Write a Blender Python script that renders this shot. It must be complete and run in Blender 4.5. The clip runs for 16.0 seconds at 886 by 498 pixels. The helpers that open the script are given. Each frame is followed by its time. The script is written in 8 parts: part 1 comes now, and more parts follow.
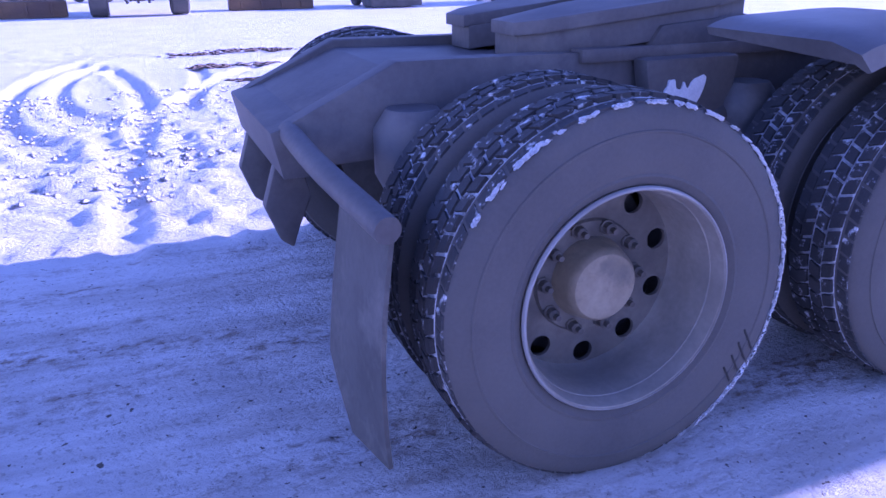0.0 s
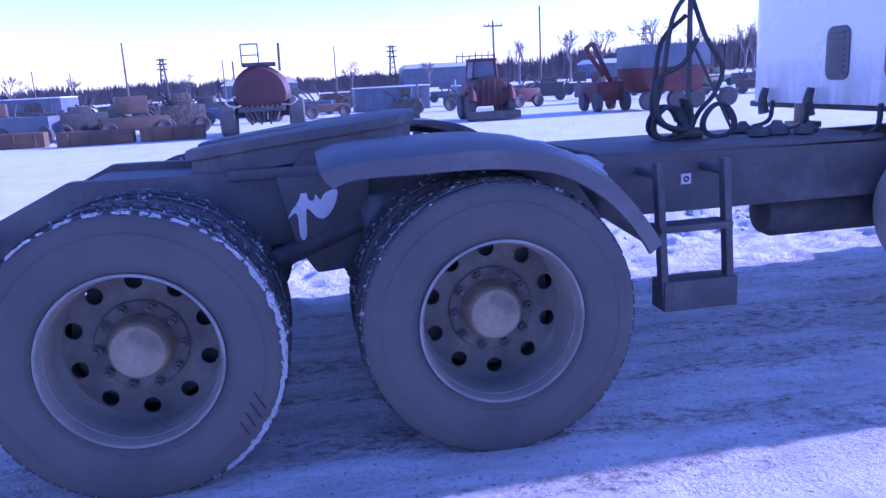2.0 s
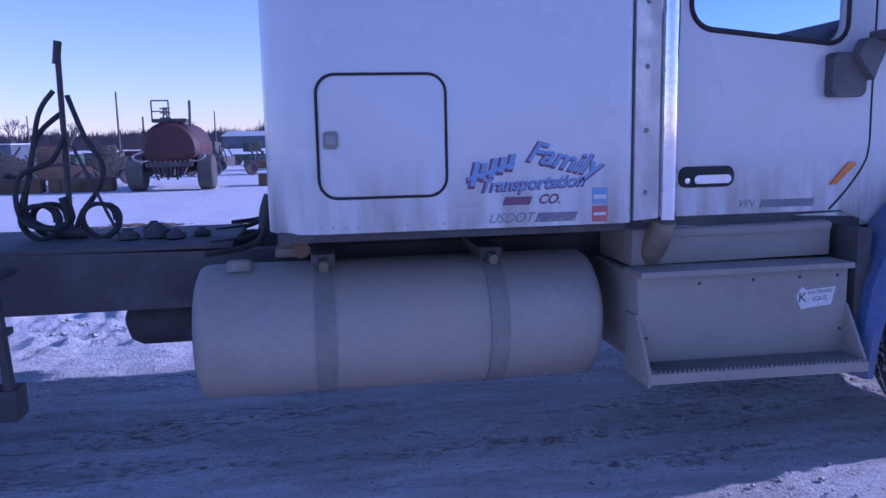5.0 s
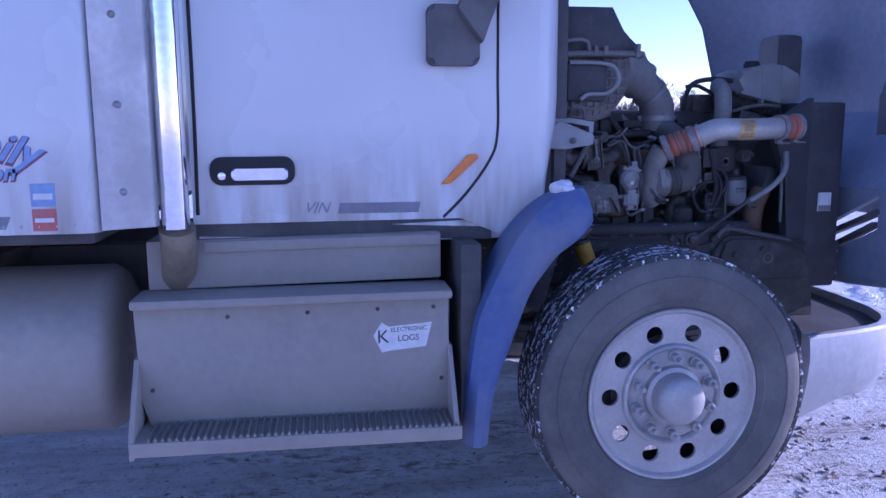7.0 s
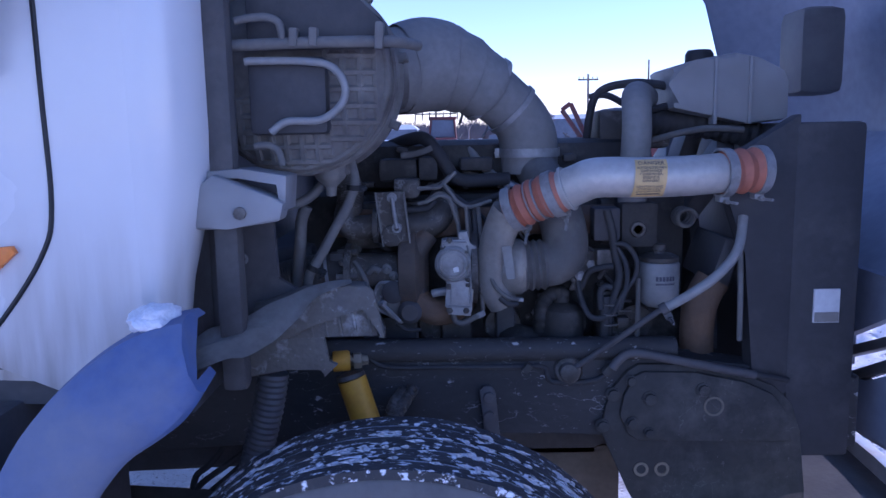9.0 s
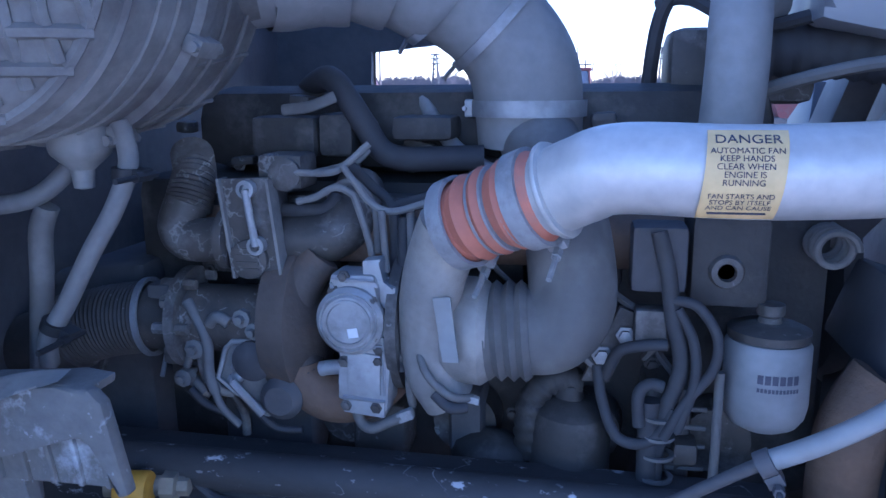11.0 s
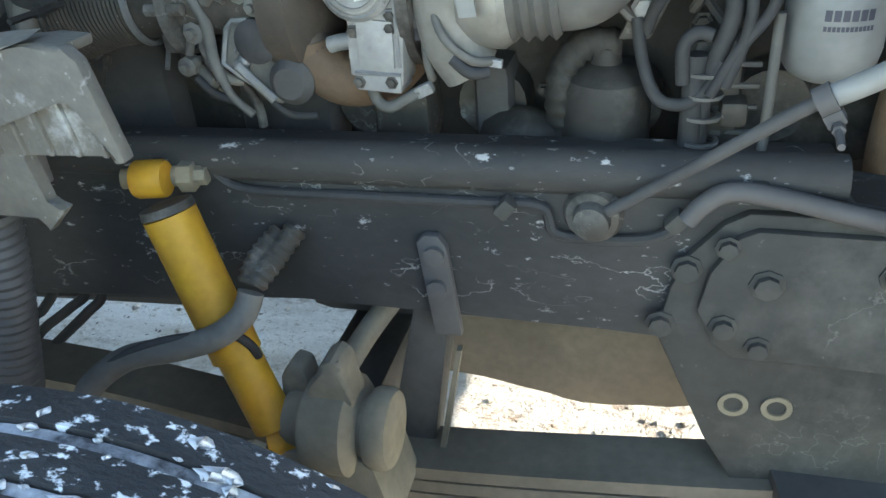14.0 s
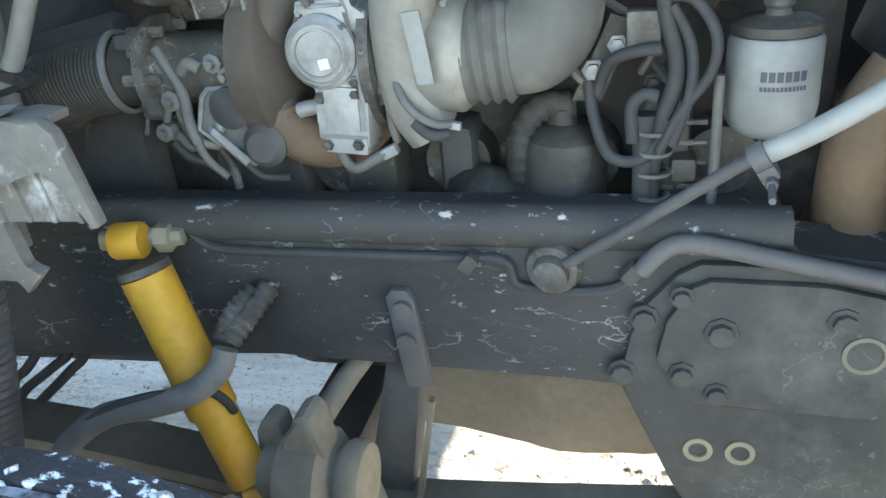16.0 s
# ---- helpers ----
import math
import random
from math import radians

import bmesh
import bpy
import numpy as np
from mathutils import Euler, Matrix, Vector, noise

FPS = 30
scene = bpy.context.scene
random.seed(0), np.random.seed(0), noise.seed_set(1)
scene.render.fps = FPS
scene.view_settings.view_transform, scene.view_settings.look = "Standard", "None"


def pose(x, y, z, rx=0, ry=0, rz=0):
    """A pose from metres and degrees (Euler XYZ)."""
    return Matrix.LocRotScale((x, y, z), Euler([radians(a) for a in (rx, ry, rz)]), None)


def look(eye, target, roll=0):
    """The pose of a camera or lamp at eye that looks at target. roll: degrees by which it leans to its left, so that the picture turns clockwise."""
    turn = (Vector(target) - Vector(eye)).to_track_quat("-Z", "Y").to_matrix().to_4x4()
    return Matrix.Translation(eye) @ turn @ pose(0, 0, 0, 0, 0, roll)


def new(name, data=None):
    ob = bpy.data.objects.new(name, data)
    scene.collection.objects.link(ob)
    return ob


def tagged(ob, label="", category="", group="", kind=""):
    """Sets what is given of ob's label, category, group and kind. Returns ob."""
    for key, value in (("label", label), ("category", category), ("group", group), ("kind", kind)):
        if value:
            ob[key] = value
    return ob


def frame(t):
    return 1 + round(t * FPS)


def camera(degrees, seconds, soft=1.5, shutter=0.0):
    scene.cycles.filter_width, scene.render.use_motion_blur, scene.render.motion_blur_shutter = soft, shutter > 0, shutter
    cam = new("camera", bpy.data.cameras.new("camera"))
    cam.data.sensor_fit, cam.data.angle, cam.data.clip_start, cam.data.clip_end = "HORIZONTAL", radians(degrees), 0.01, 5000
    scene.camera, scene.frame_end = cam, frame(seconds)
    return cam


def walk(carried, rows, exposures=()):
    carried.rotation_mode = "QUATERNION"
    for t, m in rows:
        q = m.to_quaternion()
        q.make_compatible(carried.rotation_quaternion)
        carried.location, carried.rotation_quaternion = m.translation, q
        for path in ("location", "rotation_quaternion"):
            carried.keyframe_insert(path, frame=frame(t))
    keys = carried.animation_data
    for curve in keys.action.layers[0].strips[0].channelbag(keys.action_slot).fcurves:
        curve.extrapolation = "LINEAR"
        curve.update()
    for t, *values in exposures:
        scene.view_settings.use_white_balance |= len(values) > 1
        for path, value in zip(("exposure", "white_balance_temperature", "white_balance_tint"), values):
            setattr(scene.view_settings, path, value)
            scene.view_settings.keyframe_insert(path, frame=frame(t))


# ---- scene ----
cam = camera(60.2, 16.0)
PATH = [
    (0, (-1.097, -2.676, 1.313), (-0.400, -0.939, 0.608), -0.6),
    (0.5, (-0.744, -3.003, 1.354), (-0.260, -1.184, 0.676), -1.5),
    (1, (-0.253, -3.341, 1.354), (0.111, -1.489, 0.691), -1.6),
    (1.5, (0.166, -3.595, 1.373), (0.461, -1.677, 0.890), -2.7),
    (2, (0.637, -3.774, 1.361), (0.966, -1.849, 0.930), -3.1),
    (2.5, (1.160, -3.986, 1.434), (1.634, -2.066, 1.130), -3.1),
    (3, (1.638, -4.178, 1.458), (2.112, -2.268, 1.104), -0.2),
    (3.2, (1.851, -4.213, 1.461), (2.318, -2.290, 1.171), 0.3),
    (5.3, (4.145, -4.012, 1.460), (4.454, -2.057, 1.173), -1.3),
    (5.5, (4.328, -3.949, 1.472), (4.646, -1.991, 1.218), -1.0),
    (6, (4.836, -3.824, 1.389), (5.124, -1.863, 1.127), -0.7),
    (6.5, (5.271, -3.704, 1.372), (5.572, -1.755, 1.044), -0.6),
    (7, (5.739, -3.505, 1.398), (6.045, -1.553, 1.086), -0.3),
    (7.5, (6.168, -3.262, 1.413), (6.406, -1.314, 1.026), -0.4),
    (8, (6.541, -2.965, 1.454), (6.802, -1.013, 1.102), -2.0),
    (8.5, (6.864, -2.642, 1.505), (6.934, -0.674, 1.157), -2.3),
    (9, (7.018, -2.255, 1.490), (6.988, -0.277, 1.191), -1.1),
    (9.2, (7.081, -2.095, 1.495), (7.048, -0.115, 1.219), -0.4),
    (11.3, (7.312, -1.298, 1.464), (6.889, 0.611, 1.044), -0.8),
    (11.5, (7.314, -1.289, 1.466), (6.875, 0.620, 1.063), -1.0),
    (12, (7.315, -1.279, 1.459), (6.864, 0.622, 1.031), -1.5),
    (12.5, (7.317, -1.283, 1.461), (6.874, 0.620, 1.036), -2.2),
    (13, (7.317, -1.271, 1.421), (6.882, 0.560, 0.745), -2.6),
    (13.2, (7.325, -1.258, 1.390), (6.846, 0.502, 0.569), -3.0),
    (13.4, (7.329, -1.271, 1.352), (6.779, 0.428, 0.451), -3.4),
    (13.5, (7.334, -1.273, 1.347), (6.768, 0.401, 0.409), -4.0),
    (14, (7.333, -1.277, 1.336), (6.845, 0.390, 0.345), -4.8),
    (14.5, (7.330, -1.276, 1.336), (6.854, 0.410, 0.372), -4.8),
    (15, (7.333, -1.281, 1.343), (6.859, 0.425, 0.414), -5.7),
    (15.5, (7.343, -1.291, 1.345), (6.875, 0.424, 0.428), -5.5),
    (16, (7.377, -1.294, 1.354), (6.891, 0.436, 0.477), -5.6),
]
walk(cam, [(t, look(eye, target, roll)) for t, eye, target, roll in PATH],
     [(0, 1.08, 4900, 70), (1.0, 0.86, 4850, 70), (2.0, 0.76, 4500, 66), (2.5, 0.58, 4550, 64), (3.2, 0.12, 4550, 62), (5.5, -0.20, 4650, 54), (6.0, 0.10, 4650, 54), (7.0, 0.42, 4800, 50), (7.5, 0.43, 4800, 50), (8.0, 0.58, 4850, 48), (8.5, 0.66, 4850, 46), (9.2, 0.76, 4900, 42), (11.3, 1.84, 4650, 30), (12.6, 1.90, 4800, 29), (13.0, 2.00, 5500, 20),
      (13.3, 2.32, 6000, 14), (13.5, 2.58, 6500, 11), (13.9, 2.58, 7300, 6), (15.0, 2.68, 7250, 6), (16.0, 2.98, 7200, 7)])

# ---- world, sun ----
SUN = Vector((2.75, 0.09, 1.0)).normalized()
world = bpy.data.worlds.new("world")
scene.world = world
world.use_nodes = True
wn = world.node_tree
sky = wn.nodes.new("ShaderNodeTexSky")
sky.sky_type = "NISHITA"
sky.sun_disc = False
sky.sun_elevation = math.asin(SUN.z)
sky.sun_rotation = math.atan2(SUN.x, SUN.y)
sky.air_density, sky.dust_density, sky.ozone_density = 1.0, 0.05, 1.6
wn.links.new(sky.outputs[0], wn.nodes["Background"].inputs[0])
wn.nodes["Background"].inputs[1].default_value = 0.15
sun_data = bpy.data.lights.new("sun", "SUN")
sun_data.energy, sun_data.angle, sun_data.color = 4.1, radians(0.53), (1.0, 0.93, 0.82)
sun = new("sun", sun_data)
sun.matrix_world = look(SUN * 50, (0, 0, 0))

# ---- materials ----


def surf(name, c1, c2=None, rough=0.6, metal=0.0, scale=5.0, fine=60.0, bump=0.15, dirt=None, dirt_amount=0.0, dirt_scale=3.0, coat=0.0, stretch=(1, 1, 1), rvar=0.15, soft=0.0, grain=0.35):
    m = bpy.data.materials.new(name)
    m.use_nodes = True
    nt = m.node_tree
    nd, ln = nt.nodes, nt.links
    b = nd["Principled BSDF"]
    tc = nd.new("ShaderNodeTexCoord")
    mp = nd.new("ShaderNodeMapping")
    mp.inputs["Scale"].default_value = stretch
    ln.new(tc.outputs["Object"], mp.inputs[0])
    n1 = nd.new("ShaderNodeTexNoise")
    n1.inputs["Scale"].default_value, n1.inputs["Detail"].default_value = scale, 6
    n2 = nd.new("ShaderNodeTexNoise")
    n2.inputs["Scale"].default_value, n2.inputs["Detail"].default_value = fine, 4
    ln.new(mp.outputs[0], n1.inputs["Vector"])
    ln.new(mp.outputs[0], n2.inputs["Vector"])
    c2 = c2 or tuple(v * 0.75 for v in c1)
    r1 = nd.new("ShaderNodeValToRGB")
    r1.color_ramp.elements[0].position, r1.color_ramp.elements[1].position = 0.35, 0.65
    r1.color_ramp.elements[0].color, r1.color_ramp.elements[1].color = (*c1, 1), (*c2, 1)
    ln.new(n1.outputs[0], r1.inputs[0])
    col = r1.outputs[0]
    mx = nd.new("ShaderNodeMix")
    mx.data_type, mx.blend_type = "RGBA", "MULTIPLY"
    mx.inputs[0].default_value = grain
    ln.new(col, mx.inputs[6])
    r2 = nd.new("ShaderNodeValToRGB")
    r2.color_ramp.elements[0].position, r2.color_ramp.elements[1].position = 0.3, 0.7
    r2.color_ramp.elements[0].color = (0.55, 0.55, 0.55, 1)
    ln.new(n2.outputs[0], r2.inputs[0])
    ln.new(r2.outputs[0], mx.inputs[7])
    col = mx.outputs[2]
    rsock = None
    if dirt:
        n3 = nd.new("ShaderNodeTexNoise")
        n3.inputs["Scale"].default_value, n3.inputs["Detail"].default_value, n3.inputs["Roughness"].default_value = dirt_scale, 9, 0.65
        ln.new(mp.outputs[0], n3.inputs["Vector"])
        r3 = nd.new("ShaderNodeValToRGB")
        r3.color_ramp.elements[0].position = max(0, 0.62 - 0.32 * dirt_amount - soft)
        r3.color_ramp.elements[1].position = min(1, 0.78 - 0.28 * dirt_amount + soft)
        ln.new(n3.outputs[0], r3.inputs[0])
        mx2 = nd.new("ShaderNodeMix")
        mx2.data_type = "RGBA"
        ln.new(r3.outputs[0], mx2.inputs[0])
        ln.new(col, mx2.inputs[6])
        mx2.inputs[7].default_value = (*dirt, 1)
        col = mx2.outputs[2]
        mr = nd.new("ShaderNodeMapRange")
        mr.inputs[3].default_value, mr.inputs[4].default_value = rough, min(1, rough + 0.4)
        ln.new(r3.outputs[0], mr.inputs[0])
        rsock = mr.outputs[0]
        if metal > 0:
            mm = nd.new("ShaderNodeMapRange")
            mm.inputs[3].default_value, mm.inputs[4].default_value = metal, metal * 0.1
            ln.new(r3.outputs[0], mm.inputs[0])
            ln.new(mm.outputs[0], b.inputs["Metallic"])
    ln.new(col, b.inputs["Base Color"])
    if rsock is None:
        mr = nd.new("ShaderNodeMapRange")
        mr.inputs[3].default_value, mr.inputs[4].default_value = max(0.02, rough - rvar), min(1, rough + rvar)
        ln.new(n1.outputs[0], mr.inputs[0])
        rsock = mr.outputs[0]
    ln.new(rsock, b.inputs["Roughness"])
    if not (dirt and metal > 0):
        b.inputs["Metallic"].default_value = metal
    b.inputs["Coat Weight"].default_value = coat
    if bump > 0:
        bp = nd.new("ShaderNodeBump")
        bp.inputs["Strength"].default_value, bp.inputs["Distance"].default_value = bump, 0.004
        ln.new(n2.outputs[0], bp.inputs["Height"])
        ln.new(bp.outputs[0], b.inputs["Normal"])
    return m


def glass(name, tint, rough=0.02):
    m = bpy.data.materials.new(name)
    m.use_nodes = True
    b = m.node_tree.nodes["Principled BSDF"]
    b.inputs["Base Color"].default_value = (*tint, 1)
    b.inputs["Roughness"].default_value = rough
    b.inputs["Transmission Weight"].default_value = 1.0
    b.inputs["IOR"].default_value = 1.08
    return m


M_paint = surf("white_paint", (0.66, 0.66, 0.66), (0.61, 0.61, 0.605), 0.28, scale=0.8, fine=25, bump=0.008, coat=0.3, grain=0.03)


def salt_marks(m, colour, scale, width, mask, amount, stretch=(1, 1, 1)):
    """Thin wandering salt lines and flecks, in patches, over a material's colour."""
    nd, ln = m.node_tree.nodes, m.node_tree.links
    b = nd["Principled BSDF"]
    old = b.inputs["Base Color"].links[0].from_socket
    tc = nd.new("ShaderNodeTexCoord")
    mp = nd.new("ShaderNodeMapping")
    mp.inputs["Scale"].default_value = stretch
    ln.new(tc.outputs["Object"], mp.inputs[0])

    def noi(k, detail, lo, hi, flip=False):
        n = nd.new("ShaderNodeTexNoise")
        n.inputs["Scale"].default_value, n.inputs["Detail"].default_value = k, detail
        ln.new(mp.outputs[0], n.inputs["Vector"])
        r = nd.new("ShaderNodeValToRGB")
        e = r.color_ramp.elements
        if flip:
            e[0].position, e[1].position = 0.5 - width, 0.5 + width
            e[1].color = (0, 0, 0, 1)
            mid = r.color_ramp.elements.new(0.5)
            mid.color = (1, 1, 1, 1)
        else:
            e[0].position, e[1].position = lo, hi
        ln.new(n.outputs[0], r.inputs[0])
        return r.outputs[0]
    lines, where, flecks = noi(scale, 5, 0, 0, True), noi(mask, 3, 0.54, 0.62), noi(scale * 3.5 + 25, 3, 0.69, 0.72)
    a = nd.new("ShaderNodeMath")
    a.operation = "MULTIPLY"
    ln.new(lines, a.inputs[0])
    ln.new(where, a.inputs[1])
    f = nd.new("ShaderNodeMath")
    f.operation, f.use_clamp = "MULTIPLY_ADD", True
    ln.new(flecks, f.inputs[0])
    f.inputs[1].default_value = 0.55
    ln.new(a.outputs[0], f.inputs[2])
    k = nd.new("ShaderNodeMath")
    k.operation = "MULTIPLY"
    ln.new(f.outputs[0], k.inputs[0])
    k.inputs[1].default_value = amount
    x = nd.new("ShaderNodeMix")
    x.data_type = "RGBA"
    ln.new(k.outputs[0], x.inputs[0])
    ln.new(old, x.inputs[6])
    x.inputs[7].default_value = (*colour, 1)
    ln.new(x.outputs[2], b.inputs["Base Color"])


def sill_spray(m):
    """Brown road spray in upright streaks along the lower edge of the body."""
    nd, ln = m.node_tree.nodes, m.node_tree.links
    b = nd["Principled BSDF"]
    old = b.inputs["Base Color"].links[0].from_socket
    tc, sp = nd.new("ShaderNodeTexCoord"), nd.new("ShaderNodeSeparateXYZ")
    ln.new(tc.outputs["Object"], sp.inputs[0])
    mp, ns = nd.new("ShaderNodeMapping"), nd.new("ShaderNodeTexNoise")
    mp.inputs["Scale"].default_value = (14, 14, 2.0)
    ns.inputs["Scale"].default_value, ns.inputs["Detail"].default_value = 1.0, 8
    ln.new(tc.outputs["Object"], mp.inputs[0])
    ln.new(mp.outputs[0], ns.inputs["Vector"])
    fall, mul, mx = nd.new("ShaderNodeMapRange"), nd.new("ShaderNodeMath"), nd.new("ShaderNodeMix")
    for k, v in enumerate((1.05, 1.40, 1.0, 0.0), 1):
        fall.inputs[k].default_value = v
    rp = nd.new("ShaderNodeValToRGB")
    rp.color_ramp.elements[0].position, rp.color_ramp.elements[1].position = 0.38, 0.70
    ln.new(sp.outputs[2], fall.inputs[0])
    ln.new(ns.outputs[0], rp.inputs[0])
    mul.operation, mx.data_type = "MULTIPLY", "RGBA"
    ln.new(fall.outputs[0], mul.inputs[0])
    ln.new(rp.outputs[0], mul.inputs[1])
    ln.new(mul.outputs[0], mx.inputs[0])
    ln.new(old, mx.inputs[6])
    mx.inputs[7].default_value = (0.30, 0.25, 0.20, 1)
    ln.new(mx.outputs[2], b.inputs["Base Color"])


sill_spray(M_paint)
M_rubber = surf("tyre_rubber", (0.074, 0.071, 0.070), (0.102, 0.097, 0.093), 0.8, scale=3, fine=110, bump=0.18, dirt=(0.105, 0.099, 0.092), dirt_amount=0.5, dirt_scale=2.6, soft=0.10)
M_tread = surf("frosted_tread", (0.030, 0.030, 0.033), (0.055, 0.055, 0.058), 0.8, scale=7, fine=120, bump=0.4, dirt=(0.60, 0.62, 0.66), dirt_amount=0.24, dirt_scale=26, soft=-0.03)
M_frost = surf("groove_frost", (0.56, 0.58, 0.62), (0.42, 0.44, 0.48), 0.8, scale=20, fine=140, bump=0.5, dirt=(0.06, 0.06, 0.065), dirt_amount=0.55, dirt_scale=16)
M_dusty_tyre = surf("dusty_front_tyre", (0.105, 0.100, 0.096), (0.140, 0.133, 0.126), 0.85, scale=4, fine=60, bump=0.25, dirt=(0.20, 0.19, 0.175), dirt_amount=0.28, dirt_scale=5, soft=0.10)
M_tread_front = surf("front_tread", (0.026, 0.026, 0.028), (0.045, 0.045, 0.046), 0.65, scale=7, fine=120, bump=0.5, dirt=(0.80, 0.81, 0.83), dirt_amount=0.37, dirt_scale=50, soft=-0.06, stretch=(1, 1.5, 1))
M_steel_wheel = surf("grimy_steel_wheel", (0.185, 0.172, 0.150), (0.135, 0.124, 0.108), 0.6, 0.15, scale=5, fine=60, bump=0.2, dirt=(0.075, 0.068, 0.062), dirt_amount=0.38, dirt_scale=6, soft=0.10)
M_rim = surf("dusty_rim_steel", (0.30, 0.28, 0.245), (0.235, 0.218, 0.19), 0.6, 0.15, scale=5, fine=60, bump=0.15, dirt=(0.16, 0.148, 0.13), dirt_amount=0.25, dirt_scale=4, soft=0.10)
M_hub = surf("salted_hub", (0.33, 0.285, 0.205), (0.22, 0.18, 0.12), 0.65, 0.2, scale=6, fine=60, bump=0.25, dirt=(0.15, 0.135, 0.11), dirt_amount=0.3, dirt_scale=9)
M_alloy = surf("aluminium_wheel", (0.54, 0.52, 0.50), (0.42, 0.405, 0.39), 0.48, 0.5, scale=5, fine=70, bump=0.12, dirt=(0.40, 0.38, 0.36), dirt_amount=0.35, dirt_scale=4)
M_chrome = surf("chrome", (0.85, 0.85, 0.86), (0.80, 0.80, 0.81), 0.10, 1.0, scale=4, fine=40, bump=0.02, rvar=0.06)
# frame, iron and plastic blacks are raised: lens veil put into the base colours
M_frame = surf("black_frame", (0.082, 0.076, 0.077), (0.120, 0.112, 0.108), 0.65, scale=4, fine=50, bump=0.2, dirt=(0.17, 0.16, 0.15), dirt_amount=0.30, dirt_scale=3)
M_dark = surf("dark_iron", (0.062, 0.059, 0.059), (0.095, 0.091, 0.088), 0.7, scale=8, fine=60, bump=0.25, dirt=(0.12, 0.11, 0.10), dirt_amount=0.25, dirt_scale=5)
M_plastic = surf("black_plastic", (0.080, 0.078, 0.080), (0.112, 0.108, 0.108), 0.5, scale=3, fine=40, bump=0.1, dirt=(0.16, 0.155, 0.15), dirt_amount=0.35, dirt_scale=3)
M_flap = surf("rubber_flap", (0.070, 0.067, 0.064), (0.105, 0.10, 0.095), 0.8, scale=4, fine=40, bump=0.25, dirt=(0.15, 0.14, 0.13), dirt_amount=0.25, dirt_scale=5)
M_tank = surf("dusty_aluminium_tank", (0.43, 0.40, 0.36), (0.36, 0.33, 0.29), 0.5, 0.35, scale=2, fine=30, bump=0.05, dirt=(0.41, 0.36, 0.30), dirt_amount=0.7, dirt_scale=1.6, soft=0.1)
M_step = surf("dusty_step_metal", (0.335, 0.31, 0.275), (0.265, 0.24, 0.21), 0.55, 0.25, scale=2, fine=35, bump=0.06, dirt=(0.38, 0.34, 0.29), dirt_amount=0.7, dirt_scale=1.8, soft=0.1)
M_strap = surf("strap", (0.27, 0.25, 0.22), (0.32, 0.295, 0.26), 0.65, 0.15, scale=6, fine=50, bump=0.1)
M_blue = surf("blue_fender_plastic", (0.080, 0.125, 0.29), (0.095, 0.14, 0.28), 0.55, scale=3, fine=40, bump=0.05, dirt=(0.22, 0.23, 0.27), dirt_amount=0.35, dirt_scale=4, soft=0.1)
M_bumper = surf("bumper_alloy", (0.60, 0.60, 0.60), (0.48, 0.48, 0.48), 0.35, 0.5, scale=3, fine=40, bump=0.08, dirt=(0.45, 0.43, 0.41), dirt_amount=0.5, dirt_scale=3)
M_hood = surf("hood_inner", (0.30, 0.33, 0.40), (0.24, 0.265, 0.33), 0.6, scale=2, fine=30, bump=0.1)
M_engine = surf("engine_grime", (0.058, 0.052, 0.045), (0.105, 0.093, 0.078), 0.6, 0.2, scale=9, fine=70, bump=0.35, dirt=(0.22, 0.205, 0.185), dirt_amount=0.33, dirt_scale=10)
M_alu = surf("cast_aluminium", (0.40, 0.40, 0.39), (0.30, 0.295, 0.29), 0.5, 0.5, scale=8, fine=80, bump=0.3, dirt=(0.22, 0.21, 0.19), dirt_amount=0.35, dirt_scale=7)
M_pipe = surf("silver_pipe", (0.58, 0.555, 0.50), (0.50, 0.475, 0.425), 0.45, 0.45, scale=4, fine=60, bump=0.06, dirt=(0.36, 0.34, 0.31), dirt_amount=0.35, dirt_scale=3)
M_cream = surf("cream_cast", (0.42, 0.385, 0.325), (0.30, 0.28, 0.25), 0.6, 0.25, scale=8, fine=80, bump=0.3, dirt=(0.17, 0.155, 0.135), dirt_amount=0.35, dirt_scale=10)
M_alu_pale = surf("pale_cast_aluminium", (0.40, 0.395, 0.38), (0.31, 0.305, 0.295), 0.55, 0.3, scale=9, fine=90, bump=0.35, dirt=(0.18, 0.17, 0.155), dirt_amount=0.33, dirt_scale=14)
M_pale_hose = surf("pale_hose", (0.195, 0.187, 0.170), (0.140, 0.134, 0.122), 0.7, scale=9, fine=70, bump=0.2, dirt=(0.12, 0.115, 0.105), dirt_amount=0.25, dirt_scale=8, soft=0.05)
M_pan = surf("frosted_casting", (0.185, 0.172, 0.148), (0.13, 0.12, 0.105), 0.75, 0.1, scale=8, fine=90, bump=0.5, dirt=(0.40, 0.40, 0.39), dirt_amount=0.18, dirt_scale=18)
M_dust = surf("dusty_frame", (0.047, 0.044, 0.040), (0.073, 0.069, 0.060), 0.8, scale=4, fine=60, bump=0.25, dirt=(0.15, 0.14, 0.12), dirt_amount=0.3, dirt_scale=6, soft=0.05)
M_mud = surf("dry_mud", (0.26, 0.225, 0.17), (0.19, 0.165, 0.125), 0.9, scale=6, fine=60, bump=0.3, dirt=(0.13, 0.11, 0.085), dirt_amount=0.25, dirt_scale=5, soft=0.05)
M_rail = surf("salted_front_rail", (0.040, 0.039, 0.038), (0.068, 0.064, 0.060), 0.7, scale=5, fine=60, bump=0.3, dirt=(0.48, 0.47, 0.45), dirt_amount=0.16, dirt_scale=26, soft=-0.06, stretch=(0.7, 1, 1.4))
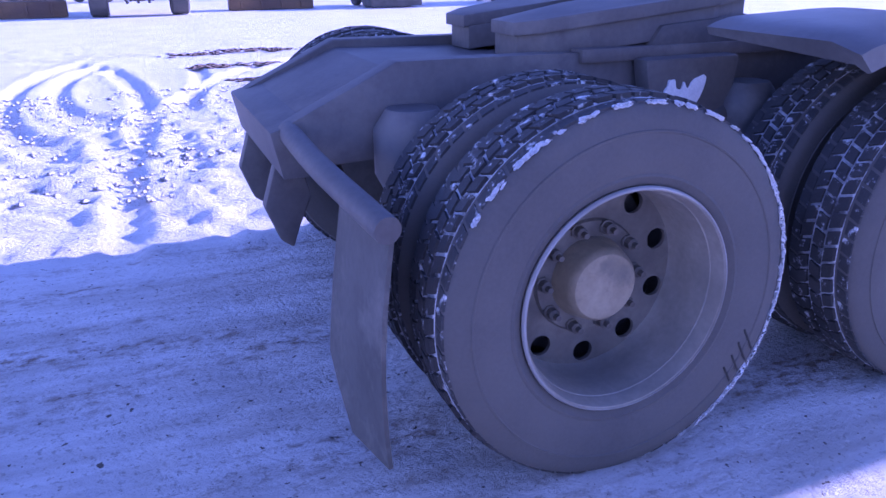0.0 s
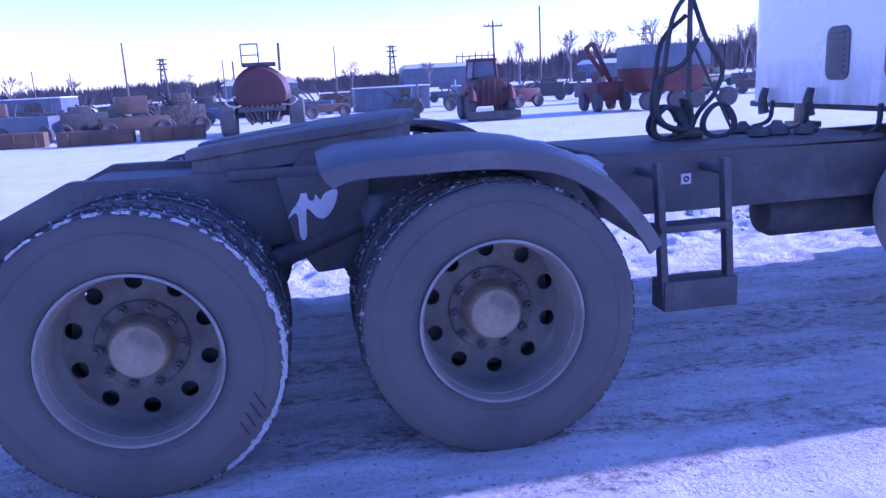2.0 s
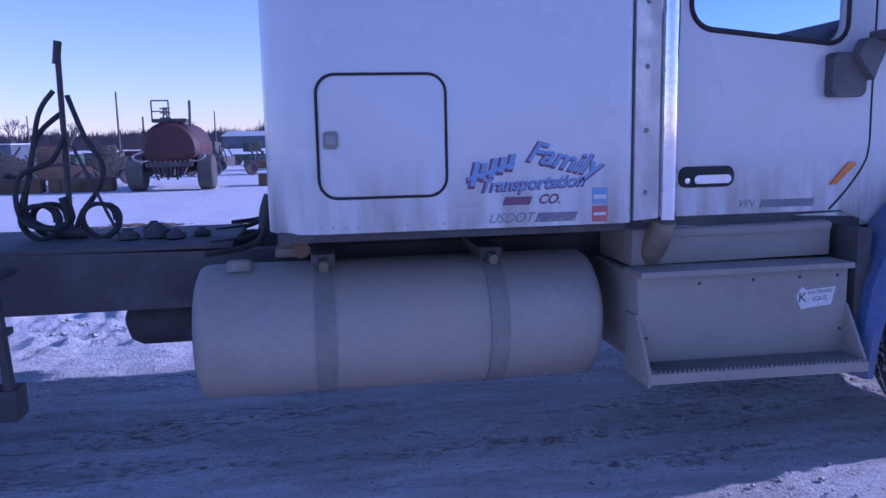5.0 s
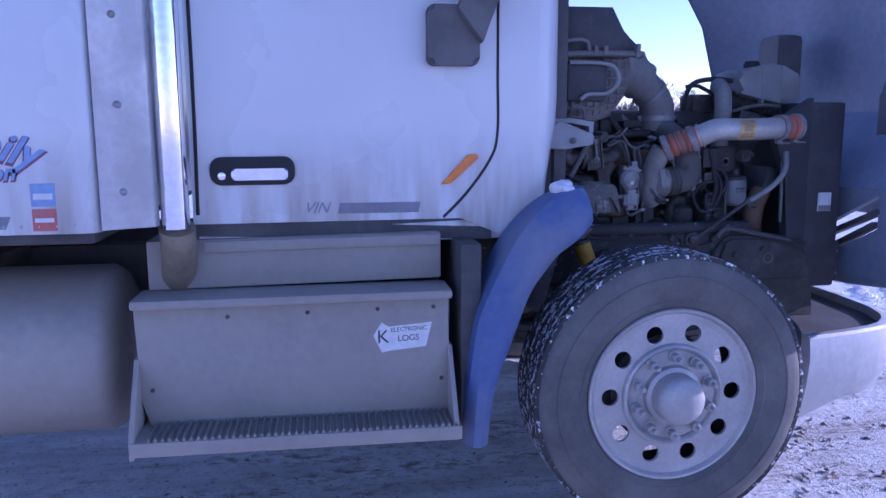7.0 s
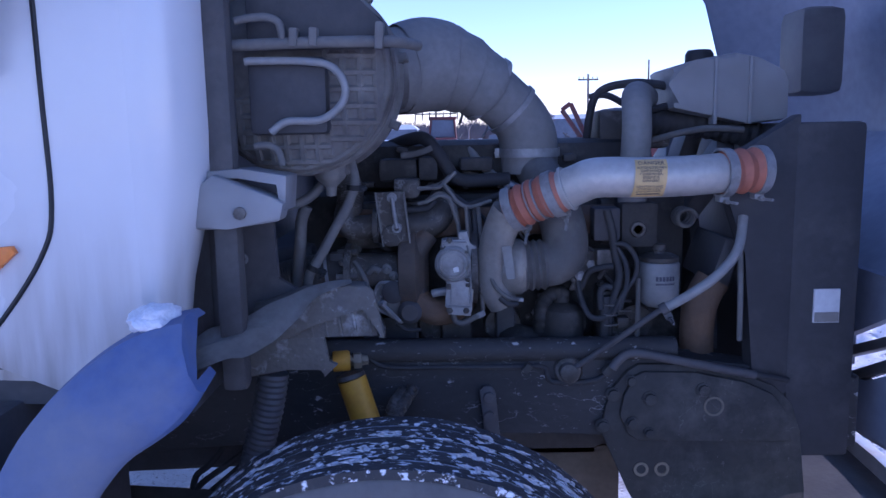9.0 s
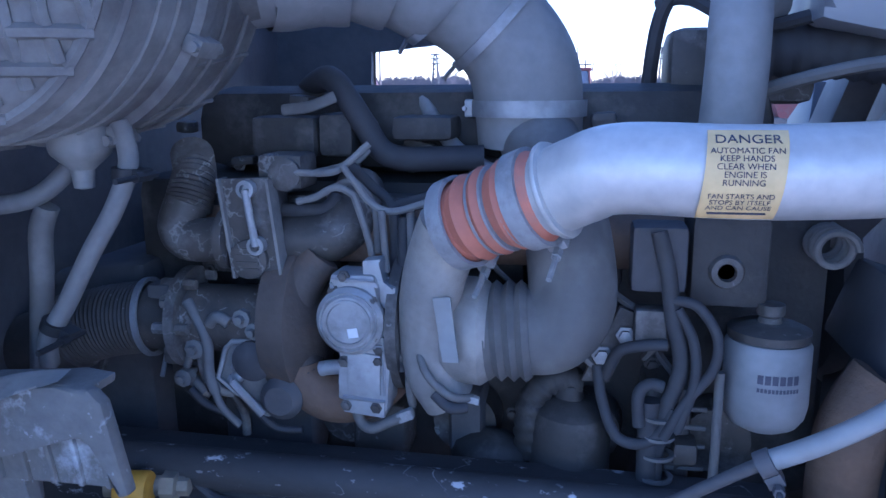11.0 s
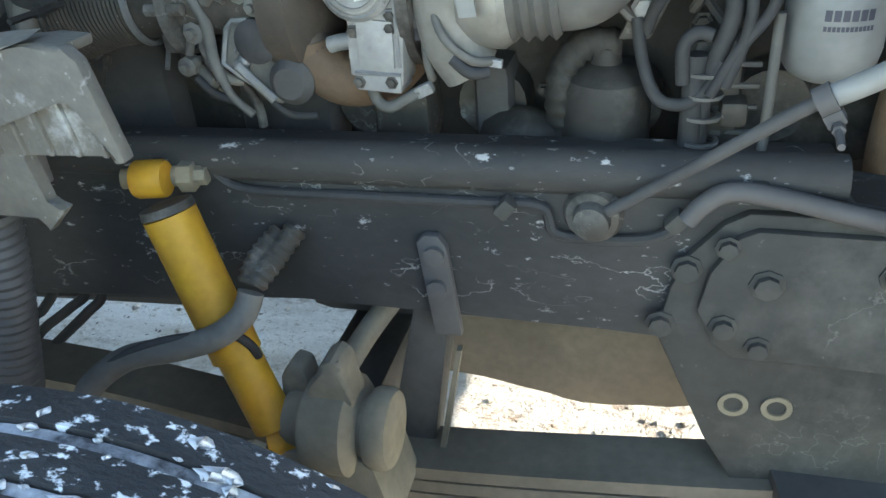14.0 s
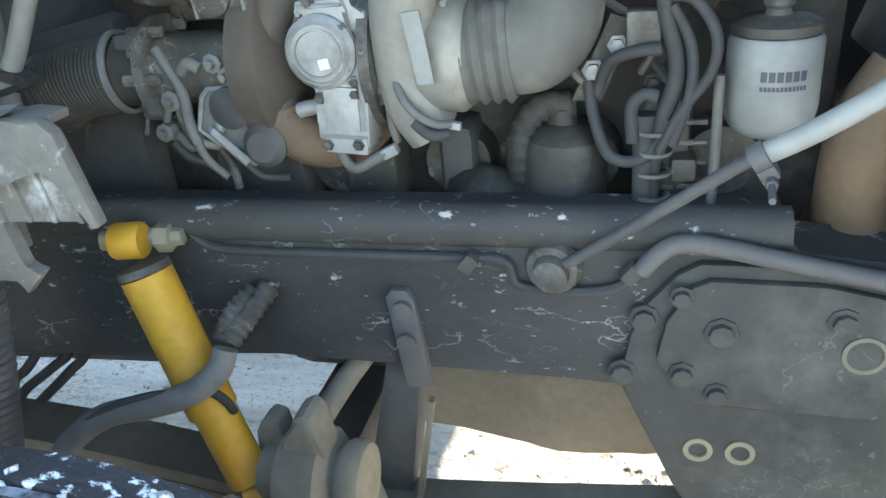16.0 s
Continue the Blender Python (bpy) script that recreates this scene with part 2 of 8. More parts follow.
M_hose = surf("grey_hose", (0.115, 0.108, 0.096), (0.165, 0.155, 0.138), 0.7, scale=9, fine=60, bump=0.25, dirt=(0.22, 0.21, 0.19), dirt_amount=0.25, dirt_scale=9, soft=0.05)
M_black_hose = surf("black_hose", (0.036, 0.035, 0.036), (0.062, 0.060, 0.058), 0.75, scale=9, fine=60, bump=0.15)
M_orange = surf("orange_silicone", (0.52, 0.17, 0.095), (0.42, 0.15, 0.09), 0.6, scale=7, fine=70, bump=0.15, dirt=(0.30, 0.20, 0.16), dirt_amount=0.35, dirt_scale=5)
M_rust = surf("rusty_iron", (0.20, 0.125, 0.075), (0.115, 0.085, 0.062), 0.8, 0.1, scale=9, fine=80, bump=0.45, dirt=(0.22, 0.135, 0.08), dirt_amount=0.25, dirt_scale=9, soft=0.04)
M_duct = surf("dusty_duct_rubber", (0.27, 0.262, 0.245), (0.205, 0.198, 0.185), 0.75, scale=7, fine=60, bump=0.25, dirt=(0.26, 0.245, 0.22), dirt_amount=0.2, dirt_scale=7, soft=0.08)
M_block = surf("dark_block", (0.034, 0.032, 0.028), (0.064, 0.058, 0.050), 0.7, 0.1, scale=9, fine=70, bump=0.4, dirt=(0.12, 0.11, 0.095), dirt_amount=0.28, dirt_scale=12)
M_scroll = surf("scorched_cast_iron", (0.125, 0.098, 0.076), (0.080, 0.068, 0.057), 0.75, 0.15, scale=10, fine=80, bump=0.45, dirt=(0.19, 0.12, 0.075), dirt_amount=0.22, dirt_scale=9, soft=0.05)
M_shroud = surf("black_shroud", (0.038, 0.038, 0.041), (0.060, 0.059, 0.061), 0.6, scale=4, fine=50, bump=0.2, dirt=(0.12, 0.115, 0.11), dirt_amount=0.2, dirt_scale=5, soft=0.05)
M_yellow = surf("yellow_shock", (0.60, 0.33, 0.025), (0.52, 0.25, 0.022), 0.55, scale=9, fine=60, bump=0.2, dirt=(0.36, 0.15, 0.03), dirt_amount=0.35, dirt_scale=11, soft=0.08)
M_amber = surf("amber_lens", (0.85, 0.25, 0.03), (0.80, 0.22, 0.03), 0.25, scale=9, fine=80, bump=0.05)
M_ink = surf("dark_ink", (0.05, 0.05, 0.07), (0.07, 0.07, 0.09), 0.5, bump=0)
M_grey_ink = surf("grey_ink", (0.20, 0.20, 0.23), (0.26, 0.26, 0.29), 0.5, bump=0)
M_red_ink = surf("maroon_ink", (0.22, 0.09, 0.14), (0.20, 0.10, 0.16), 0.5, bump=0)
M_blue_ink = surf("blue_ink", (0.24, 0.36, 0.60), (0.28, 0.40, 0.60), 0.5, bump=0)
M_label = surf("yellow_label", (0.72, 0.50, 0.20), (0.66, 0.46, 0.20), 0.5, scale=8, bump=0.02)
M_white = surf("white_plastic", (0.75, 0.75, 0.74), (0.66, 0.66, 0.65), 0.45, scale=5, bump=0.03)
M_filter = surf("filter_white", (0.295, 0.295, 0.28), (0.245, 0.242, 0.23), 0.45, scale=5, fine=60, bump=0.05, dirt=(0.24, 0.23, 0.21), dirt_amount=0.35, dirt_scale=8)
M_airbox = surf("airbox_grey", (0.245, 0.235, 0.21), (0.18, 0.17, 0.15), 0.6, scale=5, fine=60, bump=0.2, dirt=(0.085, 0.075, 0.068), dirt_amount=0.42, dirt_scale=5, soft=0.03)
M_surge = surf("milky_tank_plastic", (0.33, 0.33, 0.33), (0.27, 0.27, 0.265), 0.4, scale=4, fine=40, bump=0.05, dirt=(0.17, 0.16, 0.15), dirt_amount=0.35, dirt_scale=5, soft=0.08)
M_heat = surf("heat_stained_steel", (0.092, 0.082, 0.070), (0.062, 0.056, 0.049), 0.65, 0.3, scale=7, fine=70, bump=0.2, dirt=(0.15, 0.125, 0.095), dirt_amount=0.3, dirt_scale=9, soft=0.05)
M_shield = surf("milky_splash_sheet", (0.43, 0.41, 0.37), (0.32, 0.305, 0.275), 0.5, scale=7, fine=60, bump=0.3, dirt=(0.16, 0.15, 0.13), dirt_amount=0.35, dirt_scale=9, soft=0.05)
M_red = surf("red_machine", (0.14, 0.030, 0.028), (0.09, 0.028, 0.028), 0.65, scale=2, fine=20, bump=0.05, dirt=(0.10, 0.075, 0.07), dirt_amount=0.4, dirt_scale=3)
M_darkred = surf("maroon_tank", (0.10, 0.030, 0.030), (0.065, 0.028, 0.03), 0.6, scale=1.5, fine=20, bump=0.05)
M_ochre = surf("ochre_steel", (0.20, 0.12, 0.06), (0.12, 0.075, 0.05), 0.7, scale=1.2, fine=15, bump=0.1, dirt=(0.12, 0.08, 0.06), dirt_amount=0.4, dirt_scale=1.5)
M_brown = surf("brown_steel", (0.13, 0.085, 0.06), (0.09, 0.06, 0.05), 0.7, scale=2, fine=15, bump=0.05)
M_green = surf("green_machine", (0.05, 0.09, 0.06), (0.06, 0.08, 0.06), 0.6, scale=2, fine=15, bump=0.05)
M_slate = surf("slate_paint", (0.12, 0.14, 0.18), (0.09, 0.11, 0.14), 0.5, scale=1, fine=15, bump=0.05)
M_wood = surf("weathered_pole", (0.16, 0.13, 0.11), (0.11, 0.09, 0.08), 0.9, scale=2, fine=20, bump=0.3)
# twig brown lightened: the haze of distance is put into the colour
M_bark = surf("bare_twigs", (0.19, 0.16, 0.155), (0.14, 0.12, 0.12), 0.9, scale=0.4, fine=4, bump=0)
M_pane = glass("window_glass", (0.75, 0.85, 0.95))
M_black = surf("black_seal", (0.012, 0.012, 0.013), (0.02, 0.02, 0.02), 0.6, bump=0)
M_crust = surf("snow_crust", (0.82, 0.83, 0.86), (0.74, 0.75, 0.79), 0.7, scale=30, fine=150, bump=0.6)
M_mirror = surf("mirror_glass", (0.9, 0.9, 0.9), (0.9, 0.9, 0.9), 0.02, 1.0, bump=0, rvar=0.0)


def snow_material():
    m = bpy.data.materials.new("packed_snow")
    m.use_nodes = True
    nt = m.node_tree
    nd, ln = nt.nodes, nt.links
    b = nd["Principled BSDF"]
    tc = nd.new("ShaderNodeTexCoord")

    def noi(scale, detail=6, rough=0.55, stretch=None):
        n = nd.new("ShaderNodeTexNoise")
        n.inputs["Scale"].default_value, n.inputs["Detail"].default_value, n.inputs["Roughness"].default_value = scale, detail, rough
        if stretch:
            mp = nd.new("ShaderNodeMapping")
            mp.inputs["Scale"].default_value = stretch
            ln.new(tc.outputs["Object"], mp.inputs[0])
            ln.new(mp.outputs[0], n.inputs["Vector"])
        else:
            ln.new(tc.outputs["Object"], n.inputs["Vector"])
        return n.outputs[0]

    def ramp(s, a, c, ca, cb):
        r = nd.new("ShaderNodeValToRGB")
        r.color_ramp.elements[0].position, r.color_ramp.elements[1].position = a, c
        r.color_ramp.elements[0].color, r.color_ramp.elements[1].color = (*ca, 1), (*cb, 1)
        ln.new(s, r.inputs[0])
        return r.outputs[0]

    def mix(f, a, c):
        x = nd.new("ShaderNodeMix")
        x.data_type = "RGBA"
        ln.new(f, x.inputs[0])
        for s, k in ((a, 6), (c, 7)):
            if isinstance(s, tuple):
                x.inputs[k].default_value = (*s, 1)
            else:
                ln.new(s, x.inputs[k])
        return x.outputs[2]

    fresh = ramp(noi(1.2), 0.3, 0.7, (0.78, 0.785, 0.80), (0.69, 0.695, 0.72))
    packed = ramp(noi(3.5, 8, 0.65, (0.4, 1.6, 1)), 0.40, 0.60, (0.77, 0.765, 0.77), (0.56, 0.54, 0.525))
    # the driven lane: packed grey snow, wider than the lorry, ragged; part of its grey is painted shade
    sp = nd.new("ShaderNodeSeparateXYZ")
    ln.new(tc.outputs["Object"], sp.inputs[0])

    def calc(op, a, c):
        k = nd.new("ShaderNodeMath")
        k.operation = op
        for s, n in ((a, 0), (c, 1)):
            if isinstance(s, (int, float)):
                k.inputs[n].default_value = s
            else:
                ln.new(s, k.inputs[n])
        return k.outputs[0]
    # centred on the lorry's cast shadow, so the darker colour follows that band
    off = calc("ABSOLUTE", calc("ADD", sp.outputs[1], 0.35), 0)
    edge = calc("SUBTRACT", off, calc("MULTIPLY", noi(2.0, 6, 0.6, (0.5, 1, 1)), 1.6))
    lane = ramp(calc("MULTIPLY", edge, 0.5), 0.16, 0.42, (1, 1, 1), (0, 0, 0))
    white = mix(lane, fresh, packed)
    # tan grit in long streaks along the lane, and loose specks
    streak = ramp(noi(1.5, 8, 0.62, (0.30, 2.6, 1)), 0.47, 0.60, (0, 0, 0), (1, 1, 1))
    grit = ramp(noi(24, 6, 0.72, (0.6, 1, 1)), 0.46, 0.62, (0, 0, 0), (1, 1, 1))
    g = calc("MULTIPLY", calc("MULTIPLY", streak, grit), calc("ADD", calc("MULTIPLY", lane, 0.95), 0.12))
    c = mix(g, white, (0.23, 0.165, 0.125))
    crumb = ramp(noi(48, 3, 0.6), 0.58, 0.66, (0, 0, 0), (1, 1, 1))
    c = mix(calc("MULTIPLY", crumb, calc("ADD", calc("MULTIPLY", lane, 0.45), 0.15)), c, (0.30, 0.27, 0.24))
    speck = ramp(noi(38, 2, 0.5), 0.70, 0.725, (0, 0, 0), (1, 1, 1))
    c = mix(speck, c, (0.12, 0.10, 0.09))
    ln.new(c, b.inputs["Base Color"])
    b.inputs["Roughness"].default_value = 0.75
    bp = nd.new("ShaderNodeBump")
    bp.inputs["Strength"].default_value, bp.inputs["Distance"].default_value = 0.9, 0.05
    ln.new(calc("ADD", noi(16, 8, 0.72), calc("MULTIPLY", noi(55, 4, 0.6), 0.4)), bp.inputs["Height"])
    ln.new(bp.outputs[0], b.inputs["Normal"])
    return m


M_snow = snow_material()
salt_marks(M_rail, (0.46, 0.45, 0.42), 17, 0.008, 6.5, 0.65, (0.7, 1, 1.5))
salt_marks(M_dust, (0.24, 0.225, 0.195), 15, 0.008, 6, 0.5)
salt_marks(M_pan, (0.46, 0.46, 0.45), 22, 0.03, 8, 0.6)
salt_marks(M_engine, (0.36, 0.34, 0.31), 24, 0.02, 9, 0.6)
salt_marks(M_heat, (0.42, 0.40, 0.37), 26, 0.02, 9, 0.6)

# ---- mesh tools ----


def finish(name, bm, material, parent=None, label="", smooth=True, angle=38):
    me = bpy.data.meshes.new(name)
    bmesh.ops.recalc_face_normals(bm, faces=bm.faces)
    bm.to_mesh(me)
    bm.free()
    me.materials.append(material)
    if smooth:
        me.shade_smooth()
        me.set_sharp_from_angle(angle=radians(angle))
    ob = new(name, me)
    if parent:
        ob.parent = parent
    if label:
        ob["label"] = label
    return ob


def part(name, bm, material, parent, label="", smooth=True):
    return finish(name, bm, material, parent, label, smooth)


def root(name, label, category, group="", at=(0, 0, 0), turn=0.0, kind=""):
    e = new(name)
    e.empty_display_size = 0.1
    e.matrix_world = pose(*at, 0, 0, turn)
    return tagged(e, label, category, group, kind)


def box(bm, lo, hi, bevel=0.006):
    m = Matrix.LocRotScale([(a + b) / 2 for a, b in zip(lo, hi)], None, [abs(b - a) for a, b in zip(lo, hi)])
    r = bmesh.ops.create_cube(bm, size=1.0, matrix=m)
    if bevel > 0:
        ed = {e for v in r["verts"] for e in v.link_edges}
        bmesh.ops.bevel(bm, geom=list(ed), offset=min(bevel, 0.45 * min(abs(b - a) for a, b in zip(lo, hi))), segments=2, profile=0.6, affect="EDGES")
    return bm


def obox(bm, centre, size, rot=(0, 0, 0), bevel=0.005):
    m = pose(*centre, *rot)
    n0 = len(bm.verts)
    r = bmesh.ops.create_cube(bm, size=1.0, matrix=m @ Matrix.Diagonal((*size, 1)))
    if bevel > 0:
        ed = {e for v in r["verts"] for e in v.link_edges}
        bmesh.ops.bevel(bm, geom=list(ed), offset=min(bevel, 0.4 * min(size)), segments=2, profile=0.6, affect="EDGES")
    return bm


def prism(bm, poly, a0, a1, axis="y", bevel=0.0):
    def at(u, v, w):
        return {"y": (u, w, v), "x": (w, u, v), "z": (u, v, w)}[axis]
    lo = [bm.verts.new(at(u, v, a0)) for u, v in poly]
    hi = [bm.verts.new(at(u, v, a1)) for u, v in poly]
    n = len(poly)
    fs = [bm.faces.new(lo), bm.faces.new(hi[::-1])]
    for i in range(n):
        fs.append(bm.faces.new((lo[i], hi[i], hi[(i + 1) % n], lo[(i + 1) % n])))
    if bevel > 0:
        ed = {e for f in fs for e in f.edges}
        bmesh.ops.bevel(bm, geom=list(ed), offset=bevel, segments=2, profile=0.6, affect="EDGES")
    return bm


def lathe(bm, prof, seg=64, at=(0, 0, 0), m=None, loop=False):
    """prof: (radius, along y)."""
    rings = []
    for r, y in prof:
        ring = []
        for i in range(seg):
            a = 2 * math.pi * i / seg
            v = Vector((at[0] + r * math.cos(a), at[1] + y, at[2] + r * math.sin(a)))
            ring.append(bm.verts.new(m @ v if m else v))
        rings.append(ring)
    pairs = list(zip(rings, rings[1:]))
    if loop:
        pairs.append((rings[-1], rings[0]))
    for a, b in pairs:
        for i in range(seg):
            j = (i + 1) % seg
            bm.faces.new((a[i], a[j], b[j], b[i]))
    if not loop:
        for ring, (r, y) in ((rings[0], prof[0]), (rings[-1], prof[-1])):
            bm.faces.new(ring)
    return bm


def smooth_path(pts, n=6):
    pts = [Vector(p) for p in pts]
    if len(pts) < 3:
        return pts
    out = []
    for i in range(len(pts) - 1):
        p0, p1, p2, p3 = pts[max(i - 1, 0)], pts[i], pts[i + 1], pts[min(i + 2, len(pts) - 1)]
        for k in range(n):
            t = k / n
            out.append(0.5 * (2 * p1 + (p2 - p0) * t + (2 * p0 - 5 * p1 + 4 * p2 - p3) * t * t + (3 * p1 - p0 - 3 * p2 + p3) * t ** 3))
    out.append(pts[-1])
    return out


def tube(bm, pts, r, seg=12, n=6, ribs=0, rib=0.0):
    """A pipe along a smoothed line; r may be a pair for a taper; ribs: corrugations of depth rib."""
    path = smooth_path(pts, n if not ribs else max(n, 4))
    if ribs:
        fine = []
        total = sum((b - a).length for a, b in zip(path, path[1:]))
        steps = ribs * 4
        acc, i = 0.0, 0
        for k in range(steps + 1):
            d = total * k / steps
            while i < len(path) - 2 and acc + (path[i + 1] - path[i]).length < d:
                acc += (path[i + 1] - path[i]).length
                i += 1
            seglen = max((path[i + 1] - path[i]).length, 1e-6)
            fine.append(path[i].lerp(path[i + 1], min(1, (d - acc) / seglen)))
        path = fine
    rings, up = [], None
    for i, p in enumerate(path):
        d = (path[min(i + 1, len(path) - 1)] - path[max(i - 1, 0)]).normalized()
        if up is None:
            up = d.orthogonal().normalized()
        up = (up - d * up.dot(d)).normalized()
        side = d.cross(up)
        f = i / max(1, len(path) - 1)
        rad = r[0] + (r[1] - r[0]) * f if isinstance(r, tuple) else r
        if ribs:
            rad += rib * (0.5 - 0.5 * math.cos(2 * math.pi * f * ribs))
        rings.append([bm.verts.new(p + rad * (math.cos(2 * math.pi * k / seg) * up + math.sin(2 * math.pi * k / seg) * side)) for k in range(seg)])
    for a, b in zip(rings, rings[1:]):
        for k in range(seg):
            bm.faces.new((a[k], a[(k + 1) % seg], b[(k + 1) % seg], b[k]))
    bm.faces.new(rings[0])
    bm.faces.new(rings[-1][::-1])
    return bm


def hose(bm, pts, seg=24, n=6):
    """A pipe whose radius is given at each point of its line: (x, y, z, radius)."""
    path = smooth_path(pts, n)
    rings, up = [], None
    for i, p in enumerate(path):
        c = p.to_3d()
        d = (path[min(i + 1, len(path) - 1)].to_3d() - path[max(i - 1, 0)].to_3d()).normalized()
        up = d.orthogonal().normalized() if up is None else (up - d * up.dot(d)).normalized()
        side = d.cross(up)
        rings.append([bm.verts.new(c + p[3] * (math.cos(2 * math.pi * k / seg) * up + math.sin(2 * math.pi * k / seg) * side)) for k in range(seg)])
    for a, b in zip(rings, rings[1:]):
        for k in range(seg):
            bm.faces.new((a[k], a[(k + 1) % seg], b[(k + 1) % seg], b[k]))
    bm.faces.new(rings[0])
    bm.faces.new(rings[-1][::-1])
    return bm


def rod(bm, a, b, r, seg=14):
    return tube(bm, [a, b], r, seg, 1)


def B():
    return bmesh.new()


def flakes(name, items, material, parent, label):
    """Small lumps of snow, one mesh: (centre, size, turn, stretch)."""
    shape = [(1, 0, 0), (-1, 0, 0), (0, 1, 0), (0, -1, 0), (0, 0, 1), (0, 0, -1), (0.6, 0.6, 0.6), (-0.6, -0.6, 0.6), (0.6, -0.6, -0.6), (-0.6, 0.6, -0.6)]
    tris = [(0, 6, 4), (4, 7, 1), (2, 6, 0), (4, 6, 2), (3, 7, 4), (1, 7, 3), (0, 8, 3), (5, 8, 0), (3, 8, 5), (1, 9, 2), (2, 9, 5), (5, 9, 1), (0, 4, 3), (1, 2, 4), (2, 0, 5), (1, 5, 3)]
    vs, fs = [], []
    for c, size, turn, st in items:
        n0, rot = len(vs), Matrix.Rotation(turn, 3, "Y")
        vs += [c + rot @ Vector((p[0] * size * st[0], p[1] * size * st[1], p[2] * size * st[2])) for p in shape]
        fs += [tuple(n0 + i for i in f) for f in tris]
    me = bpy.data.meshes.new(name)
    me.from_pydata(vs, [], fs)
    me.materials.append(material)
    me.shade_smooth()
    ob = new(name, me)
    ob.parent = parent
    ob["label"] = label
    return ob


def text_mesh(name, body, size, m, material, parent, shear=0.0, align="CENTER", extrude=0.0004, label="", bold=0.0):
    cu = bpy.data.curves.new(name, "FONT")
    cu.body, cu.size, cu.shear, cu.align_x, cu.align_y, cu.extrude, cu.offset = body, size, shear, align, "CENTER", extrude, bold
    tmp = new(name, cu)
    me = bpy.data.meshes.new_from_object(tmp.evaluated_get(bpy.context.evaluated_depsgraph_get()))
    bpy.data.objects.remove(tmp)
    me.transform(m)
    me.materials.clear()
    me.materials.append(material)
    ob = new(name, me)
    ob.parent = parent
    if label:
        ob["label"] = label
    return ob


def side_text(x, y, z, tilt=0.0):
    """Lettering that faces the lane (towards -y)."""
    return Matrix.Translation((x, y, z)) @ Euler((radians(90), 0, 0)).to_matrix().to_4x4() @ Matrix.Rotation(radians(tilt), 4, "Z")


def round_rect(x0, x1, z0, z1, r, n=6):
    pts = []
    for cx, cz, a0 in ((x1 - r, z1 - r, 0), (x0 + r, z1 - r, 90), (x0 + r, z0 + r, 180), (x1 - r, z0 + r, 270)):
        for k in range(n + 1):
            a = radians(a0 + 90 * k / n)
            pts.append((cx + r * math.cos(a), cz + r * math.sin(a)))
    return pts

# ---- ground ----


def vnoise(x, y, seed=0):
    xi, yi = np.floor(x).astype(np.int64), np.floor(y).astype(np.int64)
    fx, fy = x - xi, y - yi
    fx, fy = fx * fx * (3 - 2 * fx), fy * fy * (3 - 2 * fy)

    def h(i, j):
        n = (i * 374761393 + j * 668265263 + seed * 982451653) & 0x7FFFFFFF
        n = ((n ^ (n >> 13)) * 1274126177) & 0x7FFFFFFF
        return ((n ^ (n >> 16)) & 0xFFFF) / 65535.0
    a, b, c, d = h(xi, yi), h(xi + 1, yi), h(xi, yi + 1), h(xi + 1, yi + 1)
    return (a * (1 - fx) + b * fx) * (1 - fy) + (c * (1 - fx) + d * fx) * fy


def spread(lo, hi, step, far):
    core = list(np.arange(lo, hi, step))
    out, s = [hi], step
    while out[-1] < far:
        s *= 1.13
        out.append(out[-1] + s)
    left, s = [lo - step], step
    while left[-1] > -far:
        s *= 1.13
        left.append(left[-1] - s)
    return np.array(left[::-1] + core + out)


RUTS = ((-1.4, 6.5, 0.9, 3.0, 1.8, 4.6, 0.05), (-1.2, 6.9, 0.66, 2.2, 1.8, 4.7, 0.05), (-2.0, 5.5, 1.0, 4.0, -0.7, 0.9, 0.045), (-3.0, 2.2, 1.8, 4.5, -0.35, 0.5, 0.035), (-2.6, 8.0, 2.35, 4.4, -1.0, 0.2, 0.04), (6.0, 5.0, 5.0, 4.2, 0.6, 3.2, 0.05), (6.0, 5.0, 6.6, 5.6, 0.6, 3.2, 0.05))


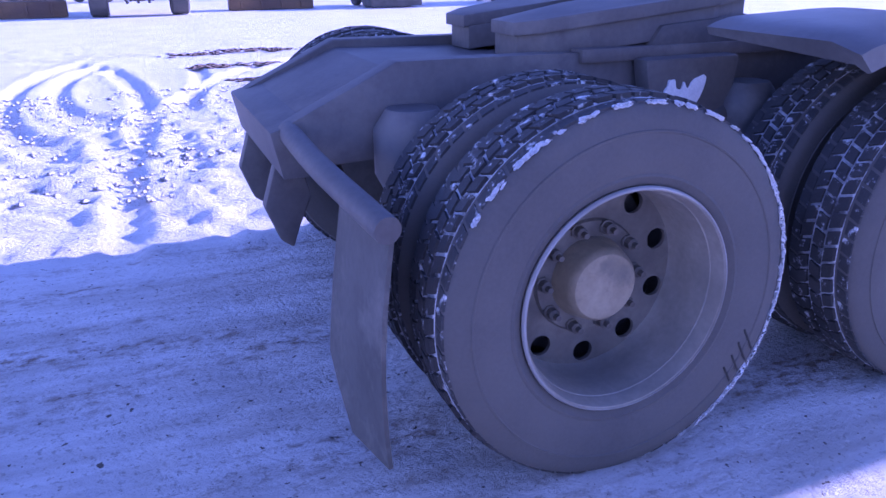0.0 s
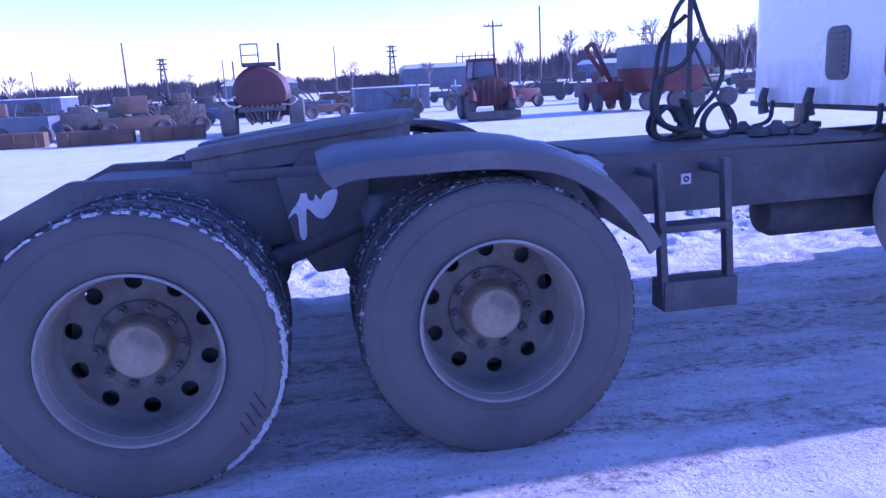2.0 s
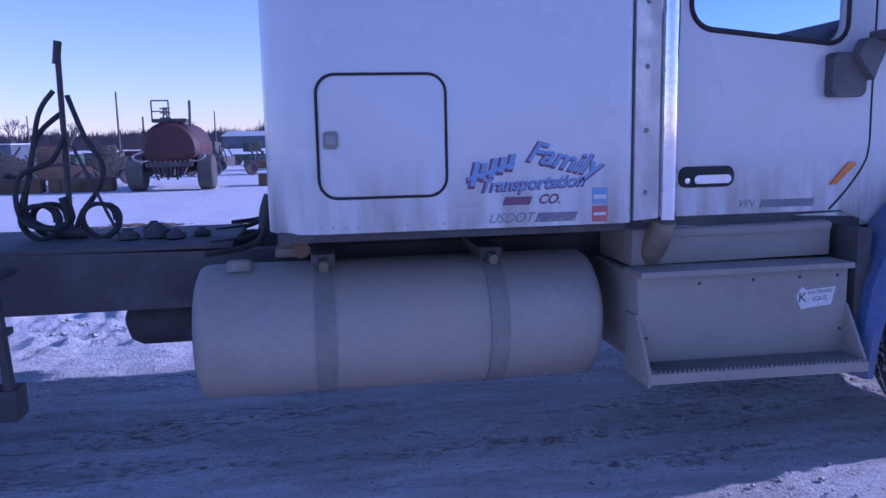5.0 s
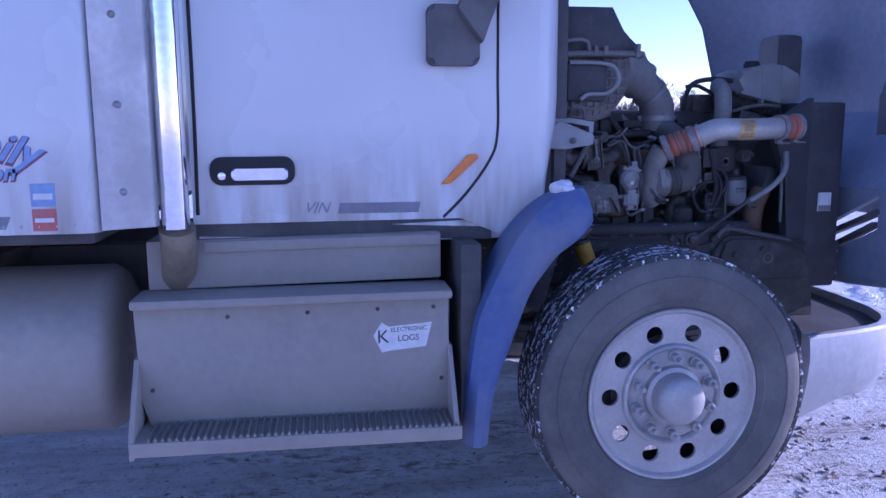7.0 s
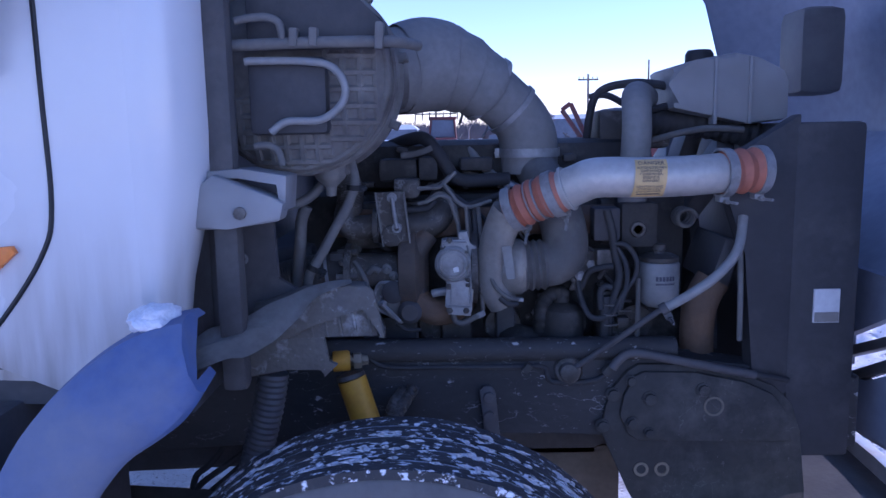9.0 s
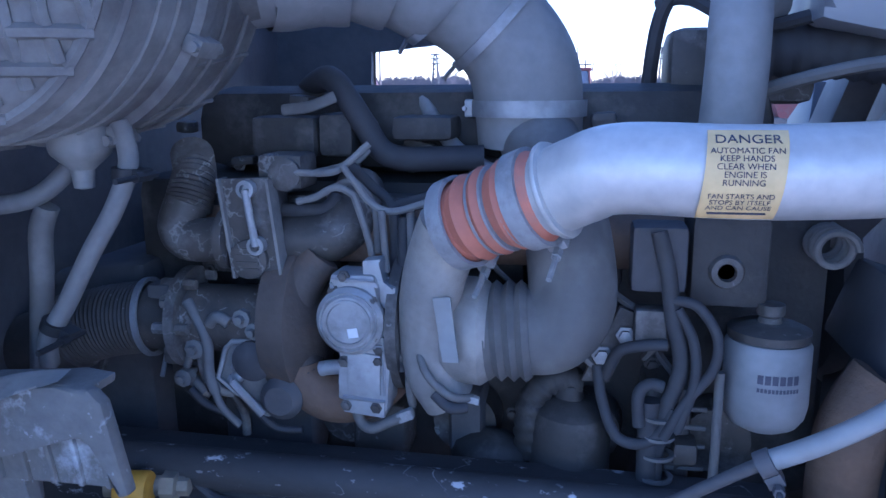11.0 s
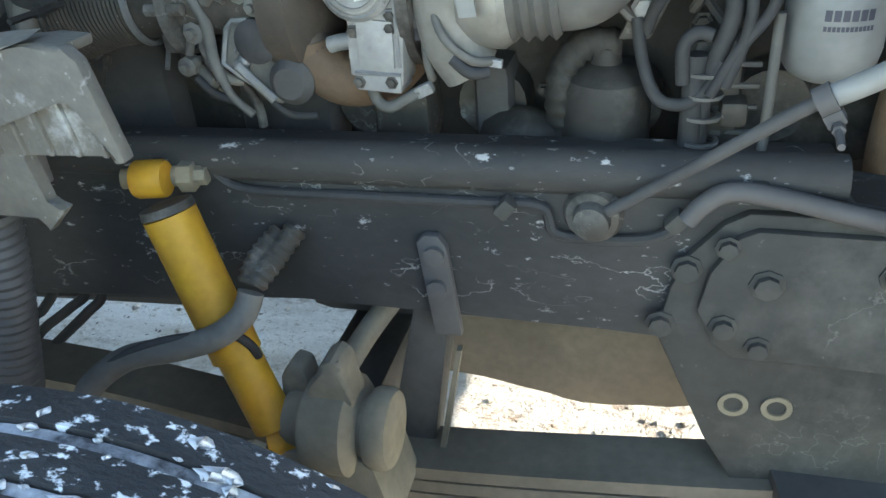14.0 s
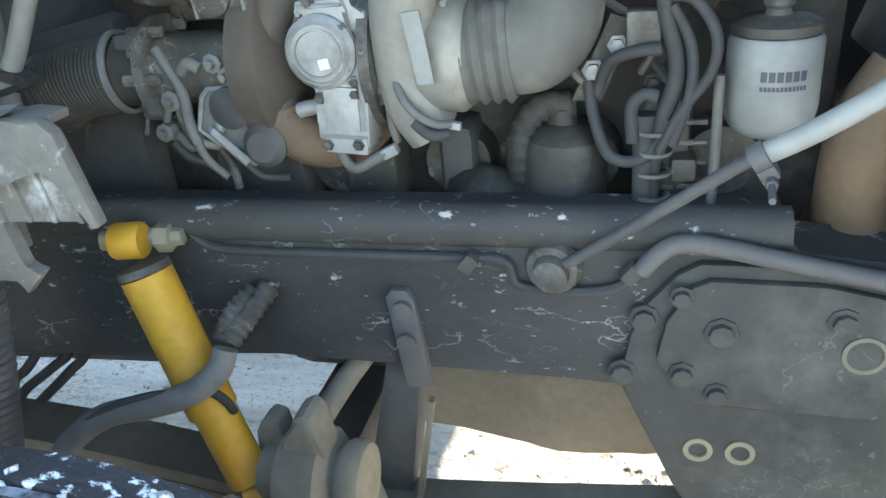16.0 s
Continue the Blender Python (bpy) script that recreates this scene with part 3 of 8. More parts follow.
def ground():
    xs, ys = spread(-5.0, 10.5, 0.05, 1500), spread(-4.6, 11.5, 0.05, 1500)
    X, Y = np.meshgrid(xs, ys, indexing="ij")
    lane = 1 / (1 + np.exp(np.clip((np.abs(Y + 0.3) - 1.35) * 6, -50, 50)))            # packed lane under the lorry
    near = (1 / (1 + np.exp(np.clip((Y - 4.6) * 2.5, -50, 50)))) * (0.45 + 0.75 * vnoise(X * 0.7, Y * 0.7, 11))
    rough = 0.020 * (vnoise(X * 1.4, Y * 1.4, 1) - 0.5) + (0.010 + 0.035 * near) * (vnoise(X * 5.5, Y * 5.5, 2) - 0.5) + (0.006 + 0.045 * near) * (vnoise(X * 11, Y * 11, 3) - 0.5)
    chunks = np.clip(vnoise(X * 8, Y * 8, 7) - 0.58, 0, 1) * (0.03 + 0.13 * near) + np.clip(vnoise(X * 14, Y * 14, 8) - 0.5, 0, 1) * (0.01 + 0.10 * near)
    smooth = 0.016 * (vnoise(X * 1.6, Y * 5, 4) - 0.5) + 0.012 * (vnoise(X * 8, Y * 11, 5) - 0.5) + 0.010 * np.clip(vnoise(X * 13, Y * 16, 6) - 0.6, 0, 1)
    calm = 0.38 + 0.50 / (1 + np.exp(np.clip(-Y * 6, -50, 50)))
    Z = lane * smooth + (1 - lane) * (rough + chunks) * calm
    # curved wheel ruts behind the lorry
    for cx, cy, rx, ry, a0, a1, dp in RUTS:
        th = np.arctan2((Y - cy) / ry, (X - cx) / rx)
        th = np.where(th < a0, th + 2 * np.pi, th)
        inside = np.clip((th - a0) * 8, 0, 1) * np.clip((a1 - th) * 8, 0, 1)
        d = (np.hypot((X - cx) / rx, (Y - cy) / ry) - 1) * min(rx, ry)
        k = np.exp(-(d / 0.10) ** 6)
        ridge = np.exp(-((np.abs(d) - 0.16) / 0.05) ** 2)
        Z = Z * (1 - 0.95 * k * inside) + inside * (1 - lane) * (-0.8 * dp * k + dp * 0.3 * ridge * (0.4 + vnoise(X * 5, Y * 5, 9)))
    for y0 in (10.5, 12.2, 15.5):
        Z += -0.04 * np.exp(-((Y - y0 - 0.4 * np.sin(X * 0.2)) / 0.18) ** 2)
    out = np.maximum(np.maximum(-5.0 - X, X - 10.5), np.maximum(-4.6 - Y, Y - 11.5))
    far = np.clip(out / 3.0, 0, 0.75) + 0.25 * np.clip((np.hypot(X, Y) - 25) / 60, 0, 1)
    Z = Z * (1 - far) - 0.012 + 0.004 * lane
    nx, ny = len(xs), len(ys)
    co = np.stack([X.ravel(), Y.ravel(), Z.ravel()], 1)
    i = (np.arange(nx - 1)[:, None] * ny + np.arange(ny - 1)[None, :]).ravel()
    fc = np.stack([i, i + ny, i + ny + 1, i + 1], 1)
    me = bpy.data.meshes.new("ground")
    me.from_pydata(co.tolist(), [], fc.tolist())
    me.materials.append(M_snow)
    me.shade_smooth()
    return tagged(new("ground", me), "packed snow yard with wheel ruts and grit", "snow", kind="structure")


ground()
soil_rng = random.Random(8)
clods = []
for cx, cy, w, d, n in ((-0.10, 10.0, 0.35, 0.22, 60), (0.60, 10.3, 0.40, 0.22, 70), (1.15, 10.2, 0.25, 0.2, 40), (0.05, 8.4, 0.30, 0.18, 60), (0.60, 8.4, 0.25, 0.15, 45), (0.35, 6.85, 0.30, 0.12, 55), (0.68, 6.95, 0.15, 0.1, 25)):
    for i in range(n):
        clods.append((Vector((cx + w * soil_rng.gauss(0, 0.6), cy + d * soil_rng.gauss(0, 0.6), 0.004)), soil_rng.uniform(0.02, 0.06), 0.0, (1.4, 1.0, 0.22)))
soil = flakes("bare_soil", clods, M_brown, None, "brown soil showing through the snow")
tagged(soil, "brown soil patches showing through the snow", "soil", kind="stuff")

# loose crumbs of trodden snow beside the lorry
crumb_rng = random.Random(12)
crumbs = []
for x0, x1, y0, y1, n, big in ((-3.2, 9.6, -4.1, -2.0, 20000, 0.019), (-6.0, 5.0, 2.0, 6.5, 7000, 0.028), (5.0, 10.5, -1.9, 3.5, 5000, 0.014)):
    for i in range(n):
        x, y = crumb_rng.uniform(x0, x1), crumb_rng.uniform(y0, y1)
        if vnoise(np.array(x * 2.1 + 50), np.array(y * 2.6 + 50), 17) < crumb_rng.uniform(0.15, 0.75):
            continue
        size = big * crumb_rng.uniform(0.3, 1.0) ** 1.5
        crumbs.append((Vector((x, y, -0.003 + crumb_rng.uniform(0, 0.009))), size, crumb_rng.uniform(-0.4, 0.4), (crumb_rng.uniform(0.8, 1.6), crumb_rng.uniform(0.8, 1.6), 0.6)))
tagged(flakes("snow_crumbs", crumbs, M_snow, None, "loose crumbs of trodden snow"), "loose crumbs of trodden snow on the yard", "snow", kind="stuff")

# ---- the lorry ----
truck = root("semi_truck", "white road tractor with sleeper, hood tilted open, parked on packed snow", "truck")
ZC, XB, XF = 0.495, 1.282, 6.905


def tyre_profile(w0, w1, r_in, r_out):
    """Cross-section of a tyre between the faces w0 (outer) and w1."""
    w = w1 - w0
    return [(r_in, w0 + 0.10 * w), (r_in + 0.012, w0 + 0.055 * w), (r_in + 0.026, w0 + 0.04 * w), (r_in + 0.029, w0 + 0.026 * w), (r_in + 0.034, w0 + 0.026 * w), (r_in + 0.037, w0 + 0.034 * w), (r_in + 0.06, w0 + 0.012 * w), (r_in + 0.10, w0), (r_out - 0.078, w0 + 0.004 * w), (r_out - 0.076, w0 - 0.006 * w), (r_out - 0.072, w0 - 0.006 * w), (r_out - 0.070, w0 + 0.008 * w), (r_out - 0.045, w0 + 0.03 * w),
            (r_out - 0.018, w0 + 0.06 * w), (r_out - 0.008, w0 + 0.11 * w), (r_out - 0.006, w0 + 0.5 * w), (r_out - 0.008, w1 - 0.11 * w), (r_out - 0.018, w1 - 0.06 * w), (r_out - 0.09, w1 - 0.008 * w),
            (r_in + 0.10, w1), (r_in + 0.012, w1 - 0.055 * w), (r_in, w1 - 0.10 * w)]


def tread_blocks(bm, w0, w1, r, rows, count, gap, rng):
    width = (w1 - w0) * 0.86 / rows
    start = w0 + (w1 - w0) * 0.07
    for k in range(rows):
        y0, y1 = start + k * width + 0.006, start + (k + 1) * width - 0.006
        for i in range(count):
            a0 = 2 * math.pi * (i + 0.5 * (k % 2)) / count
            a1 = a0 + 2 * math.pi / count * (1 - gap)
            sk = 0.012 * (1 if k % 2 else -1)
            vs = []
            edge_ = 0.012 if k in (0, rows - 1) else 0.0
            for rr in (r - 0.022, r + 0.003 * rng.random() - edge_):
                for a, y, s in ((a0, y0, 0), (a1, y0, 0), (a1, y1, sk), (a0, y1, sk)):
                    vs.append(bm.verts.new((rr * math.cos(a + s / r), y, rr * math.sin(a + s / r))))
            for f in ((4, 5, 6, 7), (0, 1, 5, 4), (1, 2, 6, 5), (2, 3, 7, 6), (3, 0, 4, 7)):
                bm.faces.new([vs[j] for j in f])


def disc_sectors(bm, r0, r1, y, holes, rh, rc, thick=0.012):
    """A polar sheet with square cells, those near a hole pulled to its rim."""
    na, nr = holes * 16, 14
    grid, cs = {}, [(rc * math.cos(2 * math.pi * i / holes), rc * math.sin(2 * math.pi * i / holes)) for i in range(holes)]
    for ia in range(na):
        a = 2 * math.pi * ia / na
        for ir in range(nr + 1):
            r = r0 + (r1 - r0) * ir / nr
            grid[ia, ir] = [r * math.cos(a), r * math.sin(a)]
    dead = set()
    for ia in range(na):
        for ir in range(nr):
            q = [grid[(ia + da) % na, ir + dr] for da, dr in ((0, 0), (1, 0), (1, 1), (0, 1))]
            cx, cz = sum(p[0] for p in q) / 4, sum(p[1] for p in q) / 4
            if any(math.hypot(cx - hx, cz - hz) < rh for hx, hz in cs):
                dead.add((ia, ir))
    edge = set()
    for ia in range(na):
        for ir in range(nr + 1):
            around = [((ia - da) % na, ir - dr) for da in (0, 1) for dr in (0, 1)]
            k = [c in dead for c in around]
            if any(k) and not all(k):
                edge.add((ia, ir))
                hx, hz = min(cs, key=lambda h: math.hypot(grid[ia, ir][0] - h[0], grid[ia, ir][1] - h[1]))
                dx, dz = grid[ia, ir][0] - hx, grid[ia, ir][1] - hz
                s = rh / max(math.hypot(dx, dz), 1e-6)
                grid[ia, ir] = [hx + dx * s, hz + dz * s]
    vt = {k: bm.verts.new((p[0], y, p[1])) for k, p in grid.items()}
    vb = {k: bm.verts.new((grid[k][0], y + thick, grid[k][1])) for k in edge}
    for ia in range(na):
        for ir in range(nr):
            ks = [((ia + da) % na, ir + dr) for da, dr in ((0, 0), (1, 0), (1, 1), (0, 1))]
            if (ia, ir) in dead:
                continue
            bm.faces.new([vt[k] for k in ks])
            for u, v, nb in ((ks[0], ks[1], (ia, ir - 1)), (ks[1], ks[2], ((ia + 1) % na, ir)), (ks[2], ks[3], (ia, ir + 1)), (ks[3], ks[0], ((ia - 1) % na, ir))):
                if nb in dead:
                    bm.faces.new((vt[u], vt[v], vb[v], vb[u]))
    bmesh.ops.delete(bm, geom=[v for v in bm.verts if not v.link_faces], context="VERTS")


def ring(bm, prof, seg=72):
    """An open lathe surface."""
    rs = [[bm.verts.new((r * math.cos(2 * math.pi * i / seg), y, r * math.sin(2 * math.pi * i / seg))) for i in range(seg)] for r, y in prof]
    for a, b in zip(rs, rs[1:]):
        for i in range(seg):
            j = (i + 1) % seg
            bm.faces.new((a[i], a[j], b[j], b[i]))


def nut(bm, x, y, z, r, h, tip=0.0):
    lathe(bm, [(r * 1.25, 0), (r * 1.25, -0.006), (r, -0.008), (r, -h), (r * 0.7, -h - 0.004)] + ([(r * 0.5, -h - 0.004), (r * 0.5, -h - tip)] if tip else []), 8, (x, y, z))


def rear_wheel(y_face=-1.2):
    """Outer dual wheel with its deep dish; the face flange lies in y = 0 here."""
    bm = B()
    ring(bm, [(0.285, 0.03), (0.302, 0.012), (0.305, -0.010), (0.302, -0.016), (0.296, -0.014), (0.291, 0.004), (0.287, 0.03), (0.283, 0.06), (0.281, 0.09), (0.280, 0.14), (0.279, 0.178), (0.273, 0.192)])
    wheel = finish("rear_wheel", bm, M_rim, truck, "dusty deep-dish dual wheel with round hand holes")
    bm = B()
    disc_sectors(bm, 0.165, 0.274, 0.192, 10, 0.031, 0.236)
    ring(bm, [(0.166, 0.192), (0.160, 0.182), (0.122, 0.180), (0.112, 0.178)])
    finish("wheel_disc", bm, M_steel_wheel, wheel, "oil-grimed wheel disc")
    bm = B()
    ring(bm, [(0.300, -0.0185), (0.304, -0.0175), (0.3075, -0.011), (0.3065, -0.006), (0.302, -0.012)])
    finish("rim_lip", bm, M_surge, wheel, "worn pale rim edge")
    bm = B()
    lathe(bm, [(0.120, 0.19), (0.116, 0.165), (0.110, 0.150), (0.106, 0.125), (0.101, 0.108), (0.092, 0.099), (0.03, 0.094), (0.01, 0.093)], 40)
    finish("hub", bm, M_hub, wheel, "salt-stained axle hub")
    bm = B()
    nut(bm, 0, 0, 0, 0.017, 0.028, 0.022)
    nm = finish("wheel_nut", bm, M_steel_wheel, wheel)
    nm.location = (0.146 * math.cos(0.3), 0.181, 0.146 * math.sin(0.3))
    for i in range(1, 10):
        o = new("wheel_nut", nm.data)
        o.parent = wheel
        a = 0.3 + 2 * math.pi * i / 10
        o.location = (0.146 * math.cos(a), 0.181, 0.146 * math.sin(a))
    for y0, y1 in ((-0.022, 0.25), (0.305, 0.575)):
        bm = B()
        ring(bm, tyre_profile(y0, y1, 0.301, 0.516), 96)
        finish("tyre", bm, M_rubber, wheel, "dusty worn black tyre")
        bm = B()
        tread_blocks(bm, y0, y1, 0.521, 5, 62, 0.20, random.Random(3))
        finish("tread", bm, M_tread, wheel, "tread blocks packed with frost", smooth=False)
        bm = B()
        ring(bm, [(0.496, y0 + 0.028), (0.5015, y0 + 0.036), (0.5020, y0 + 0.064), (0.5130, y0 + 0.074), (0.5130, y1 - 0.074), (0.5020, y1 - 0.064), (0.5015, y1 - 0.036), (0.496, y1 - 0.028)], 96)
        finish("groove_frost", bm, M_frost, wheel, "frost lying in the tread grooves")
    bm = B()
    lathe(bm, [(0.26, 0.27), (0.26, 0.56), (0.20, 0.57)], 40)
    finish("drum", bm, M_dark, wheel)
    return wheel


w = rear_wheel()
w.matrix_world = pose(0, -1.2, ZC, 0, 17.5, 0)


def copy_part(ob, m):
    o2 = ob.copy()
    scene.collection.objects.link(o2)
    o2.parent = ob.parent
    o2.matrix_basis = m
    for c in ob.children:
        c2 = c.copy()
        scene.collection.objects.link(c2)
        c2.parent = o2
    return o2


copy_part(w, pose(XB, -1.2, ZC, 0, 16, 0))
copy_part(w, pose(0, 1.2, ZC, 0, 3, 180))
copy_part(w, pose(XB, 1.2, ZC, 0, 40, 180))

# scuffs low on its sidewall
for k, a in enumerate((-24, -29, -34, -39)):
    bm = B()
    obox(bm, (0.440 * math.cos(radians(a)), -1.2225, ZC + 0.440 * math.sin(radians(a))), (0.075 - 0.006 * k, 0.003, 0.006), (0, 62, 0), 0.001)
    part("sidewall_scuff", bm, M_black, truck)
# frost crust on the shoulder of the rearmost tyre
rng = random.Random(5)
lumps = []
for i in range(1600):
    a = radians(-64 + 215 * rng.random())
    thick = 1.0 if -1.0 < a < 0.6 else 0.55
    if noise.noise(Vector((a * 11, 0, 3))) < -0.05 - 0.3 * (thick > 0.9):
        continue
    s = 0.0022 + 0.0042 * rng.random() * thick
    rad = 0.511 - 0.020 * rng.random() * thick * (0.6 + 0.8 * abs(noise.noise(Vector((a * 14, 5, 0)))))
    c = Vector((rad * math.cos(a), -1.213 + 0.010 * rng.random() + max(0, rad - 0.497) * 0.6, ZC + rad * math.sin(a)))
    lumps.append((c, s, -a, (0.8, 1.0, 1.0 + 1.8 * rng.random())))
flakes("frost_crust", lumps, M_crust, truck, "white frost along the tyre shoulder")


def front_wheel():
    bm = B()
    ring(bm, [(0.285, 0.04), (0.302, 0.015), (0.305, -0.014), (0.301, -0.020), (0.294, -0.018), (0.284, -0.004), (0.262, 0.000)])
    disc_sectors(bm, 0.175, 0.264, 0.000, 10, 0.030, 0.222)
    ring(bm, [(0.181, 0.0), (0.177, -0.014), (0.170, -0.019), (0.162, -0.014), (0.156, -0.002), (0.110, 0.002), (0.09, 0.0)])
    wheel = finish("front_wheel", bm, M_alloy, truck, "dusty aluminium wheel with ten hand holes")
    bm = B()
    lathe(bm, [(0.105, 0.01), (0.100, -0.020), (0.086, -0.026), (0.083, -0.070), (0.079, -0.084), (0.068, -0.095), (0.050, -0.103), (0.028, -0.107), (0.004, -0.108)], 40)
    finish("hub_cap", bm, M_alloy, wheel)
    bm = B()
    nut(bm, 0, 0, 0, 0.0165, 0.036, 0.028)
    nm = finish("wheel_nut", bm, M_alloy, wheel)
    for i in range(10):
        o = nm if i == 0 else new("wheel_nut", nm.data)
        o.parent = wheel
        a = 0.31 + 2 * math.pi * i / 10
        o.location = (0.136 * math.cos(a), -0.002, 0.136 * math.sin(a))
    bm = B()
    ring(bm, tyre_profile(-0.03, 0.245, 0.301, 0.489), 96)
    finish("tyre", bm, M_dusty_tyre, wheel, "dusty black steer tyre with snow flecks")
    bm = B()
    for k in range(5):
        y0 = -0.012 + k * 0.048
        ring(bm, [(0.475, y0), (0.490, y0 + 0.003), (0.490, y0 + 0.036), (0.475, y0 + 0.039)], 96)
    finish("tread", bm, M_tread_front, wheel, "ribbed tread with snow in the grooves")
    bm = B()
    for k in range(4):
        y0 = 0.0265 + k * 0.048
        ring(bm, [(0.4865, y0), (0.4875, y0 + 0.0048), (0.4865, y0 + 0.0095)], 96)
    finish("groove_snow", bm, M_frost, wheel, "snow packed in the tread grooves")
    rt = random.Random(31)
    items = []
    for i in range(1500):
        a, k = rt.uniform(0, 2 * math.pi), rt.randrange(4)
        if noise.noise(Vector((a * 9, k * 3.1, 2))) < rt.uniform(-0.35, 0.25):
            continue
        y = 0.0312 + k * 0.048 + rt.gauss(0, 0.006) if rt.random() < 0.86 else rt.uniform(-0.005, 0.22)
        items.append((Vector((0.4895 * math.cos(a), y, 0.4895 * math.sin(a))), rt.uniform(0.0028, 0.0095), -a + math.pi / 2, (rt.uniform(0.8, 2.4), rt.uniform(0.6, 1.1), 0.35)))
    flakes("tread_snow", items, M_crust, wheel, "white snow chunks on the tread")
    bm = B()
    lathe(bm, [(0.20, 0.05), (0.20, 0.20), (0.10, 0.22)], 32)
    finish("drum", bm, M_dark, wheel)
    return wheel


w = front_wheel()
w.matrix_world = pose(XF, -1.135, 0.490, 0, 0, 0)
copy_part(w, pose(XF, 1.135, 0.490, 0, 7, 180))

# frame rails
for s in (-1, 1):
    bm = B()
    prism(bm, [(-0.70, 0.72), (-0.725, 0.845), (-0.66, 0.875), (-0.34, 1.03), (0.2, 1.025), (1.6, 0.995), (1.9, 0.98), (3.4, 0.955), (6.2, 0.97), (6.2, 0.70), (1.9, 0.69), (0.5, 0.70), (-0.35, 0.74)], s * 0.43, s * 0.35, bevel=0.006)
    part("frame_rail", bm, M_frame, truck, "grimy black steel frame rail")
    bm = B()
    prism(bm, [(6.15, 0.72), (6.15, 0.99), (7.540, 0.985), (7.545, 0.945), (7.98, 0.90), (7.98, 0.72), (7.30, 0.765), (6.9, 0.775)], s * 0.487, s * 0.40, bevel=0.008)
    rail = part("frame_rail", bm, M_rail, truck, "salt-flecked black front frame rail")
    bm = B()
    tube(bm, [(6.45, s * 0.474, 0.975), (7.541, s * 0.474, 0.972)], 0.0275, 24, 1)
    finish("rail_flange", bm, M_rail, rail)
bm = B()
prism(bm, [(-0.71, 0.70), (-0.74, 0.845), (-0.63, 0.88), (-0.61, 0.70)], -0.431, 0.431, bevel=0.008)
part("tail_crossmember", bm, M_frame, truck)
bm = B()
prism(bm, [(-0.70, 0.850), (-0.34, 1.000), (0.30, 0.985), (0.30, 0.965), (-0.34, 0.975), (-0.68, 0.825)], -0.352, 0.352, bevel=0.004)
part("tail_plate", bm, M_frame, truck, "grey plate closing the frame's tail")
for x in (0.45, 2.0, 3.2, 4.6):
    bm = B()
    box(bm, (x, -0.35, 0.74), (x + 0.12, 0.35, 0.92), 0.01)
    part("crossmember", bm, M_frame, truck)
for s in (-1, 1):
    bm = B()
    prism(bm, [(-0.71, 0.72), (-0.63, 0.72), (-0.60, 0.60), (-0.64, 0.52), (-0.67, 0.43), (-0.71, 0.46), (-0.755, 0.58)], s * 0.30, s * 0.24, bevel=0.012)
    part("tow_hook", bm, M_frame, truck, "rusted tow hook with ice")
    for x in (0.0, XB):
        bm = B()
        lathe(bm, [(0.07, 0), (0.12, 0.10), (0.12, 0.24), (0.08, 0.3)], 20, (x - 0.32, 0, 0), Matrix.Translation((0, s * 0.5, 0.60)) @ Matrix.Rotation(radians(90), 4, "X"))
        part("air_spring", bm, M_plastic, truck)
for x in (0.0, XB):
    bm = B()
    rod(bm, (x, -0.9, ZC), (x, 0.9, ZC), 0.075, 20)
    bmesh.ops.create_uvsphere(bm, u_segments=20, v_segments=12, radius=0.21, matrix=Matrix.Translation((x, 0, ZC)))
    part("axle", bm, M_dark, truck)
    for s in (-1, 1):
        bm = B()
        lathe(bm, [(0.03, -0.02), (0.085, 0.0), (0.09, 0.03), (0.09, 0.14), (0.03, 0.16)], 24, (x + 0.26, s * 0.55 - 0.07, ZC + 0.08))
        part("brake_chamber", bm, M_dark, truck)
for x0, z0, x1, z1 in ((0.35, 0.60, 1.05, 0.86), (-0.3, 0.62, 0.3, 0.62), (1.0, 0.62, 1.7, 0.62)):
    for s in (-1, 1):
        bm = B()
        rod(bm, (x0, s * 0.5, z0), (x1, s * 0.5, z1), 0.045)
        part("suspension_arm", bm, M_dark, truck)
for s in (-1, 1):
    bm = B()
    prism(bm, [(0.50, 1.0), (0.90, 1.0), (0.86, 0.72), (0.78, 0.585), (0.64, 0.575), (0.56, 0.70)], s * 0.44, s * 0.525, bevel=0.02)
    part("spring_hanger", bm, M_frame, truck)
bm = B()
outl = [(0.598, 0.928), (0.622, 0.926), (0.627, 0.895), (0.651, 0.893), (0.662, 0.922), (0.675, 0.891), (0.704, 0.927), (0.753, 0.931), (0.733, 0.862), (0.692, 0.818), (0.66, 0.821), (0.623, 0.864), (0.612, 0.83), (0.612, 0.759), (0.597, 0.728), (0.578, 0.745), (0.578, 0.816), (0.569, 0.852), (0.538, 0.823), (0.559, 0.862), (0.586, 0.894), (0.598, 0.928)]
edge_ = smooth_path([(x, 0, z) for x, z in outl], 3)[:-1]
prism(bm, [(p_.x + 0.005 * noise.noise(p_ * 60), p_.z + 0.005 * noise.noise(p_ * 70)) for p_ in edge_], -0.531, -0.522, bevel=0.002)
part("snow_patch", bm, M_crust, truck, "white snow smeared on the hanger")

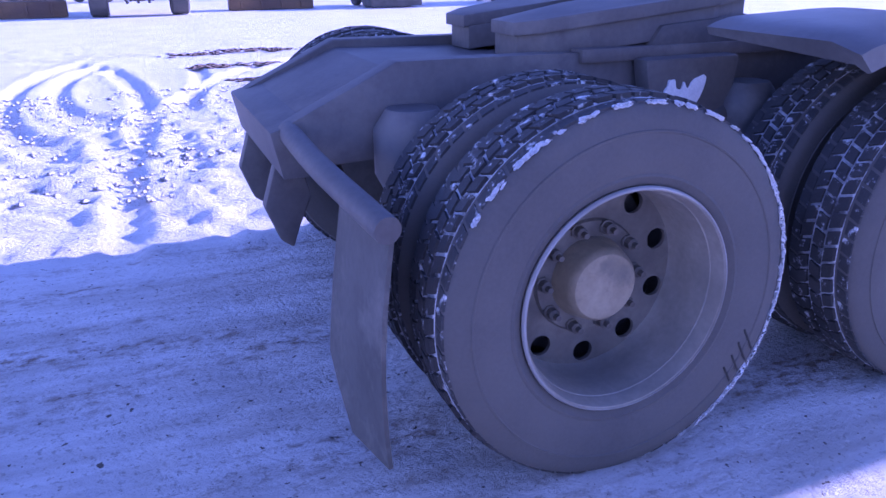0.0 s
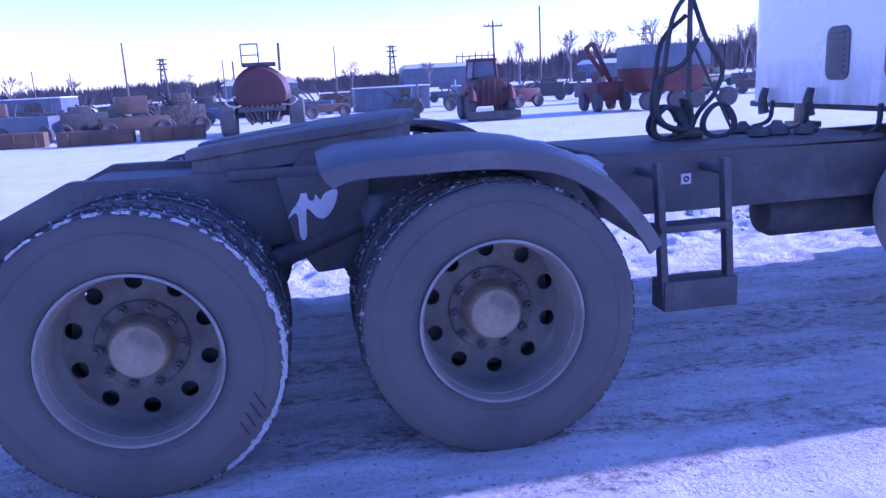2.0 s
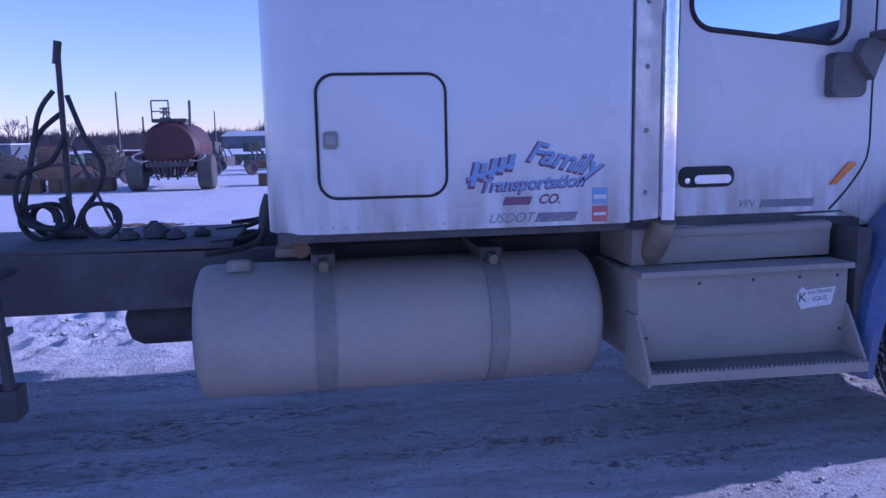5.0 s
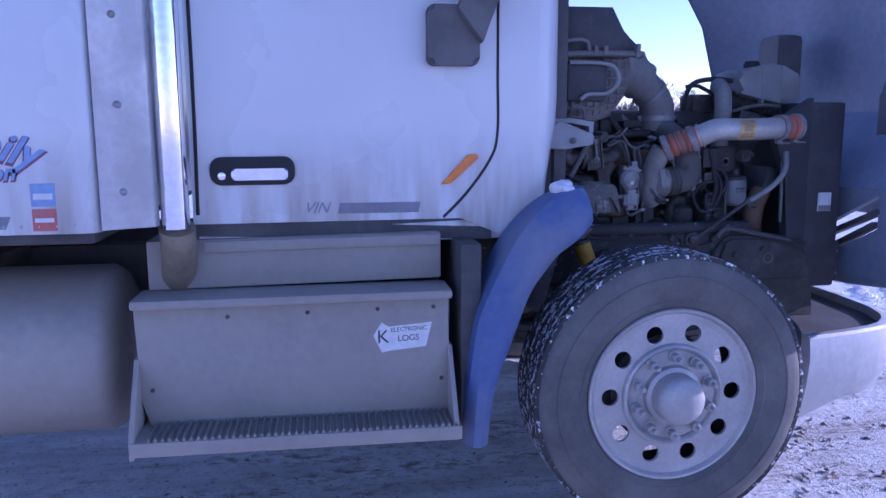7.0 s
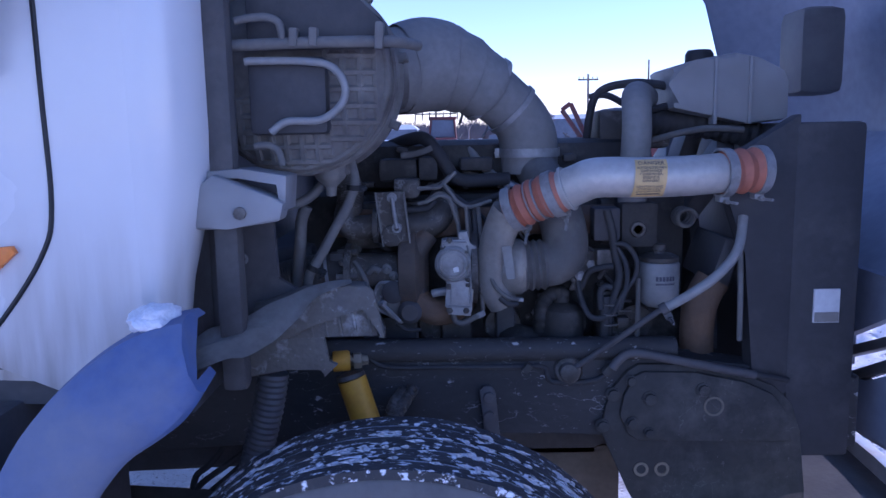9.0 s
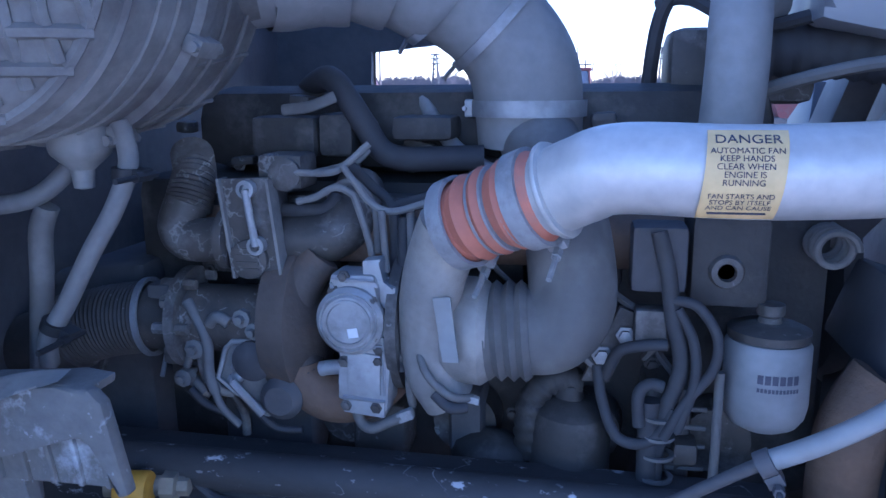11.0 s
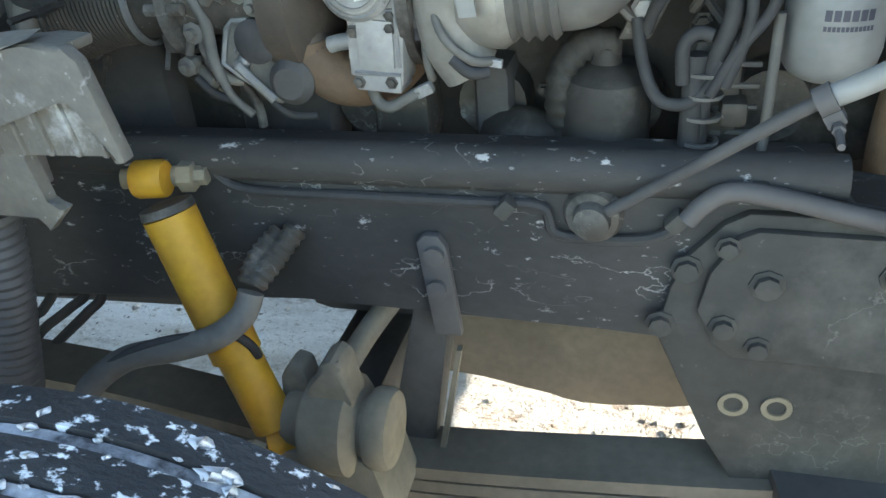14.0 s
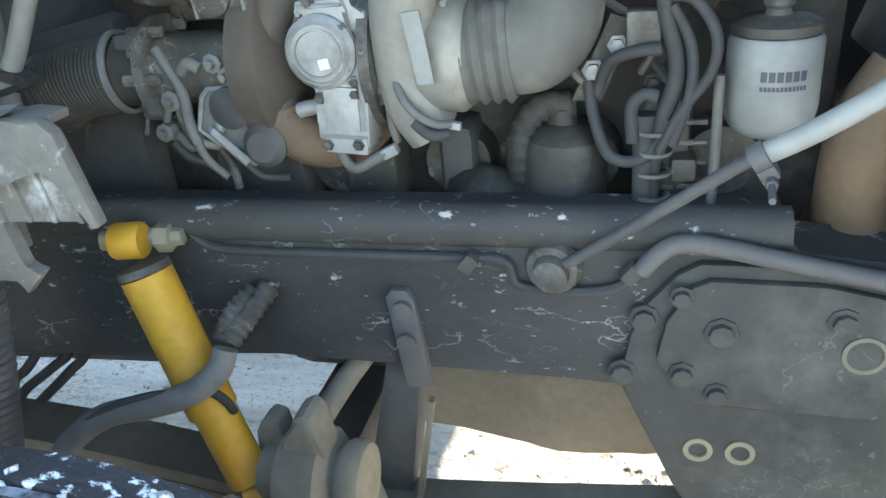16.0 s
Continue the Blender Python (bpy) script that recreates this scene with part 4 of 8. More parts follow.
# mud flap on its hanger
bm = B()
tube(bm, [(-0.68, -0.40, 0.84), (-0.66, -0.70, 0.80), (-0.615, -1.15, 0.755)], 0.034, 14)
part("flap_hanger", bm, M_frame, truck, "grey tubular flap hanger")
bm = B()
n = 10
rows_ = []
for i in range(n + 1):
    z = 0.76 - 0.64 * i / n
    bow = -0.03 * math.sin(i / n * 2.6)
    y0, y1 = -0.70, -1.14
    if i >= n - 2:
        y0 -= 0.10 * (i - n + 2) ** 1.3
    rows_.append(((-0.600 - 0.045 * (i / n) ** 2 + bow - 0.012 * i / n, y0, z), (-0.605 + bow - 0.012 * i / n, y1, z)))
fr = [[bm.verts.new(p) for p in q] for q in rows_]
bk = [[bm.verts.new((p[0] + 0.012, p[1], p[2])) for p in q] for q in rows_]
for a, b in zip(fr, fr[1:]):
    bm.faces.new((a[0], a[1], b[1], b[0]))
for a, b in zip(bk, bk[1:]):
    bm.faces.new((a[1], a[0], b[0], b[1]))
for k in (0, 1):
    for i in range(n):
        bm.faces.new((fr[i][k], fr[i + 1][k], bk[i + 1][k], bk[i][k]))
bm.faces.new((fr[0][0], fr[0][1], bk[0][1], bk[0][0]))
bm.faces.new((fr[n][0], fr[n][1], bk[n][1], bk[n][0]))
part("mud_flap", bm, M_flap, truck, "grey rubber mud flap, bent at the foot")

# quarter fenders over the drive axle
for s in (-1, 1):
    bm = B()
    outer = [(0.67, 1.085), (0.76, 1.112), (0.95, 1.122), (1.25, 1.128), (1.50, 1.095), (1.68, 1.005), (1.80, 0.895), (1.88, 0.79), (1.91, 0.74)]
    path = smooth_path([(x, 0, z) for x, z in outer], 4)
    rws = []
    for p in path:
        ce = Vector((1.30, 0, 0.30))
        d = (p - ce).normalized()
        rws.append([(p.x, s * 0.60, p.z + 0.02), (p.x, s * 1.10, p.z + 0.015), (p.x - d.x * 0.01, s * 1.195, p.z - 0.012), (p.x - d.x * 0.07, s * 1.205, p.z - d.z * 0.075), (p.x - d.x * 0.075, s * 1.19, p.z - d.z * 0.08), (p.x - d.x * 0.03, s * 1.17, p.z - 0.04), (p.x - d.x * 0.02, s * 0.60, p.z - 0.005)])
    vr = [[bm.verts.new(q) for q in r] for r in rws]
    for a, b in zip(vr, vr[1:]):
        for k in range(7):
            bm.faces.new((a[k], a[(k + 1) % 7], b[(k + 1) % 7], b[k]))
    bm.faces.new(vr[0])
    bm.faces.new(vr[-1])
    part("rear_fender", bm, M_plastic, truck, "scuffed black plastic quarter fender")
bm = B()
snow_g = []
for i in range(25):
    col = []
    for k in range(25):
        u, v_ = i / 24, k / 24
        y = -1.095 + 0.69 * v_
        x0, x1 = 1.50 - 0.05 * v_, 1.835 + 0.11 * v_
        x = x0 + (x1 - x0) * u + 0.022 * noise.noise(Vector((u * 2, v_ * 11, 1))) + 0.012 * noise.noise(Vector((u * 5, v_ * 26, 3)))
        fz = float(np.interp(x, (1.25, 1.50, 1.68, 1.80, 1.88, 1.95), (1.128, 1.095, 1.005, 0.895, 0.79, 0.70)))
        f_ = min(1.0, v_ / 0.75)
        z = max(fz + 0.030, fz + (1.000 - fz) * f_)
        lip = min(1.0, 6 * u, 6 * (1 - u), 8 * v_ + 0.2, 8 * (1 - v_))
        z += 0.012 * noise.noise(Vector((x * 14, y * 14, 0))) - 0.035 * (1 - lip)
        col.append(bm.verts.new((x, y, z)))
    snow_g.append(col)
for a, b in zip(snow_g, snow_g[1:]):
    for k in range(24):
        bm.faces.new((a[k], a[k + 1], b[k + 1], b[k]))
bmesh.ops.solidify(bm, geom=bm.faces[:], thickness=-0.012)
part("snow_patch", bm, M_crust, truck, "snow lying on the fender and rail")
bm = B()
pad = smooth_path([(1.05, -0.30, 0), (1.25, -0.42, 0), (1.42, -0.40, 0), (1.46, -0.20, 0), (1.40, 0.05, 0), (1.22, -0.02, 0), (1.12, -0.16, 0), (1.05, -0.30, 0)], 4)[:-1]
prism(bm, [(p_.x, p_.y) for p_ in pad], 1.036, 1.058, axis="z", bevel=0.010)
part("snow_patch", bm, M_crust, truck, "snow lying on the coupling base")

# fifth wheel
bm = B()
outline = [(0.12, -0.30), (0.20, -0.37), (0.55, -0.44), (0.85, -0.45), (1.05, -0.38), (1.14, -0.22), (1.17, 0.0), (1.14, 0.22), (1.05, 0.38), (0.85, 0.45), (0.55, 0.44), (0.20, 0.37), (0.12, 0.30), (0.12, 0.12), (0.45, 0.045), (0.66, 0.03), (0.66, -0.03), (0.45, -0.045), (0.12, -0.12)]
prism(bm, outline, 0.0, 0.045, axis="z", bevel=0.006)
for v in bm.verts:
    v.co.z += 1.085 + 0.10 * (v.co.x - 0.12) - 0.05 * max(0, 0.35 - v.co.x)
fifth = part("fifth_wheel", bm, M_frame, truck, "greasy fifth wheel coupling plate")
for s in (-1, 1):
    bm = B()
    prism(bm, [(0.55, 1.0), (0.62, 1.10), (0.90, 1.12), (1.02, 1.0)], s * 0.36, s * 0.44, bevel=0.006)
    finish("saddle_bracket", bm, M_dark, fifth)
    bm = B()
    prism(bm, [(0.25, 1.04), (0.25, 1.10), (1.05, 1.17), (1.05, 1.04)], s * 0.22, s * 0.25)
    finish("plate_web", bm, M_dark, fifth)
bm = B()
prism(bm, [(0.62 + (x - 0.62) * 0.96, y * 0.96) for x, y in outline], -0.085, 0.002, axis="z", bevel=0.004)
for v in bm.verts:
    v.co.z += 1.085 + 0.10 * (v.co.x - 0.12) - 0.05 * max(0, 0.35 - v.co.x)
finish("plate_skirt", bm, M_frame, fifth)
bm = B()
box(bm, (0.30, -0.45, 0.99), (1.45, 0.45, 1.035), 0.006)
part("coupling_base", bm, M_frame, truck)
bm = B()
tube(bm, [(1.15, -0.10, 1.12), (1.35, -0.18, 1.06), (1.46, -0.30, 1.05)], 0.014)
part("release_handle", bm, M_dark, truck)

# deck, ladder step
bm = B()
box(bm, (1.95, -0.42, 0.965), (3.45, 0.42, 0.99), 0.004)
part("deck_plate", bm, M_frame, truck)
bm = B()
for x in (2.135, 2.455):
    prism(bm, [(x, 0.955), (x + 0.034, 0.955), (x + 0.072, 0.28), (x + 0.038, 0.28)], -0.655, -0.605, bevel=0.003)
    rod(bm, (x + 0.02, -0.62, 0.90), (x + 0.02, -0.43, 0.90), 0.02)
lad = part("ladder_step", bm, M_frame, truck, "black hanging ladder step")
for x0, x1, z0, z1 in ((2.155, 2.505, 0.640, 0.672), (2.175, 2.535, 0.275, 0.415)):
    bm = B()
    box(bm, (x0, -0.665, z0), (x1, -0.53, z1), 0.006)
    finish("tread", bm, M_frame, lad)
bm = B()
box(bm, (2.365, -0.437, 0.820), (2.415, -0.430, 0.870), 0.002)
decal = part("reflector", bm, M_white, truck, "pale square sticker on the frame rail")
bm = B()
ring(bm, [(0.006, -0.0005), (0.015, -0.0005), (0.015, 0.0005)], 20)
bmesh.ops.transform(bm, matrix=Matrix.Translation((2.39, -0.438, 0.845)), verts=bm.verts)
finish("printed_ring", bm, M_ink, decal)
# air tank under the deck, far rail side
bm = B()
lathe(bm, [(0.03, 0), (0.10, 0.03), (0.125, 0.08), (0.125, 0.70), (0.10, 0.75), (0.03, 0.78)], 28, m=Matrix.Translation((2.90, -0.20, 0.60)) @ Matrix.Rotation(radians(-90), 4, "Z"))
part("air_tank", bm, M_dark, truck)

# valves and odds and ends on the deck before the sleeper
for x, y, s in ((2.93, -0.16, 0.055), (3.06, -0.12, 0.07), (3.16, -0.20, 0.05), (3.27, -0.10, 0.045), (3.00, 0.10, 0.06)):
    bm = B()
    lathe(bm, [(s * 0.6, 0), (s, 0.01), (s * 0.9, s * 0.6), (s * 0.5, s * 0.8), (s * 0.3, s * 1.1), (s * 0.1, s * 1.12)], 14, m=Matrix.Translation((x, y, 0.989)) @ Matrix.Rotation(radians(90), 4, "X"))
    part("deck_valve", bm, M_dark, truck)
for y in (0.86, -0.30, 0.40):
    bm = B()
    tube(bm, [(3.62, y, 1.20), (3.60, y, 1.12), (3.60, y - 0.02, 1.04)], (0.022, 0.036), 12)
    part("hanging_coupler", bm, M_dark, truck)

# hose mast
bm = B()
rod(bm, (2.62, 0, 0.98), (2.63, 0, 1.95), 0.014)
rod(bm, (2.62, 0, 1.85), (2.635, 0, 1.96), 0.019)
rod(bm, (2.55, 0.0, 1.02), (2.70, 0.0, 1.02), 0.03)
rod(bm, (2.66, 0, 1.45), (2.86, -0.05, 1.0), 0.008)
mast = part("hose_mast", bm, M_dark, truck, "hose tender mast with coiled air lines")
for k, (dx, h, y) in enumerate(((-0.03, 1.72, -0.02), (-0.06, 1.62, 0.03), (0.02, 1.5, -0.05))):
    bm = B()
    tube(bm, [(2.60 + 0.02 * k, y, h), (2.55 + dx, y, h - 0.12), (2.46 - 0.02 * k, y - 0.02, 1.30), (2.42, y - 0.04, 1.15 - 0.02 * k), (2.50 + 0.02 * k, y - 0.05, 1.05), (2.62, y, 1.08), (2.60, y, 1.20)], 0.013, 8)
    finish("air_hose", bm, M_black_hose, mast)
for k, (x, y) in enumerate(((2.48, -0.05), (2.50, 0.05), (2.76, -0.04))):
    bm = B()
    pts = [(x + 0.085 * math.cos(a) + 0.012 * a / 6, y + 0.02 * math.sin(2 * a), 1.08 + 0.085 * math.sin(a)) for a in np.linspace(0, 6.283 * 2.2, 26)]
    tube(bm, pts, 0.011, 8, 2)
    finish("hose_coil", bm, M_black_hose, mast)
bm = B()
tube(bm, [(2.65, 0.02, 1.7), (2.72, 0, 1.5), (2.80, -0.02, 1.35), (2.76, -0.02, 1.22), (2.68, 0, 1.12), (2.63, 0, 1.0)], 0.013, 8)
finish("air_hose", bm, M_black_hose, mast)

# ---- sleeper ----
def plan_shell(bm, plan, z0, z1, thick=0.03, cap=True, top_in=0.06):
    """A body with this plan outline: outer wall, floor and a slightly rounded roof."""
    levels = [(z0, 0.0), (z1 - 0.18, 0.0), (z1 - 0.06, 0.02), (z1, top_in)]
    cx, cy = sum(p[0] for p in plan) / len(plan), sum(p[1] for p in plan) / len(plan)
    rs_ = []
    for z, ins in levels:
        rs_.append([bm.verts.new((x + (cx - x) * ins / max(0.3, abs(cx - x)), y + (cy - y) * ins / max(0.3, abs(cy - y)), z)) for x, y in plan])
    for a, b in zip(rs_, rs_[1:]):
        for i in range(len(plan)):
            j = (i + 1) % len(plan)
            bm.faces.new((a[i], a[j], b[j], b[i]))
    bm.faces.new(rs_[0])
    bm.faces.new(rs_[-1])


def rounded_plan(x0, x1, y0, y1, r0, r1, n=8):
    pts = []
    for cx, cy, r, a0 in ((x1 - r1, y1 - r1, r1, 0), (x0 + r0, y1 - r0, r0, 90), (x0 + r0, y0 + r0, r0, 180), (x1 - r1, y0 + r1, r1, 270)):
        for k in range(n + 1):
            a = radians(a0 + 90 * k / n)
            pts.append((cx + r * math.cos(a), cy + r * math.sin(a)))
    return pts


bm = B()
plan_shell(bm, rounded_plan(3.66, 5.10, -1.2, 1.2, 0.22, 0.04), 1.105, 3.45)
sleeper = part("sleeper", bm, M_paint, truck, "white sleeper box with a hatch, streaked with road salt")
bm = B()
rr = round_rect(3.862, 4.345, 1.238, 1.695, 0.07)
tube(bm, [(x, -1.2005, z) for x, z in rr + rr[:1]], 0.0055, 6, 1)
finish("hatch_seal", bm, M_black, sleeper, "black rubber hatch seal")
bm = B()
prism(bm, round_rect(3.872, 4.335, 1.248, 1.685, 0.06), -1.206, -1.198, bevel=0.002)
finish("hatch_door", bm, M_paint, sleeper)
bm = B()
prism(bm, round_rect(3.882, 3.938, 1.422, 1.488, 0.014), -1.214, -1.2, bevel=0.003)
finish("hatch_latch", bm, M_strap, sleeper, "small dark latch")
bm = B()
prism(bm, round_rect(3.893, 3.927, 1.440, 1.474, 0.008), -1.219, -1.212, bevel=0.002)
finish("latch_paddle", bm, M_alu, sleeper)
for y0, y1 in ((0.135, 0.325), (-0.33, -0.145)):
    bm = B()
    pl = round_rect(y0, y1, 1.243, 1.543, 0.05)
    prism(bm, pl, 3.650, 3.668, axis="x", bevel=0.004)
    vent = finish("rear_vent", bm, M_plastic, sleeper, "grey oval vent cover")
    for k in range(8):
        z = 1.278 + 0.032 * k
        bm = B()
        box(bm, (3.642, y0 + 0.03, z), (3.652, y1 - 0.03, z + 0.012), 0.002)
        finish("slat", bm, M_plastic, vent)
bm = B()
bmesh.ops.create_icosphere(bm, subdivisions=1, radius=0.006, matrix=Matrix.Diagonal((1, 0.5, 1, 1)))
rivet = finish("rivet", bm, M_paint, sleeper)
for k in range(26):
    o = rivet if k == 0 else new("rivet", rivet.data)
    o.parent = sleeper
    o.location = (3.86 + 0.047 * k, -1.2, 1.128)
bm = B()
box(bm, (3.70, -1.17, 1.07), (5.08, 1.17, 1.11), 0.01)
finish("floor_pan", bm, M_dark, sleeper)
# lettering: first line as shapes, the rest where it may be read
rs = random.Random(11)


def script_word(name, material, x0, x1, za, zb, h, y, grow=0.0):
    """A slanting painted word as plain brush strokes, not letters."""
    n = max(4, int((x1 - x0) / 0.034))
    for i in range(n):
        f = (i + 0.5) / n
        x, z = x0 + (x1 - x0) * f, za + (zb - za) * f
        hh = h * (1.5 if i == 0 else rs.choice((0.8, 0.95, 1.2)))
        w = 0.011 + grow
        bm = B()
        prism(bm, [(x - w, z - hh / 2 - grow), (x + w, z - hh / 2 - grow), (x + w + 0.25 * hh, z + hh / 2 + grow), (x - w + 0.25 * hh, z + hh / 2 + grow)], y, y + 0.0015)
        finish(name, bm, material, sleeper)
    bm = B()
    prism(bm, [(x0, za - h * 0.34 - grow), (x1, zb - h * 0.34 - grow), (x1, zb - h * 0.10 + grow), (x0, za - h * 0.10 + grow)], y - 0.0003, y + 0.0012)
    finish(name, bm, material, sleeper)


rs = random.Random(11)
script_word("brush_stroke", M_blue_ink, 4.425, 4.612, 1.312, 1.366, 0.062, -1.2026)
rs = random.Random(11)
script_word("stroke_shadow", M_red_ink, 4.418, 4.605, 1.305, 1.359, 0.064, -1.2016, 0.004)
text_mesh("lettering", "Family", 0.118, side_text(4.803, -1.2008, 1.360, -14), M_red_ink, sleeper, shear=0.35, bold=0.005)
text_mesh("lettering", "Family", 0.115, side_text(4.808, -1.2014, 1.365, -14), M_blue_ink, sleeper, shear=0.35, bold=0.002)
text_mesh("lettering", "Transportation", 0.070, side_text(4.676, -1.2008, 1.272, 2), M_red_ink, sleeper, shear=0.35, bold=0.0035)
text_mesh("lettering", "Transportation", 0.068, side_text(4.680, -1.2014, 1.275, 2), M_blue_ink, sleeper, shear=0.35, bold=0.0012)
bm = B()
prism(bm, [(4.560, 1.192), (4.670, 1.192), (4.682, 1.224), (4.572, 1.224)], -1.202, -1.2005)
finish("place_bar", bm, M_red_ink, sleeper)
text_mesh("lettering", "CO.", 0.052, side_text(4.748, -1.2012, 1.210, 0), M_red_ink, sleeper, shear=0.35, bold=0.0015)
text_mesh("lettering", "USDOT", 0.054, side_text(4.592, -1.2012, 1.140, 0), M_grey_ink, sleeper, shear=0.4)
bm = B()
prism(bm, [(4.690, 1.122), (4.852, 1.122), (4.868, 1.158), (4.706, 1.158)], -1.202, -1.2005)
finish("number_bar", bm, M_grey_ink, sleeper)
bm = B()
box(bm, (4.925, -1.2022, 1.185), (4.99, -1.2, 1.25), 0.001)
finish("blue_sticker", bm, M_blue_ink, sleeper, "pale blue permit sticker")
bm = B()
box(bm, (4.925, -1.2022, 1.115), (4.99, -1.2, 1.178), 0.001)
finish("red_sticker", bm, surf("sticker_red", (0.55, 0.12, 0.10), (0.5, 0.2, 0.18), 0.5, bump=0), sleeper, "red permit sticker")
bm = B()
box(bm, (4.932, -1.2032, 1.140), (4.983, -1.2015, 1.152), 0.0)
finish("sticker_bar", bm, M_white, sleeper)
bm = B()
box(bm, (4.932, -1.2032, 1.205), (4.983, -1.2015, 1.222), 0.0)
finish("sticker_bar", bm, M_white, sleeper)
# lines and mounts under the rear wall
for k, (x, y) in enumerate(((3.60, 0.75), (3.56, 0.35), (3.62, -0.55), (3.60, -0.2))):
    bm = B()
    tube(bm, [(x, y, 1.12), (x - 0.03, y - 0.03, 1.02), (x - 0.12, y - 0.10, 0.99), (x - 0.25, y - 0.2, 0.985)], 0.014, 8)
    part("cab_line", bm, M_black_hose, truck)
for y in (0.62, -0.62):
    bm = B()
    rod(bm, (3.72, y, 0.98), (3.72, y, 1.12), 0.045)
    box(bm, (3.66, y - 0.09, 0.95), (3.80, y + 0.09, 0.99), 0.01)
    part("cab_mount", bm, M_hub, truck)

# ---- extender panel, chrome stack ----
bm = B()
prism(bm, [(5.105, -1.19), (5.24, -1.125), (5.25, -1.10), (5.105, -1.15)], 1.11, 3.2, axis="z", bevel=0.004)
ext = part("side_extender", bm, M_bumper, truck, "riveted metal extender strip behind the door")
bm = B()
for z in (1.22, 1.47, 1.72, 1.97):
    bmesh.ops.create_icosphere(bm, subdivisions=2, radius=0.011, matrix=Matrix.Translation((5.165, -1.163, z)))
finish("rivet", bm, M_alu, ext)
bm = B()
rod(bm, (5.292, -1.085, 1.10), (5.292, -1.085, 3.6), 0.042, 28)
stack = part("tail_pipe", bm, M_chrome, truck, "bright chrome exhaust stack")
bm = B()
tube(bm, [(5.292, -1.07, 1.10), (5.285, -1.02, 1.0), (5.27, -0.95, 0.92), (5.27, -0.80, 0.86)], 0.055, 16)
finish("stack_elbow", bm, M_hub, stack, "dull lower exhaust elbow")

# ---- cab ----
cab = None
bm = B()
# right side wall with the window opening, front corner rounded
sx0, sx1 = 5.33, 6.47


def slanted(pts):
    """The sill of the window falls towards the front."""
    return [(x, z - 0.09 * (x - 5.81) * (z < 2.1)) for x, z in pts]


def wall_with_window(bm, y, s):
    ow = slanted(round_rect(5.44, 6.18, 1.87, 2.42, 0.09, 6))
    outer = [(5.33, 1.10), (6.20, 1.095), (6.33, 1.04), (6.42, 1.075), (6.47, 1.115), (6.47, 2.0), (6.30, 2.55), (6.2, 2.62), (5.33, 2.66)]
    vo = [bm.verts.new((x, y, z)) for x, z in outer]
    vi = [bm.verts.new((x, y, z)) for x, z in ow]
    ed = [bm.edges.new((vo[i], vo[(i + 1) % len(vo)])) for i in range(len(vo))] + [bm.edges.new((vi[i], vi[(i + 1) % len(vi)])) for i in range(len(vi))]
    bmesh.ops.triangle_fill(bm, edges=ed, use_beauty=True)
    vb = [bm.verts.new((x, y - s * 0.05, z)) for x, z in ow]
    for i in range(len(vi)):
        j = (i + 1) % len(vi)
        bm.faces.new((vi[i], vi[j], vb[j], vb[i]))


for s in (-1, 1):
    wall_with_window(bm, s * 1.0, s)
# rounded corner towards the cowl, firewall, roof, back
prev = None
for k in range(9):
    a = radians(90 * k / 8)
    x, y = 6.47 + 0.10 * math.sin(a), -1.0 + 0.16 * (1 - math.cos(a))
    col = [bm.verts.new((x - fall * k / 8, y, z)) for z, fall in ((1.112 + 0.018 * k / 8, 0.072), (1.155, 0.066), (1.225, 0.056), (1.33, 0.028), (1.43, 0.004), (1.5, 0.0), (2.0, 0.0))]
    if prev:
        for i in range(6):
            bm.faces.new((prev[i], prev[i + 1], col[i + 1], col[i]))
    prev = col
box(bm, (5.34, -0.985, 1.02), (6.40, 0.985, 1.09), 0.01)
cab = part("cab", bm, M_paint, truck, "white cab with closed door, dirty along the sill")
bm = B()
box(bm, (6.46, -0.86, 0.95), (6.50, 0.95, 1.98), 0.01)
finish("firewall", bm, M_dark, cab)
bm = B()
box(bm, (5.34, -0.97, 2.60), (6.25, 0.97, 2.66), 0.02)
finish("cab_roof", bm, M_paint, cab)
bm = B()
prism(bm, [(6.50, 1.98), (6.53, 1.98), (6.22, 2.62), (6.19, 2.62)], -0.95, 0.95)
finish("windscreen", bm, M_pane, cab).visible_shadow = False
for s in (-1, 1):
    bm = B()
    prism(bm, slanted(round_rect(5.44, 6.18, 1.87, 2.42, 0.09)), s * 0.962, s * 0.966)
    finish("side_window", bm, M_pane, cab, "clear side window").visible_shadow = False
bm = B()
rr = slanted(round_rect(5.43, 6.19, 1.86, 2.43, 0.095))
tube(bm, [(x, -1.001, z) for x, z in rr + rr[:1]], 0.012, 6, 1)
finish("window_seal", bm, M_black, cab, "black window seal")
# door gap, drawn as a recessed seal
bm = B()
gap = [(5.345, -1.001, 1.13), (5.350, -1.001, 1.6), (5.345, -1.001, 2.55)]
tube(bm, gap, 0.006, 6, 3)
finish("door_seal", bm, M_black, cab)
bm = B()
tube(bm, [(6.327, -1.001, 2.1), (6.327, -1.001, 1.6), (6.327, -1.001, 1.38), (6.30, -1.001, 1.29), (6.22, -1.001, 1.18), (6.14, -1.001, 1.10)], 0.005, 6, 5)
finish("door_seal", bm, M_black, cab)
bm = B()
prism(bm, [(5.33, 1.10), (6.21, 1.10), (6.31, 1.05), (6.31, 1.02), (5.33, 1.06)], -0.99, -0.90)
finish("sill", bm, M_dark, cab, "black sill")
bm = B()
prism(bm, round_rect(5.388, 5.652, 1.222, 1.312, 0.035), -1.008, -0.995, bevel=0.004)
handle = finish("handle_cup", bm, M_black, cab, "black door handle cup")
bm = B()
